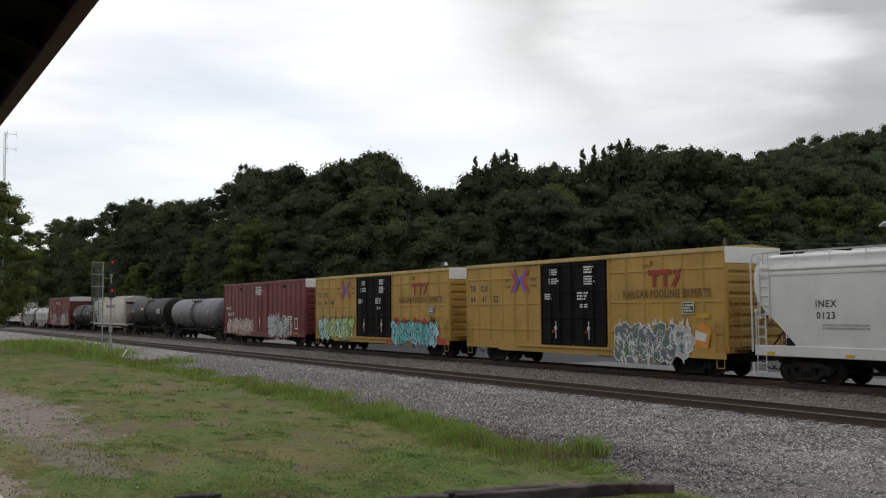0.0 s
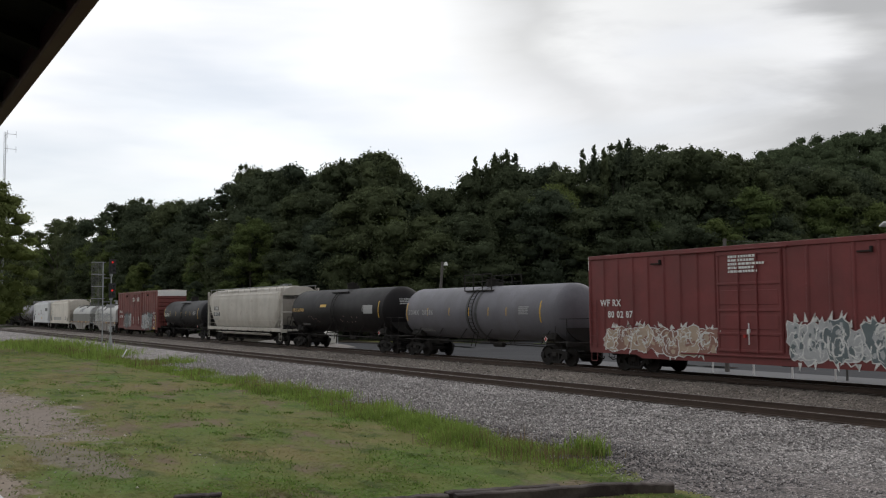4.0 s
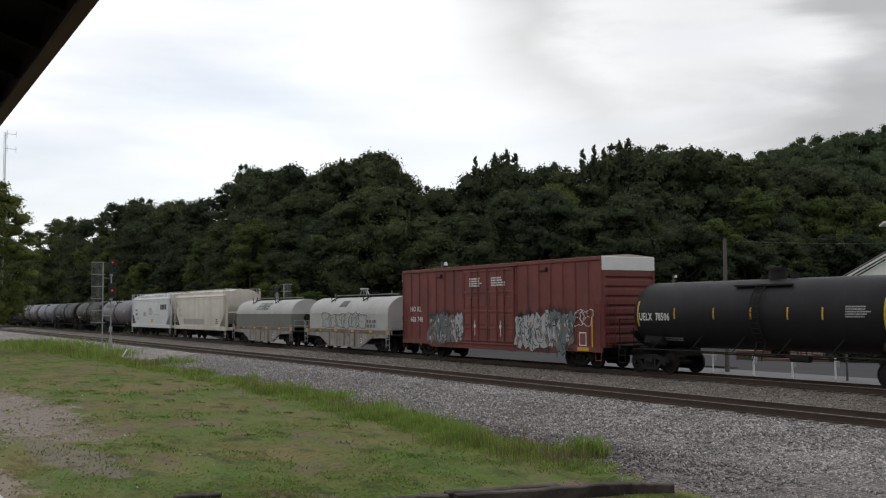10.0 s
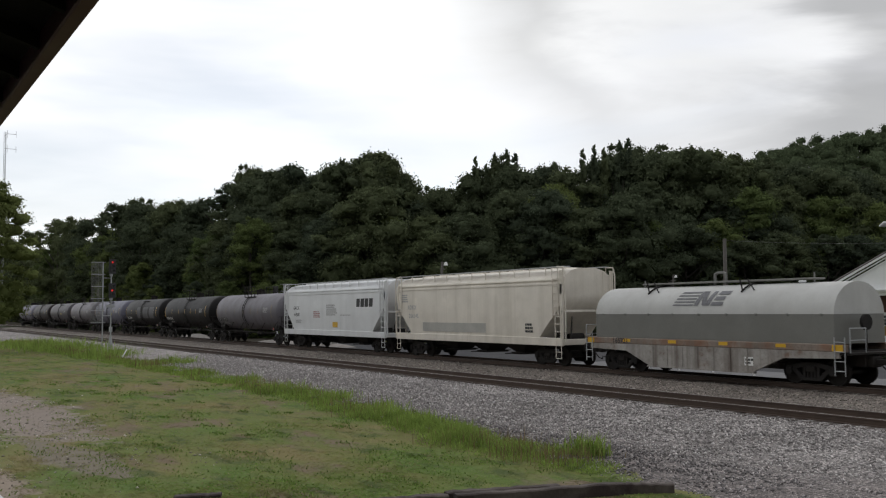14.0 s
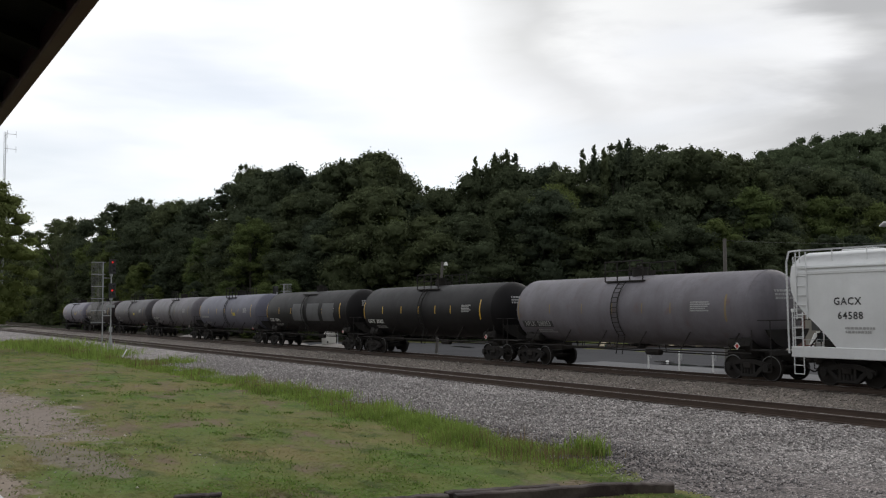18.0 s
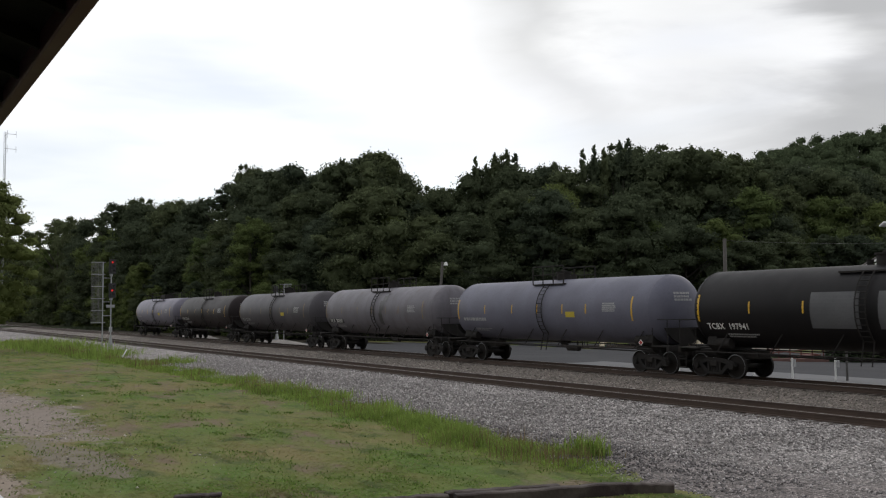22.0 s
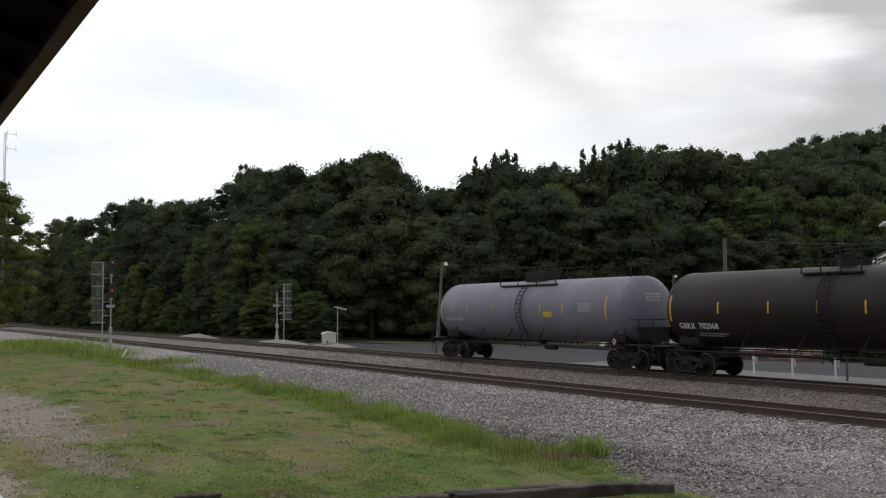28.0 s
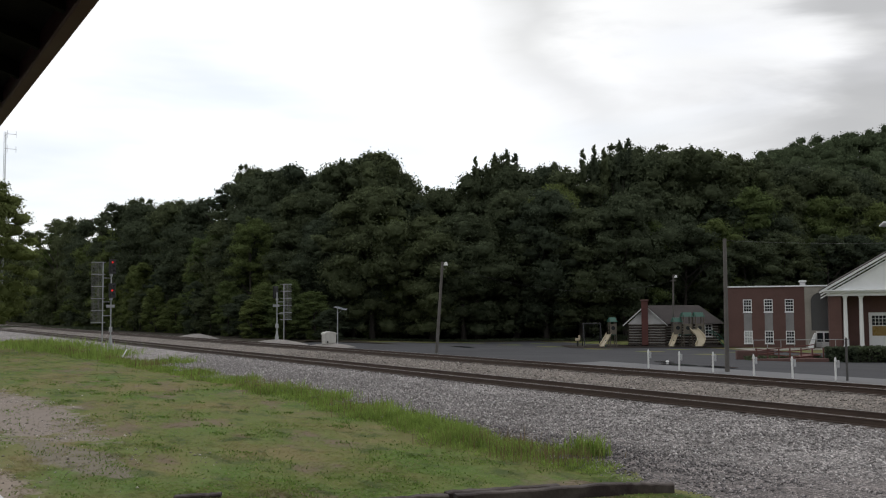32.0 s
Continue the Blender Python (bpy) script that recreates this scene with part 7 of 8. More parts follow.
def tank_paint(name, c, dirt, amount=0.4, streak=0.3, rough=0.5, rust=None):
    return mat(name, c, rough, spec=0.20, var=0.18, scale=0.5, fine=10, dirt=dirt, dirt_amount=amount, dirt_scale=0.4, streak=streak, rust=rust)


CREAM = mat("cream_hopper_paint", (0.70, 0.65, 0.575), 0.6, var=0.08, dirt=(0.36, 0.32, 0.25), dirt_amount=0.35, streak=0.3)
PALE = mat("pale_grey_hopper_paint", (0.67, 0.68, 0.69), 0.6, var=0.06, dirt=(0.42, 0.42, 0.42), dirt_amount=0.25, streak=0.15)
PALE2 = mat("white_grey_hopper_paint", (0.66, 0.66, 0.64), 0.6, var=0.06, dirt=(0.45, 0.43, 0.40), dirt_amount=0.3, streak=0.15)
OLDWHITE = mat("weathered_white_hopper_paint", (0.56, 0.525, 0.475), 0.65, var=0.12, dirt=(0.33, 0.29, 0.24), dirt_amount=0.55, streak=0.3, rust=0.3)

words("slogan", "RAILCAR POOLING EXPERTS", 0.33, 1.12)
words("m1a", "INEX", 0.23, 1.2), words("m1b", "0123", 0.23, 1.2)
for pair in ("TB", "OX", "63", "04", "48", "64", "41", "52"):
    words(pair, pair, 0.32)
words("next", "next\nload", 0.21, 1.0), words("road", "any\nroad", 0.21, 1.0)
words("m4a", "WF RX", 0.28, 1.1), words("m4b", "80 02 87", 0.28, 1.1)
words("m5", "SDMX  28286", 0.27, 1.3)
words("m6", "UTLX 667088", 0.24, 1.05)
words("m7a", "TCMX", 0.26, 1.1), words("m7b", "450975", 0.26, 1.1)
words("m8", "UELX  78506", 0.30, 1.05)
words("m9a", "NO KL", 0.28, 1.1), words("m9b", "603 748", 0.28, 1.1)
words("m10", "166045", 0.22, 1.05), words("m11", "165721", 0.22, 1.05)
words("m12a", "ADKX", 0.24, 1.1), words("m12b", "206145", 0.24, 1.1)
words("m13a", "GACX", 0.24, 1.15), words("m13b", "64588", 0.24, 1.15)
words("m14", "NPLX  208353", 0.225, 1.12)
words("m15", "GATX  200885", 0.225, 1.12)
words("m16", "TCBX  197941", 0.225, 1.12)
words("m18", "NPLX  208307", 0.225, 1.12)
words("m19", "TILX  201586", 0.225, 1.12)
words("m20", "GBRX  702068", 0.225, 1.12)
WORDS = text_meshes(TEXTS)


def say(key, material, car, x, z, y=-1.586, tank=None, sx=1.0):
    return on_side(WORDS[key], "lettering", material, car, x, z, y, tank, sx=sx)


def print_bars(car, x, z, w, h, rows, material, seed, y=-1.586, tank=None):
    return on_side(bars_geo(w, h, rows, random.Random(seed)), "small_print", material, car, x, z, y, tank)


def tank_marks(car, half, zc, r, ink=BRIGHT, seed=1):
    """Stencilled data block, placard and end lettering of a tank car."""
    print_bars(car, half * 0.62, zc + 0.12, 0.95, 0.42, 5, DULL, seed, tank=(zc, r))
    print_bars(car, -half * 0.66, zc - 0.99, 1.5, 0.17, 2, DULL, seed + 3, tank=(zc, r))
    g = poly((0, -0.14), (0.14, 0), (0, 0.14), (-0.14, 0))
    on_side(g, "placard", BRIGHT, car, half - 1.15, 1.28, -1.47, label="diamond hazard placard")
    on_side(poly((0, -0.10), (0.10, 0), (0, 0.10), (-0.10, 0)), "placard_face", REDPAINT, car, half - 1.15, 1.28, -1.475)
    # print on the head that looks forward
    rows = bars_geo(0.9, 0.42, 3, random.Random(seed + 9)).mesh("head_print", 0)
    hd = r * 0.46
    for v in rows.vertices:
        y, z = v.co.x - 0.1, v.co.y + zc + 0.55
        rr = min(0.99, math.hypot(y, z - zc) / r)
        v.co = (half - hd + hd * math.sqrt(1 - rr * rr) + 0.012, y, z)
    part("head_print", rows, DULL, car, smooth=0)


def build_train():
    # 1 covered hopper
    c = hopper_car(-24.1, -6.6, "new", PALE2, "dirty white covered hopper with black lettering rolling on the far track")
    h = 8.75
    say("m1a", DARKINK, c, -h + 3.1, 2.82), say("m1b", DARKINK, c, -h + 3.1, 2.42)
    print_bars(c, -h + 3.9, 2.05, 1.9, 0.22, 2, DULL, 5)
    for k in range(5):
        on_side(rect(0.35, 0.10), "reflector_strip", AMBER, c, -h + 0.8 + 3.2 * k, 1.08, -1.618)
    # 2, 3 mustard boxcars
    for q0, q1, n in ((-43.45, -25.38, 2), (-63.28, -45.2, 3)):
        c = boxcar(q0, q1, "mustard", "mustard yellow high-cube boxcar with black doors and " + ("silver and green" if n == 2 else "turquoise and lime") + " graffiti")
        # cross of two coloured bars, and the three block shapes of the company emblem
        xo = -4.15
        violet, crimson = spray("violet", (0.14, 0.12, 0.50)), spray("crimson", (0.55, 0.05, 0.06))
        for d in (-1, 1):
            for at, wd, paint2 in ((0.0, 0.20, violet), (0.21, 0.19, crimson)):
                for e in (-1, 1):
                    on_side(poly((xo + d * (0.02 + at), 4.10), (xo + d * (0.02 + at + wd), 4.10), (xo + d * (0.42 + at + wd), 4.10 + e * 0.55), (xo + d * (0.42 + at), 4.10 + e * 0.55)), "emblem_bar", paint2, c, 0, 0, -1.602 - 0.002 * (d > 0))
        say("next", mat("ochre_words", (0.17, 0.095, 0.02)), c, -5.21, 4.02, -1.549), say("road", mat("ochre_words", (0.17, 0.095, 0.02)), c, -3.08, 4.02, -1.549)
        ex = 5.72
        for pts in (((-1.25, 0.16), (0.72, 0.16), (0.72, 0.42), (-1.25, 0.42)), ((-0.86, -0.45), (-0.62, -0.45), (-0.62, 0.158), (-0.86, 0.158)), ((0.12, -0.45), (0.36, -0.45), (0.36, 0.158), (0.12, 0.158)), ((0.70, -0.45), (1.0, -0.45), (1.75, 0.42), (1.45, 0.42)), ((0.84, 0.30), (1.05, 0.42), (1.16, 0.25), (1.0, 0.12))):
            on_side(poly(*[(ex + a * 0.66, 3.96 + b * 0.82) for a, b in pts]), "emblem_block", spray("brick_red", (0.30, 0.04, 0.02)), c, 0, 0, -1.606)
        say("slogan", mat("brown_lettering", (0.16, 0.08, 0.02), 0.6), c, 5.83, 3.30, -1.608, sx=0.74)
        for row, z in ((("TB", "OX"), 3.78), (("63", "04", "48") if n == 3 else ("64", "41", "52"), 3.22)):
            for k, w in enumerate(row):
                say(w, DARKINK, c, -8.41 + 1.07 * k, z, -1.549)
        for i, (x, z, w, hh, rws) in enumerate(((-1.35, 4.45, 0.62, 0.32, 3), (-1.35, 4.02, 0.75, 0.3, 3), (1.15, 4.48, 0.72, 0.36, 3), (1.2, 4.0, 0.75, 0.44, 4), (-1.75, 3.3, 0.6, 0.3, 3), (0.7, 3.3, 0.7, 0.4, 3), (0.8, 2.85, 0.5, 0.2, 2))):
            print_bars(c, x, z, w, hh, rws, BRIGHT, 70 + i + n, -1.655)
        on_side(rect(0.62, 0.46), "notice_plate", BRIGHT, c, 7.1, 2.72, -1.60)
        on_side(rect(0.7, 0.2), "label_plate", mat("ochre_label", (0.50, 0.30, 0.02)), c, 7.85, 2.42, -1.603)
        on_side(rect(0.56, 0.40), "notice_face", DARKINK, c, 7.1, 2.72, -1.604)
        print_bars(c, 7.1, 2.72, 0.46, 0.32, 3, BRIGHT, 60 + n, -1.608)
        if n == 2:
            graffiti(c, 2.9, 7.2, 0.55, 2.15, [SP["slate"], SP["silver"], SP["green"], SP["slate"]], SP["white"], 21, -1.607, 6, shine=SP["silver"])
            on_side(poly((7.3, 1.2), (8.1, 1.1), (8.3, 1.9), (7.8, 2.2), (7.4, 1.8)), "graffiti_fill", SP["orange"], c, 0, 0, -1.603)
            on_side(poly((7.45, 1.5), (8.0, 1.4), (8.05, 1.7), (7.5, 1.85)), "graffiti_flash", SP["white"], c, 0, 0, -1.608)
        else:
            graffiti(c, -8.2, -3.0, 0.66, 2.25, [SP["lime"], SP["mint"], SP["lime"], SP["sky"]], SP["black"], 33, -1.607, 7, shine=SP["white"])
            on_side(poly((1.6, 0.70), (8.7, 0.76), (8.75, 1.05), (8.0, 1.15), (7.95, 1.75), (7.3, 1.5), (6.3, 2.30), (6.1, 2.0), (5.2, 2.3), (4.9, 1.95), (3.9, 2.25), (3.7, 2.0), (2.9, 2.35), (2.6, 2.0), (2.5, 1.0), (1.7, 0.95)), "graffiti_shadow", SP["red"], c, 0, 0, -1.599)
            graffiti(c, 2.5, 7.7, 0.58, 2.10, [SP["teal"], SP["sky"], SP["teal"], SP["blue"]], SP["black"], 12, -1.607, 7, shine=SP["white"])
    # 4 maroon boxcar
    c = boxcar(-83.2, -65.06, "maroon", "maroon boxcar with white graffiti along its lower side")
    say("m4a", BRIGHT, c, -7.6, 2.95, -1.605), say("m4b", BRIGHT, c, -7.0, 2.45, -1.605)
    print_bars(c, -0.1, 4.35, 1.6, 0.7, 5, BRIGHT, 3, -1.67)
    graffiti(c, -7.9, -1.7, 0.75, 2.05, [SP["tan"], mat("spray_thin", (0.27, 0.14, 0.11)), SP["tan"]], SP["white"], 41, -1.606, 7)
    graffiti(c, 1.8, 5.6, 0.72, 2.3, [SP["silver"], SP["slate"], SP["silver"]], SP["white"], 44, -1.606, 5)
    on_side(rect(0.62, 0.8), "notice_plate", BRIGHT, c, 7.4, 1.75, -1.606)
    on_side(rect(0.50, 0.66), "notice_face", mat("maroon_print", (0.18, 0.05, 0.05)), c, 7.4, 1.75, -1.61)
    for i, x in enumerate((5.9, 6.4)):
        print_bars(c, x, 1.6, 0.3, 1.5, 8, BRIGHT, 80 + i, -1.606)
    print_bars(c, 7.4, 1.05, 0.8, 0.14, 1, AMBER, 84, -1.606)
    # 5 grey tank
    grey = tank_paint("mid_grey_tank_paint", (0.158, 0.154, 0.176), (0.105, 0.10, 0.10))
    black = tank_paint("black_tank_paint", (0.0100, 0.0086, 0.0098), (0.024, 0.020, 0.020), 0.35, 0.25, 0.55)
    band = mat("black_band_paint", (0.05, 0.05, 0.052), 0.6)
    c = tank_car(-100.82, -85.35, 1.44, 3.98, grey, "mid grey tank car with a dark ladder band")
    for x0, x1 in ((-0.55, -0.32), (0.32, 0.55)):
        g = Geo()
        for k in range(32):
            a, b = 2 * math.pi * k / 32, 2 * math.pi * (k + 1) / 32
            g.add([(x, 1.452 * math.sin(t), 2.54 + 1.452 * math.cos(t)) for x, t in ((x0, a), (x1, a), (x1, b), (x0, b))], [(0, 1, 2, 3)])
        part("shell_band", g, band, c, "dark band round the shell")
    say("m5", DULL, c, -5.4, 2.55, tank=(2.54, 1.44))
    tank_marks(c, 7.7, 2.54, 1.44, DULL, 5)
    # 6 black tank with tags
    c = tank_car(-118.29, -102.5, 1.50, 4.22, black, "black tank car with faint scrawled tags", rail_top=False, strips=False)
    say("m6", mat("ochre_lettering", (0.55, 0.36, 0.12), 0.6), c, -6.1, 2.75, tank=(2.72, 1.5))
    on_side(rect(1.0, 0.18), "label_plate", AMBER, c, -1.7, 3.05, 0, (2.72, 1.5))
    rng = random.Random(5)
    for x0, n in ((-4.5, 7), (0.9, 9)):
        g = Geo()
        pts = [(x0 + 0.32 * k + rng.uniform(-0.1, 0.1), 2.1 + rng.uniform(-0.28, 0.28)) for k in range(n)]
        for (a, b), (e, f) in zip(pts[:-1], pts[1:]):
            g.add([(a, b, 0), (a + 0.05, b, 0), (e + 0.05, f, 0), (e, f, 0)], [(0, 1, 2, 3)])
        on_side(g, "scrawl", mat("pink_chalk", (0.45, 0.30, 0.27)), c, 0, 0, 0, (2.72, 1.5))
    on_side(rect(1.25, 0.55, 4), "data_plate", DULL, c, 5.25, 2.78, 0, (2.72, 1.5))
    tank_marks(c, 7.9, 2.72, 1.5, BRIGHT, 6)
    # 7 old covered hopper
    c = hopper_car(-137.6, -119.45, "old", OLDWHITE, "weathered off-white covered hopper with rounded sides")
    on_side(rect(1.25, 0.34), "number_panel", DARKINK, c, -6.6, 2.98, -1.584), on_side(rect(1.75, 0.34), "number_panel", DARKINK, c, -6.5, 2.46, -1.584)
    say("m7a", BRIGHT, c, -6.6, 2.98), say("m7b", BRIGHT, c, -6.5, 2.46)
    print_bars(c, -6.5, 2.05, 1.6, 0.2, 2, DULL, 7)
    # 8 small black tank
    slate = tank_paint("black_grey_tank_paint", (0.0145, 0.0135, 0.0165), (0.030, 0.027, 0.028), 0.35, 0.2, 0.55)
    c = tank_car(-153.7, -139.85, 1.36, 3.80, slate, "short black-grey tank car with white lettering", rail_top=False)
    say("m8", BRIGHT, c, -5.25, 2.35, tank=(2.44, 1.36), sx=0.72)
    tank_marks(c, 6.9, 2.44, 1.36, BRIGHT, 8)
    # 9 rust-red boxcar
    c = boxcar(-173.08, -154.97, "rust", "rust-red boxcar with silver graffiti and double doors")
    say("m9a", BRIGHT, c, -7.4, 2.75, -1.605), say("m9b", BRIGHT, c, -7.3, 2.15, -1.605)
    graffiti(c, -5.9, -2.4, 0.72, 2.6, [mat("spray_grey_red", (0.20, 0.15, 0.14)), SP["slate"], SP["silver"]], SP["black"], 51, -1.607, 5, shine=SP["white"])
    graffiti(c, 2.6, 7.0, 0.70, 2.7, [SP["silver"], mat("spray_dull_tan", (0.24, 0.17, 0.13)), SP["slate"], SP["silver"]], SP["black"], 57, -1.607, 6, shine=SP["white"])
    graffiti(c, 7.1, 8.3, 1.9, 2.7, [paint_of(c)], SP["white"], 58, -1.607, 2, outline_only=True)
    for x in (-0.95, 1.1):
        print_bars(c, x, 4.15, 1.2, 0.5, 4, BRIGHT, int(90 + x), -1.665)
    on_side(rect(0.5, 0.62), "notice_plate", BRIGHT, c, 7.7, 1.35, -1.606)
    on_side(rect(0.40, 0.52), "notice_face", mat("rust_print", (0.2, 0.06, 0.05)), c, 7.7, 1.35, -1.61)
    on_side(rect(0.09, 1.4), "reflector_strip", AMBER, c, 8.35, 1.7, -1.605), on_side(rect(0.8, 0.16), "reflector_strip", AMBER, c, 7.7, 0.9, -1.605)
    # 10, 11 coil cars
    hoodg = mat("light_grey_hood_paint", (0.47, 0.47, 0.455), 0.6, var=0.08, dirt=(0.30, 0.28, 0.26), dirt_amount=0.3, streak=0.2)
    dullg = mat("olive_grey_hood_paint", (0.170, 0.170, 0.155), 0.6, var=0.1, dirt=(0.12, 0.11, 0.10), dirt_amount=0.3)
    c = coil_car(-187.8, -174.75, hoodg, hoodg, "steel coil car with a light grey rounded hood and black tag", "frame")
    graffiti(c, -3.6, 2.9, 1.50, 2.62, [hoodg], SP["slate"], 61, -1.425, 6, outline_only=True)
    on_side(bars_geo(1.5, 0.6, 2, random.Random(3), 0.5), "scrawl", SP["slate"], c, 3.9, 1.85, -1.425)
    on_hood(c, "dark_patch", mat("grey_patch", (0.10, 0.10, 0.10)), [(-1.25, 2.95), (-0.15, 2.95), (-0.10, 3.36), (-1.15, 3.36)])
    say("m10", DARKINK, c, -4.3, 1.33, -1.546)
    c = coil_car(-203.48, -190.15, dullg, hoodg, "steel coil car with a two-tone grey hood and striped emblem", "slant")
    # emblem: slanted stripes and a solid slanted block, bent to the hood
    ink = mat("dark_emblem_paint", (0.13, 0.13, 0.14), 0.6)
    for k in range(5):
        z = 2.80 + 0.125 * k
        on_hood(c, "emblem_stripe", ink, [(-1.45 + 0.05 * k, z), (-0.35 + 0.05 * k, z), (-0.33 + 0.05 * k, z + 0.055), (-1.41 + 0.05 * k, z + 0.055)])
    for pts in (((-0.30, 2.8), (-0.08, 2.8), (0.10, 3.36), (-0.12, 3.36)), ((0.0, 3.36), (0.22, 3.36), (0.34, 2.8), (0.12, 2.8)), ((0.30, 2.8), (0.50, 2.8), (0.66, 3.36), (0.46, 3.36)), ((0.58, 2.8), (1.15, 2.8), (1.20, 2.94), (0.62, 2.94)), ((0.68, 3.01), (1.18, 3.01), (1.22, 3.15), (0.72, 3.15)), ((0.76, 3.22), (1.30, 3.22), (1.34, 3.36), (0.80, 3.36))):
        on_hood(c, "emblem_block", ink, pts)
    say("m11", DARKINK, c, -4.4, 1.33, -1.546)
    # 12, 13 newer covered hoppers
    c = hopper_car(-221.2, -205.05, "new", CREAM, "cream covered hopper with a grey patch on its side", 3)
    say("m12a", DULL, c, -6.1, 2.85), say("m12b", DULL, c, -5.9, 2.35)
    on_side(rect(6.5, 0.5), "paint_patch", mat("grey_patch_light", (0.40, 0.39, 0.36)), c, -1.6, 1.75, -1.584)
    print_bars(c, 5.4, 1.8, 0.6, 0.5, 3, DARKINK, 64), print_bars(c, -7.0, 3.4, 0.8, 0.5, 4, DULL, 65)
    c = hopper_car(-238.95, -222.5, "new", PALE, "pale grey covered hopper with a black block emblem", 3)
    say("m13a", DARKINK, c, -5.9, 2.9), say("m13b", DARKINK, c, -5.8, 2.42)
    for k, w in enumerate((0.62, 0.66, 0.62, 0.66)):
        on_side(poly((k * 0.6, 0.06), (k * 0.6 + w * 0.8, 0.06), (k * 0.6 + w * 0.8 + 0.06, 0.60), (k * 0.6 + 0.06, 0.60)), "emblem_block", DARKINK, c, 4.1, 2.88, -1.586)
    print_bars(c, -2.2, 2.45, 1.2, 0.5, 4, mat("faded_red_print", (0.45, 0.25, 0.25)), 66), print_bars(c, 0.3, 2.75, 1.8, 0.8, 6, DULL, 67), print_bars(c, 2.5, 2.4, 1.7, 0.1, 1, DULL, 68)
    on_side(rect(0.8, 0.36), "notice_plate", AMBER, c, 0.85, 1.75, -1.584)
    for k in range(6):
        on_side(rect(0.5, 0.12), "reflector_strip", AMBER, c, -7.6 + 3.0 * k, 1.08, -1.584)
    print_bars(c, -5.4, 1.95, 1.2, 0.25, 2, DULL, 69)
    # 14 to 21 tank cars
    ash = tank_paint("ash_grey_tank_paint", (0.165, 0.155, 0.176), (0.085, 0.076, 0.078), 0.55, 0.45, rust=0.25)
    steel_blue = tank_paint("blue_grey_tank_paint", (0.140, 0.140, 0.182), (0.100, 0.096, 0.118), 0.25, 0.15)
    dark_grey = tank_paint("dark_grey_tank_paint", (0.086, 0.080, 0.090), (0.052, 0.047, 0.048), 0.4, 0.25)
    brown_black = tank_paint("brown_black_tank_paint", (0.0205, 0.0145, 0.0160), (0.032, 0.023, 0.022), 0.4, 0.25)
    bright_grey = tank_paint("bright_grey_tank_paint", (0.195, 0.186, 0.232), (0.12, 0.11, 0.12), 0.25, 0.15)
    tar = tank_paint("tar_black_tank_paint", (0.0074, 0.0065, 0.0075), (0.018, 0.015, 0.015), 0.3, 0.2, 0.55)
    zc, r = 2.66, 1.50
    T = (zc, r)
    spec = [(-255.98, -240.3, ash, "m14", DULL, "weathered ash-grey tank car with rust-stained top"),
            (-272.93, -257.08, tar, "m15", BRIGHT, "black tank car with yellow reflector strips"),
            (-290.09, -274.31, tar, "m16", BRIGHT, "black tank car with three grey paint-out patches"),
            (-307.6, -291.5, steel_blue, None, DULL, "blue-grey tank car with yellow reflector strips"),
            (-324.83, -309.16, ash, "m18", BRIGHT, "weathered grey tank car with a dark spill streak"),
            (-342.5, -326.5, dark_grey, "m19", DULL, "dark grey tank car with yellow reflector strips"),
            (-360.0, -344.2, brown_black, "m20", BRIGHT, "brownish black tank car with white lettering"),
            (-377.77, -361.57, bright_grey, None, DULL, "light grey tank car at the end of the train")]
    for i, (q0, q1, paint, key, ink2, label) in enumerate(spec):
        c = tank_car(q0, q1, r, zc + r, paint, label, platform=4.6 if i == 7 else 2.4, rail_top=i not in (2,), strip_paint=FADED_AMBER if i in (0, 4, 5) else AMBER, rims=True)
        h = (q1 - q0) / 2
        if key:
            if i in (0, 4):
                on_side(rect(2.35, 0.30, 3), "number_panel", DARKINK, c, -h + 2.1, zc - 0.66, 0, T)
            say(key, ink2, c, -h + 2.1, zc - 0.66, tank=(zc, r + 0.004), sx=0.92)
        else:
            print_bars(c, -h + 2.2, zc - 0.45, 2.0, 0.25, 1, DULL, 100 + i, tank=T)
        tank_marks(c, h, zc, r, ink2 if i in (1, 2, 6) else DULL, 110 + i)
        if i == 2:
            for x, w in ((-1.05, 1.9), (1.65, 2.1), (4.25, 1.9)):
                on_side(rect(w, 1.25, 10), "paint_patch", mat("grey_paint_out", (0.085, 0.085, 0.09), 0.7), c, x, zc - 0.05, 0, (zc, r + 0.004))
        if i in (3, 5, 7):
            on_side(rect(0.66, 0.26, 3), "label_plate", mat("yellow_label", (0.50, 0.38, 0.03)), c, h * 0.28, zc - 0.2, 0, T)
        if i == 4:
            spill = mat("tar_spill", (0.035, 0.033, 0.034), 0.4)
            for x, z, w, hh in ((1.0, 2.55, 0.34, 1.5), (1.24, 3.15, 0.30, 0.9), (1.5, 3.5, 0.24, 0.5), (0.78, 2.2, 0.16, 0.7)):
                on_side(rect(w, hh, 12), "spill_streak", spill, c, x, z, 0, (zc, r + 0.002 * x))
        if i == 7:
            g = Geo()
            for x in (h - 1.2, h - 0.4, -h + 0.5, -h + 1.3):
                g.pipe([(x, -0.35, zc + r - 0.06), (x, -0.35, zc + r + 0.5), (x, 0.35, zc + r + 0.5), (x, 0.35, zc + r - 0.06)], 0.03)
            part("top_hoop", g, UNDER, c)
            part("valve_housing", Geo().box(-0.85, 0.85, -0.45, 0.45, zc + r - 0.05, zc + r + 0.42, 0.03), UNDER, c, "dark valve housing")


def paint_of(c):
    return c.children[0].data.materials[0]


build_train()


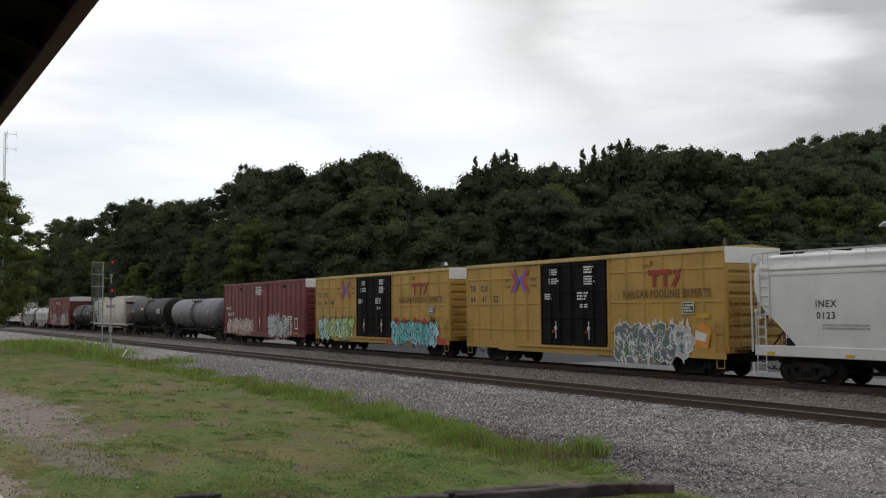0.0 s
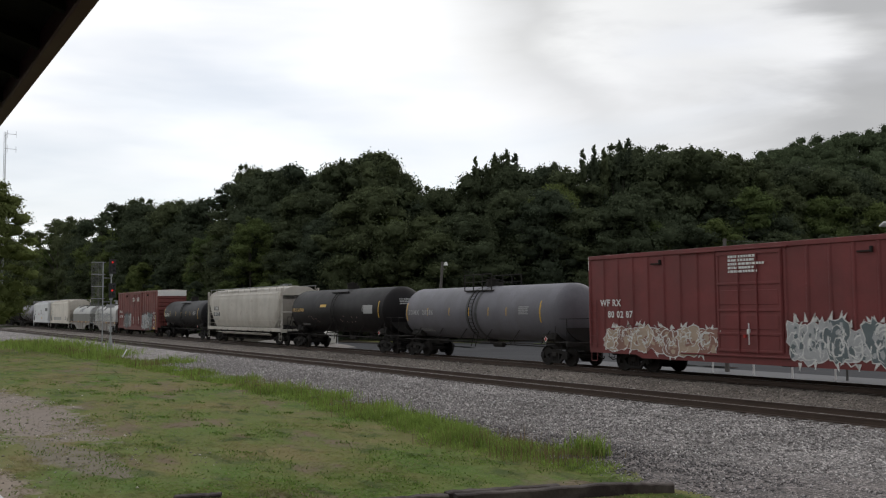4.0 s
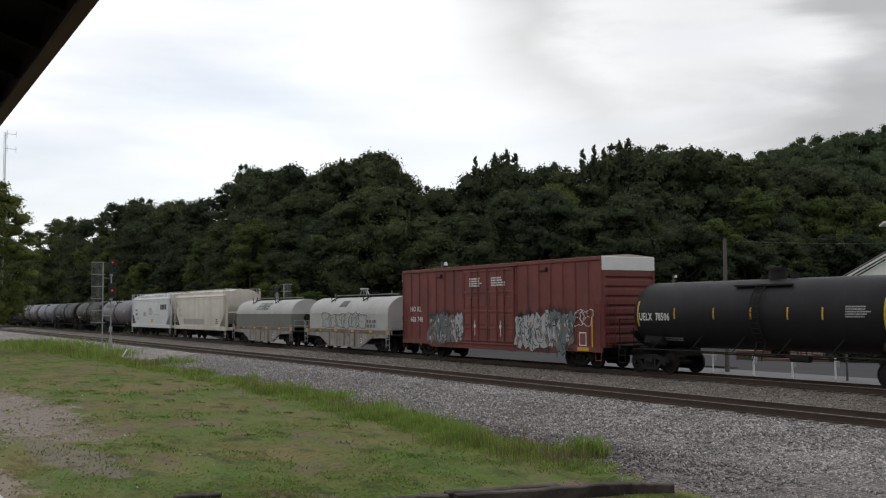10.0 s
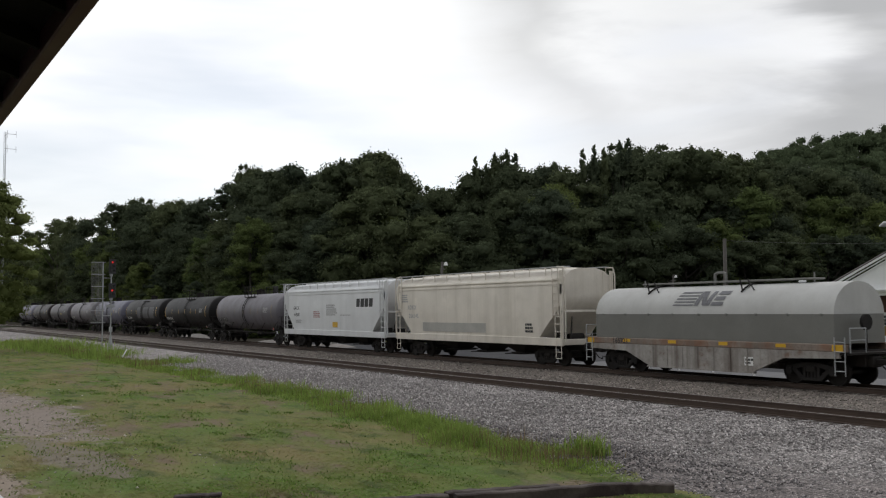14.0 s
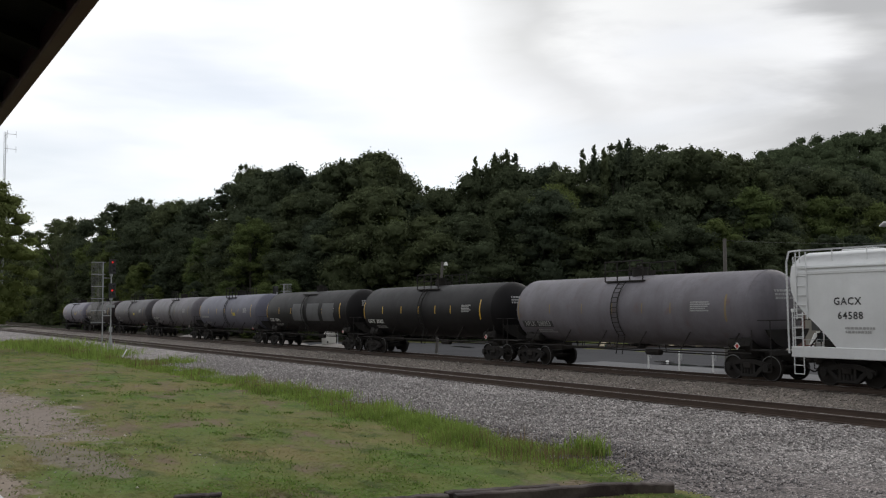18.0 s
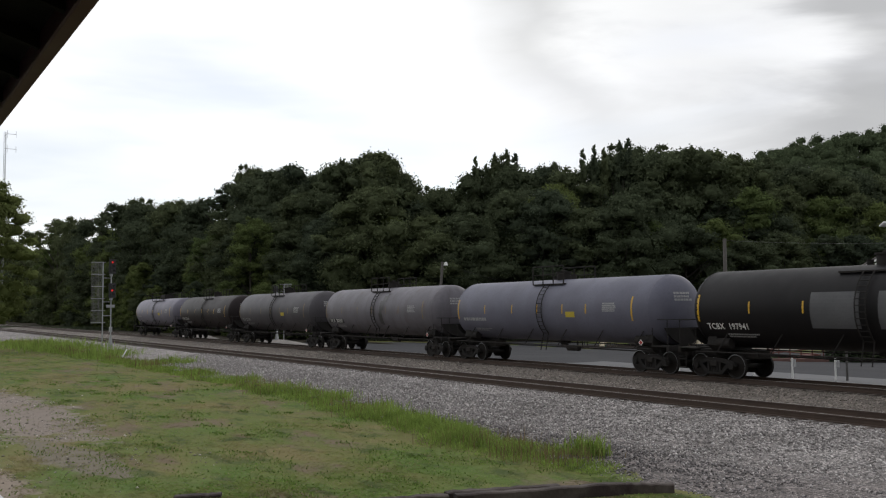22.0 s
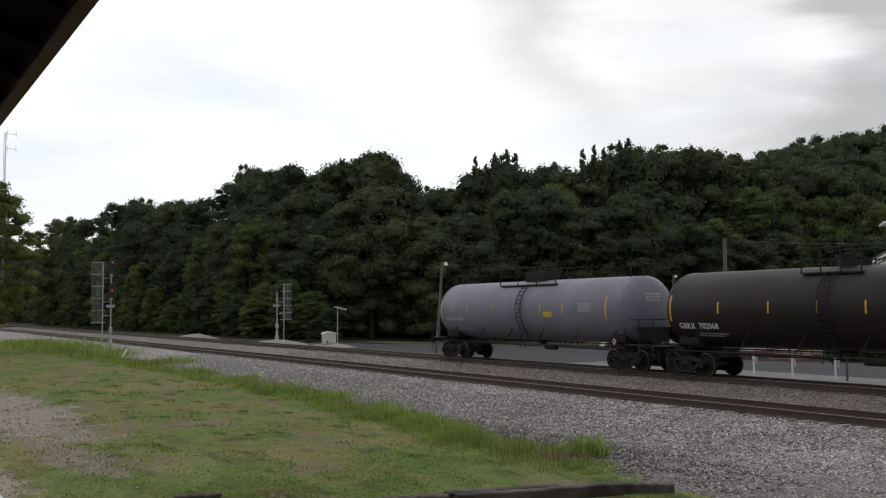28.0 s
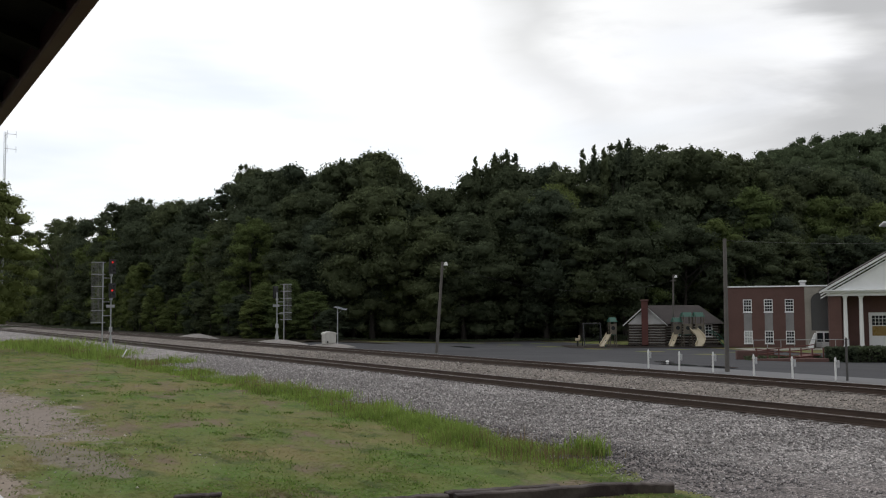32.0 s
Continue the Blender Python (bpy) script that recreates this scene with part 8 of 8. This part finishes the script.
def rolled(t):
    """How far the train has rolled at t seconds."""
    return 12.0776 * t - 0.019858 * t * (t - 16) + 0.00044926 * t * (t - 16) * (t - 32)
# ---- lawn, weeds, stones ----
def blade_mat(name, lush, mid, straw, clover, earth):
    """Grass blades that take the colour of the turf they grow in."""
    m = leaf_mat(name, mid, mid, 0.45, 0.16)
    n, l = m.node_tree.nodes, m.node_tree.links
    hs = next(q for q in n if q.bl_idname == "ShaderNodeHueSaturation")
    l.new(turf_colour(n, l, n.new("ShaderNodeTexCoord"), lush, mid, straw, clover, earth, 0.6), hs.inputs["Color"])
    return m


BLADE = blade_mat("grass_blade", (0.152, 0.245, 0.052), (0.205, 0.243, 0.072), (0.250, 0.220, 0.094), (0.070, 0.112, 0.033), (0.19, 0.14, 0.082))
BLADE_DRY = leaf_mat("dry_grass_blade", (0.26, 0.215, 0.12), (0.235, 0.205, 0.10), 0.45, 0.2)
WEED = leaf_mat("weed_blade", (0.225, 0.310, 0.076), (0.225, 0.310, 0.076), 0.5, 0.35)


def blades(name, P, h, w, lean, material, label, seed, droop=0.35, rise=1.0):
    """Bent blades, two faces each, one mesh."""
    rng = np.random.default_rng(seed)
    n = len(P)
    a = rng.uniform(0, 2 * np.pi, n)
    side = np.stack([np.cos(a), np.sin(a), np.zeros(n)], 1)
    out = np.stack([-np.sin(a), np.cos(a), np.zeros(n)], 1) * (lean * (rng.normal(size=n) if rise == 1 else np.sign(rng.normal(size=n)) * rng.uniform(0.6, 1.3, n)))[:, None]
    hh = (h * rng.uniform(0.5, 1.25, n))[:, None]
    ww = (w * rng.uniform(0.7, 1.3, n))[:, None]
    up = np.array([0, 0, rise])
    b0, b1 = P - side * ww, P + side * ww
    m = P + up * hh * 0.55 + out * hh * 0.5
    m0, m1 = m - side * ww * 0.75, m + side * ww * 0.75
    t = P + up * hh * (1 - droop * rng.random((n, 1))) + out * hh * 1.3
    V = np.stack([b0, b1, m1, m0, t, t], 1)[:, :5].reshape(-1, 3)
    i = np.arange(n) * 5
    F = np.concatenate([np.stack([i, i + 1, i + 2], 1), np.stack([i, i + 2, i + 3], 1), np.stack([i + 3, i + 2, i + 4], 1)])
    return tagged(new(name, raw_mesh(name, V, F, material)), label, "grass", kind="stuff")


def in_view(x, y, margin=1.08):
    d = x * AX_F.x + y * AX_F.y
    u = x * AX_R.x + y * AX_R.y
    return (d > 12) & (np.abs(u / np.maximum(d, 1)) < 0.4625 * margin)


def bare(x, y):
    """How bare the lawn is, 0 to 1."""
    a = np.hypot((x + 36.5) / 10, (y - 4.5) / 2.0)
    b = np.hypot((x + 21.2) / 3.3, (y - 2.0) / 1.0)
    n = 0.25 * np.sin(x * 1.7 + 2 * np.sin(y * 1.1)) * np.sin(y * 2.3 + x * 0.6)
    spots = sstep(0.35, 0.8, np.sin(x * 0.83 + 1.3 * np.sin(y * 1.9)) * np.sin(y * 2.1 + 1.1 * np.sin(x * 0.6)) + 0.25) * sstep(11, 5, y) * sstep(14, 22, -x)
    return np.clip(np.maximum(1.45 - np.minimum(a, b) + n, 0.6 * spots), 0, 1)


def lawn():
    rng = np.random.default_rng(2)
    n = 380000
    # more blades where the lawn is near
    r = 15 + 75 * rng.random(n) ** 2.0
    k = rng.uniform(-0.5, 0.5, n)
    x, y = r * (AX_F.x + k * AX_R.x), r * (AX_F.y + k * AX_R.y)
    patch = 0.5 + 0.5 * np.sin(x * 0.9 + 1.7 * np.sin(y * 0.8)) * np.sin(y * 1.3 + 0.7 * np.sin(x * 0.5))
    keep = (y > 1.6) & (y < verge(x) + 0.1) & in_view(x, y) & (0.5 + 0.5 * np.sin(x * 2.6 + 1.9 * np.sin(y * 2.2)) * np.sin(y * 4.1 + 1.5 * np.sin(x * 1.7)) + rng.normal(0, 0.12, n) > bare(x, y) * 0.9) & (rng.random(n) < 0.35 + 0.65 * patch)
    x, y, r = x[keep], y[keep], r[keep]
    P = np.stack([x, y, ground_z(x, y) - 0.01], 1)
    dry = rng.random(len(x)) < 0.16 + 0.25 * bare(x * 1.0, y - 1.0)
    size = (0.034 + 0.0007 * r)
    for mask, m, nm, lb in ((~dry, BLADE, "lawn_grass", "short mown green grass of the lawn"), (dry, BLADE_DRY, "dry_grass", "dry yellowish blades among the lawn")):
        blades(nm, P[mask], size[mask], 0.008 + 0.0004 * r[mask], 1.8, m, lb, 5, rise=0.50)


def tufts():
    """Coarse tufts and clover in clusters over the lawn and along the bare earth."""
    rng = np.random.default_rng(27)
    m = 480
    r, k = 14 + 34 * rng.random(m) ** 1.5, rng.uniform(-0.5, 0.45, m)
    cx, cy = r * (AX_F.x + k * AX_R.x), r * (AX_F.y + k * AX_R.y)
    per = 46
    spread = np.repeat(rng.uniform(0.10, 0.42, m), per)
    x, y = np.repeat(cx, per) + rng.normal(size=m * per) * spread * 1.5, np.repeat(cy, per) + rng.normal(size=m * per) * spread * 0.7
    keep = (y > 1.6) & (y < verge(x) - 0.4) & in_view(x, y) & (rng.random(m * per) > 0.8 * bare(x, y))
    x, y = x[keep], y[keep]
    P = np.stack([x, y, ground_z(x, y) - 0.01], 1)
    d = -x * 0.85 + y * 0.5
    blades("lawn_tufts", P, 0.035 + 0.0009 * d, 0.009 + 0.0003 * d, 0.45, leaf_mat("tuft_leaf", (0.15, 0.225, 0.058), (0.15, 0.225, 0.058), 0.5, 0.3), "coarse darker green tufts in the lawn", 28)


def weeds():
    rng = np.random.default_rng(9)
    # a ragged verge along the foot of the ballast, plus clumps
    n = 62000
    x = -8 - 110 * rng.random(n) ** 1.5
    tuft = 0.45 + 0.55 * np.sin(x * 0.8) * np.sin(x * 0.31 + 1) + 0.35 * np.sin(x * 2.3) + 0.25 * np.sin(x * 5.7)
    edge = verge(x)
    y = edge - 0.15 + rng.normal(0, 0.55, n) * (1 + 0.012 * -x)
    h = np.clip(0.22 + 0.24 * tuft, 0.12, 0.55) * np.exp(-((y - edge) / 0.9) ** 2) * sstep(14, 19, -x)
    keep = in_view(x, y) & (h > 0.05)
    P = np.stack([x, y, ground_z(x, y) + 0.02], 1)[keep]
    blades("verge_weeds", P, h[keep], 0.006 + 0.00012 * -x[keep], 0.6, WEED, "tall bright green weeds along the ballast edge", 6)
    # brown seed stalks among them
    m = 4500
    x = -16 - 95 * rng.random(m) ** 1.3
    y = verge(x) + rng.normal(-0.1, 0.5, m)
    keep = in_view(x, y) & (np.sin(x * 0.45) * np.sin(x * 0.17 + 2) + rng.normal(0, 0.5, m) > 0.1)
    P = np.stack([x, y, ground_z(x, y) + 0.02], 1)[keep]
    blades("dry_stalks", P, np.full(len(P), 0.42) + 0.003 * -x[keep], 0.005 + 0.0001 * -x[keep], 0.35, leaf_mat("dry_stalk", (0.20, 0.15, 0.08), (0.20, 0.15, 0.08), 0.4, 0.3), "thin brown seed stalks among the weeds", 14)
    Q, H = [], []
    for cx, cy, w, hh, m in ((-17.0, 14.3, 0.26, 0.62, 520), (-17.6, 14.0, 0.4, 0.35, 260), (-28.5, 15.2, 0.4, 0.5, 260), (-24.5, 14.4, 0.5, 0.5, 260), (-44.0, 16.4, 0.25, 0.5, 160), (-33, 15.6, 0.5, 0.55, 260), (-38, 15.8, 0.8, 0.5, 260), (-60, 17.2, 1.2, 0.7, 900), (-75, 16.6, 2.0, 0.9, 1300), (-88, 16.2, 3.0, 1.0, 1800), (-100, 15.8, 4.0, 1.1, 2000)):
        Q.append(np.stack([cx + rng.normal(0, w, m), cy + rng.normal(0, w * 0.6, m)], 1))
        H.append(np.full(m, hh) * rng.uniform(0.4, 1.1, m))
    Q, H = np.concatenate(Q), np.concatenate(H)
    P = np.stack([Q[:, 0], Q[:, 1], np.full(len(Q), -0.60)], 1)
    blades("weed_clumps", P, H, 0.011 + 0.00012 * -Q[:, 0], 0.42, WEED, "taller weed clumps beside the ballast", 8, 0.6)
    # rough growth below the woods and between lot and trees
    n = 26000
    k = rng.uniform(-0.5, 0.5, n)
    d = knots(TREE_D, k) - 3 + rng.uniform(-2, 3.5, n)
    x, y = d * (AX_F.x + k * AX_R.x), d * (AX_F.y + k * AX_R.y)
    P = np.stack([x, y, ground_z(x, y)], 1)
    blades("wood_edge_growth", P, np.where((k > -0.12) & (k < 0.16), 0.3, 0.7), np.full(n, 0.05), 0.8, LEAF_DEEP, "rough dark undergrowth along the foot of the woods", 12)


lawn()
tufts()
weeds()


def stones(name, n, ylo, yhi, xfar, material, label, seed, size=0.023):
    """Loose crushed stones lying on a ballast bed."""
    rng = np.random.default_rng(seed)
    x = -5 - xfar * rng.random(n) ** 1.7
    y = rng.uniform(ylo, yhi, n)
    keep = in_view(x, y) & (y > verge(x) - 0.3)
    x, y = x[keep], y[keep]
    prof = BED_NEAR + BED_FAR[1:]
    z = np.interp(y, [p[0] for p in prof], [p[1] for p in prof])
    m = len(x)
    s = size * rng.uniform(0.55, 1.35, (m, 1, 1)) * (1 + 0.007 * (-x))[:, None, None]
    base = np.array([[1, 0, 0], [-1, 0, 0], [0, 1, 0], [0, -1, 0], [0, 0, 0.8], [0, 0, -0.8]], float)[None] * (1 + 0.45 * rng.normal(size=(m, 6, 1)).clip(-1, 1))
    base = base + 0.35 * rng.normal(size=(m, 6, 3))
    a = rng.uniform(0, 2 * np.pi, m)
    c, q = np.cos(a)[:, None], np.sin(a)[:, None]
    V = np.stack([base[..., 0] * c - base[..., 1] * q, base[..., 0] * q + base[..., 1] * c, base[..., 2]], -1) * s
    V += np.stack([x, y, z + 0.010], 1)[:, None]
    F = np.array([(0, 2, 4), (2, 1, 4), (1, 3, 4), (3, 0, 4), (2, 0, 5), (1, 2, 5), (3, 1, 5), (0, 3, 5)])[None] + (np.arange(m) * 6)[:, None, None]
    return tagged(new(name, raw_mesh(name, V.reshape(-1, 3), F.reshape(-1, 3), material)), label, "stones", kind="stuff")


def stone_mat(name, lo, hi):
    m = bpy.data.materials.new(name)
    m.use_nodes = True
    n, l = m.node_tree.nodes, m.node_tree.links
    b = n["Principled BSDF"]
    b.inputs["Roughness"].default_value = 0.85
    g, r = n.new("ShaderNodeNewGeometry"), n.new("ShaderNodeValToRGB")
    r.color_ramp.elements[0].color, r.color_ramp.elements[1].color = (*lo, 1), (*hi, 1)
    mid = r.color_ramp.elements.new(0.7)
    mid.color = (*(0.72 * a + 0.28 * b for a, b in zip(lo, hi)), 1)
    l.new(g.outputs["Random Per Island"], r.inputs[0])
    l.new(r.outputs[0], b.inputs["Base Color"])
    return m


stones("ballast_stones", 44000, 15.3, 20.9, 60, stone_mat("loose_grey_stone", (0.17, 0.155, 0.15), (0.66, 0.625, 0.61)), "loose grey crushed stones of the near shoulder", 3)
stones("fouled_stones", 24000, 12.4, 15.6, 46, stone_mat("loose_fouled_stone", (0.075, 0.068, 0.070), (0.52, 0.48, 0.47)), "darker earthy stones at the foot of the ballast", 13)
stones("old_ballast_stones", 14000, 22.9, 28.6, 60, stone_mat("loose_brown_stone", (0.09, 0.078, 0.066), (0.50, 0.45, 0.40)), "loose brownish stones between the tracks", 4)



def lawn_pebbles():
    """Pale pebbles strewn over the bare earth."""
    rng = np.random.default_rng(15)
    x, y = rng.uniform(-48, -14, 9000), rng.uniform(1.7, 9, 9000)
    keep = in_view(x, y) & (bare(x, y) > 0.25 + 0.6 * rng.random(9000)) & (rng.random(9000) < 0.7)
    x, y = x[keep], y[keep]
    m = len(x)
    s = 0.02 * rng.uniform(0.5, 1.0, (m, 1, 1)) * (1 + 2.0 * rng.random((m, 1, 1)) ** 6)
    V = np.array([[1, 0, 0], [-1, 0, 0], [0, 1, 0], [0, -1, 0], [0, 0, 0.7], [0, 0, -0.7]], float)[None] * s * (1 + 0.3 * rng.normal(size=(m, 6, 1)).clip(-1.5, 1.5))
    V = V + np.stack([x, y, ground_z(x, y) + 0.006], 1)[:, None]
    F = np.array([(0, 2, 4), (2, 1, 4), (1, 3, 4), (3, 0, 4), (2, 0, 5), (1, 2, 5), (3, 1, 5), (0, 3, 5)])[None] + (np.arange(m) * 6)[:, None, None]
    tagged(new("lawn_pebbles", raw_mesh("lawn_pebbles", V.reshape(-1, 3), F.reshape(-1, 3), stone_mat("pale_pebble", (0.15, 0.125, 0.105), (0.75, 0.70, 0.63)))), "pale pebbles strewn over the bare earth", "pebbles", kind="stuff")


lawn_pebbles()

# ---- ties ----
TIE_MESH = Geo().box(-0.115, 0.115, -1.28, 1.28, -0.34, -0.178, 0.012).mesh("tie", 20)
TIE_MESH.materials.append(TIE)
PLATE_MESH = Geo().box(-0.09, 0.09, -0.17, 0.17, -0.178, -0.168).mesh("tie_plate", 0)
PLATE_MESH.materials.append(RAIL)


def lay_ties(track, y0, near, far, end):
    rng = random.Random(int(y0))
    x = near
    while x > far:
        part("tie", TIE_MESH, TIE, track, at=pose(x + rng.uniform(-0.03, 0.03), y0 + GAUGE / 2 + rng.uniform(-0.05, 0.05), rng.uniform(-0.006, 0.0), 0, 0, rng.uniform(-1.2, 1.2)))
        x -= 0.53
    g = Geo()
    while x > end:
        g.box(x - 0.115, x + 0.115, y0 + GAUGE / 2 - 1.28, y0 + GAUGE / 2 + 1.28, -0.34, -0.18)
        x -= 0.53
    tagged(part("far_ties", g, TIE, track, smooth=0), kind="stuff")


lay_ties(TRACK_NEAR, YN, -6.0, -120.0, -420.0)
lay_ties(TRACK_FAR, YF, -9.0, -120.0, -420.0)


def motions():
    """The train rolls along the far track; every wheelset turns with it."""
    for car, q in CARS:
        walk(car, [(t, pose(q + rolled(t), YC, 0)) for t in range(33)])
    ticks = [frame(0.0)]
    for f in range(2, scene.frame_end + 1):
        if rolled((f - 1) / FPS) - rolled((ticks[-1] - 1) / FPS) > 0.60 or f == scene.frame_end:
            ticks.append(f - 1 if f < scene.frame_end else f)
    ticks = sorted(set(ticks))
    turns = [((f - 1) / FPS, math.degrees(rolled((f - 1) / FPS) / 0.457)) for f in ticks]
    for w, x, _ in SPIN:
        walk(w, [(t, pose(x, 0, 0.457, 0, a, 0)) for t, a in turns])


motions()
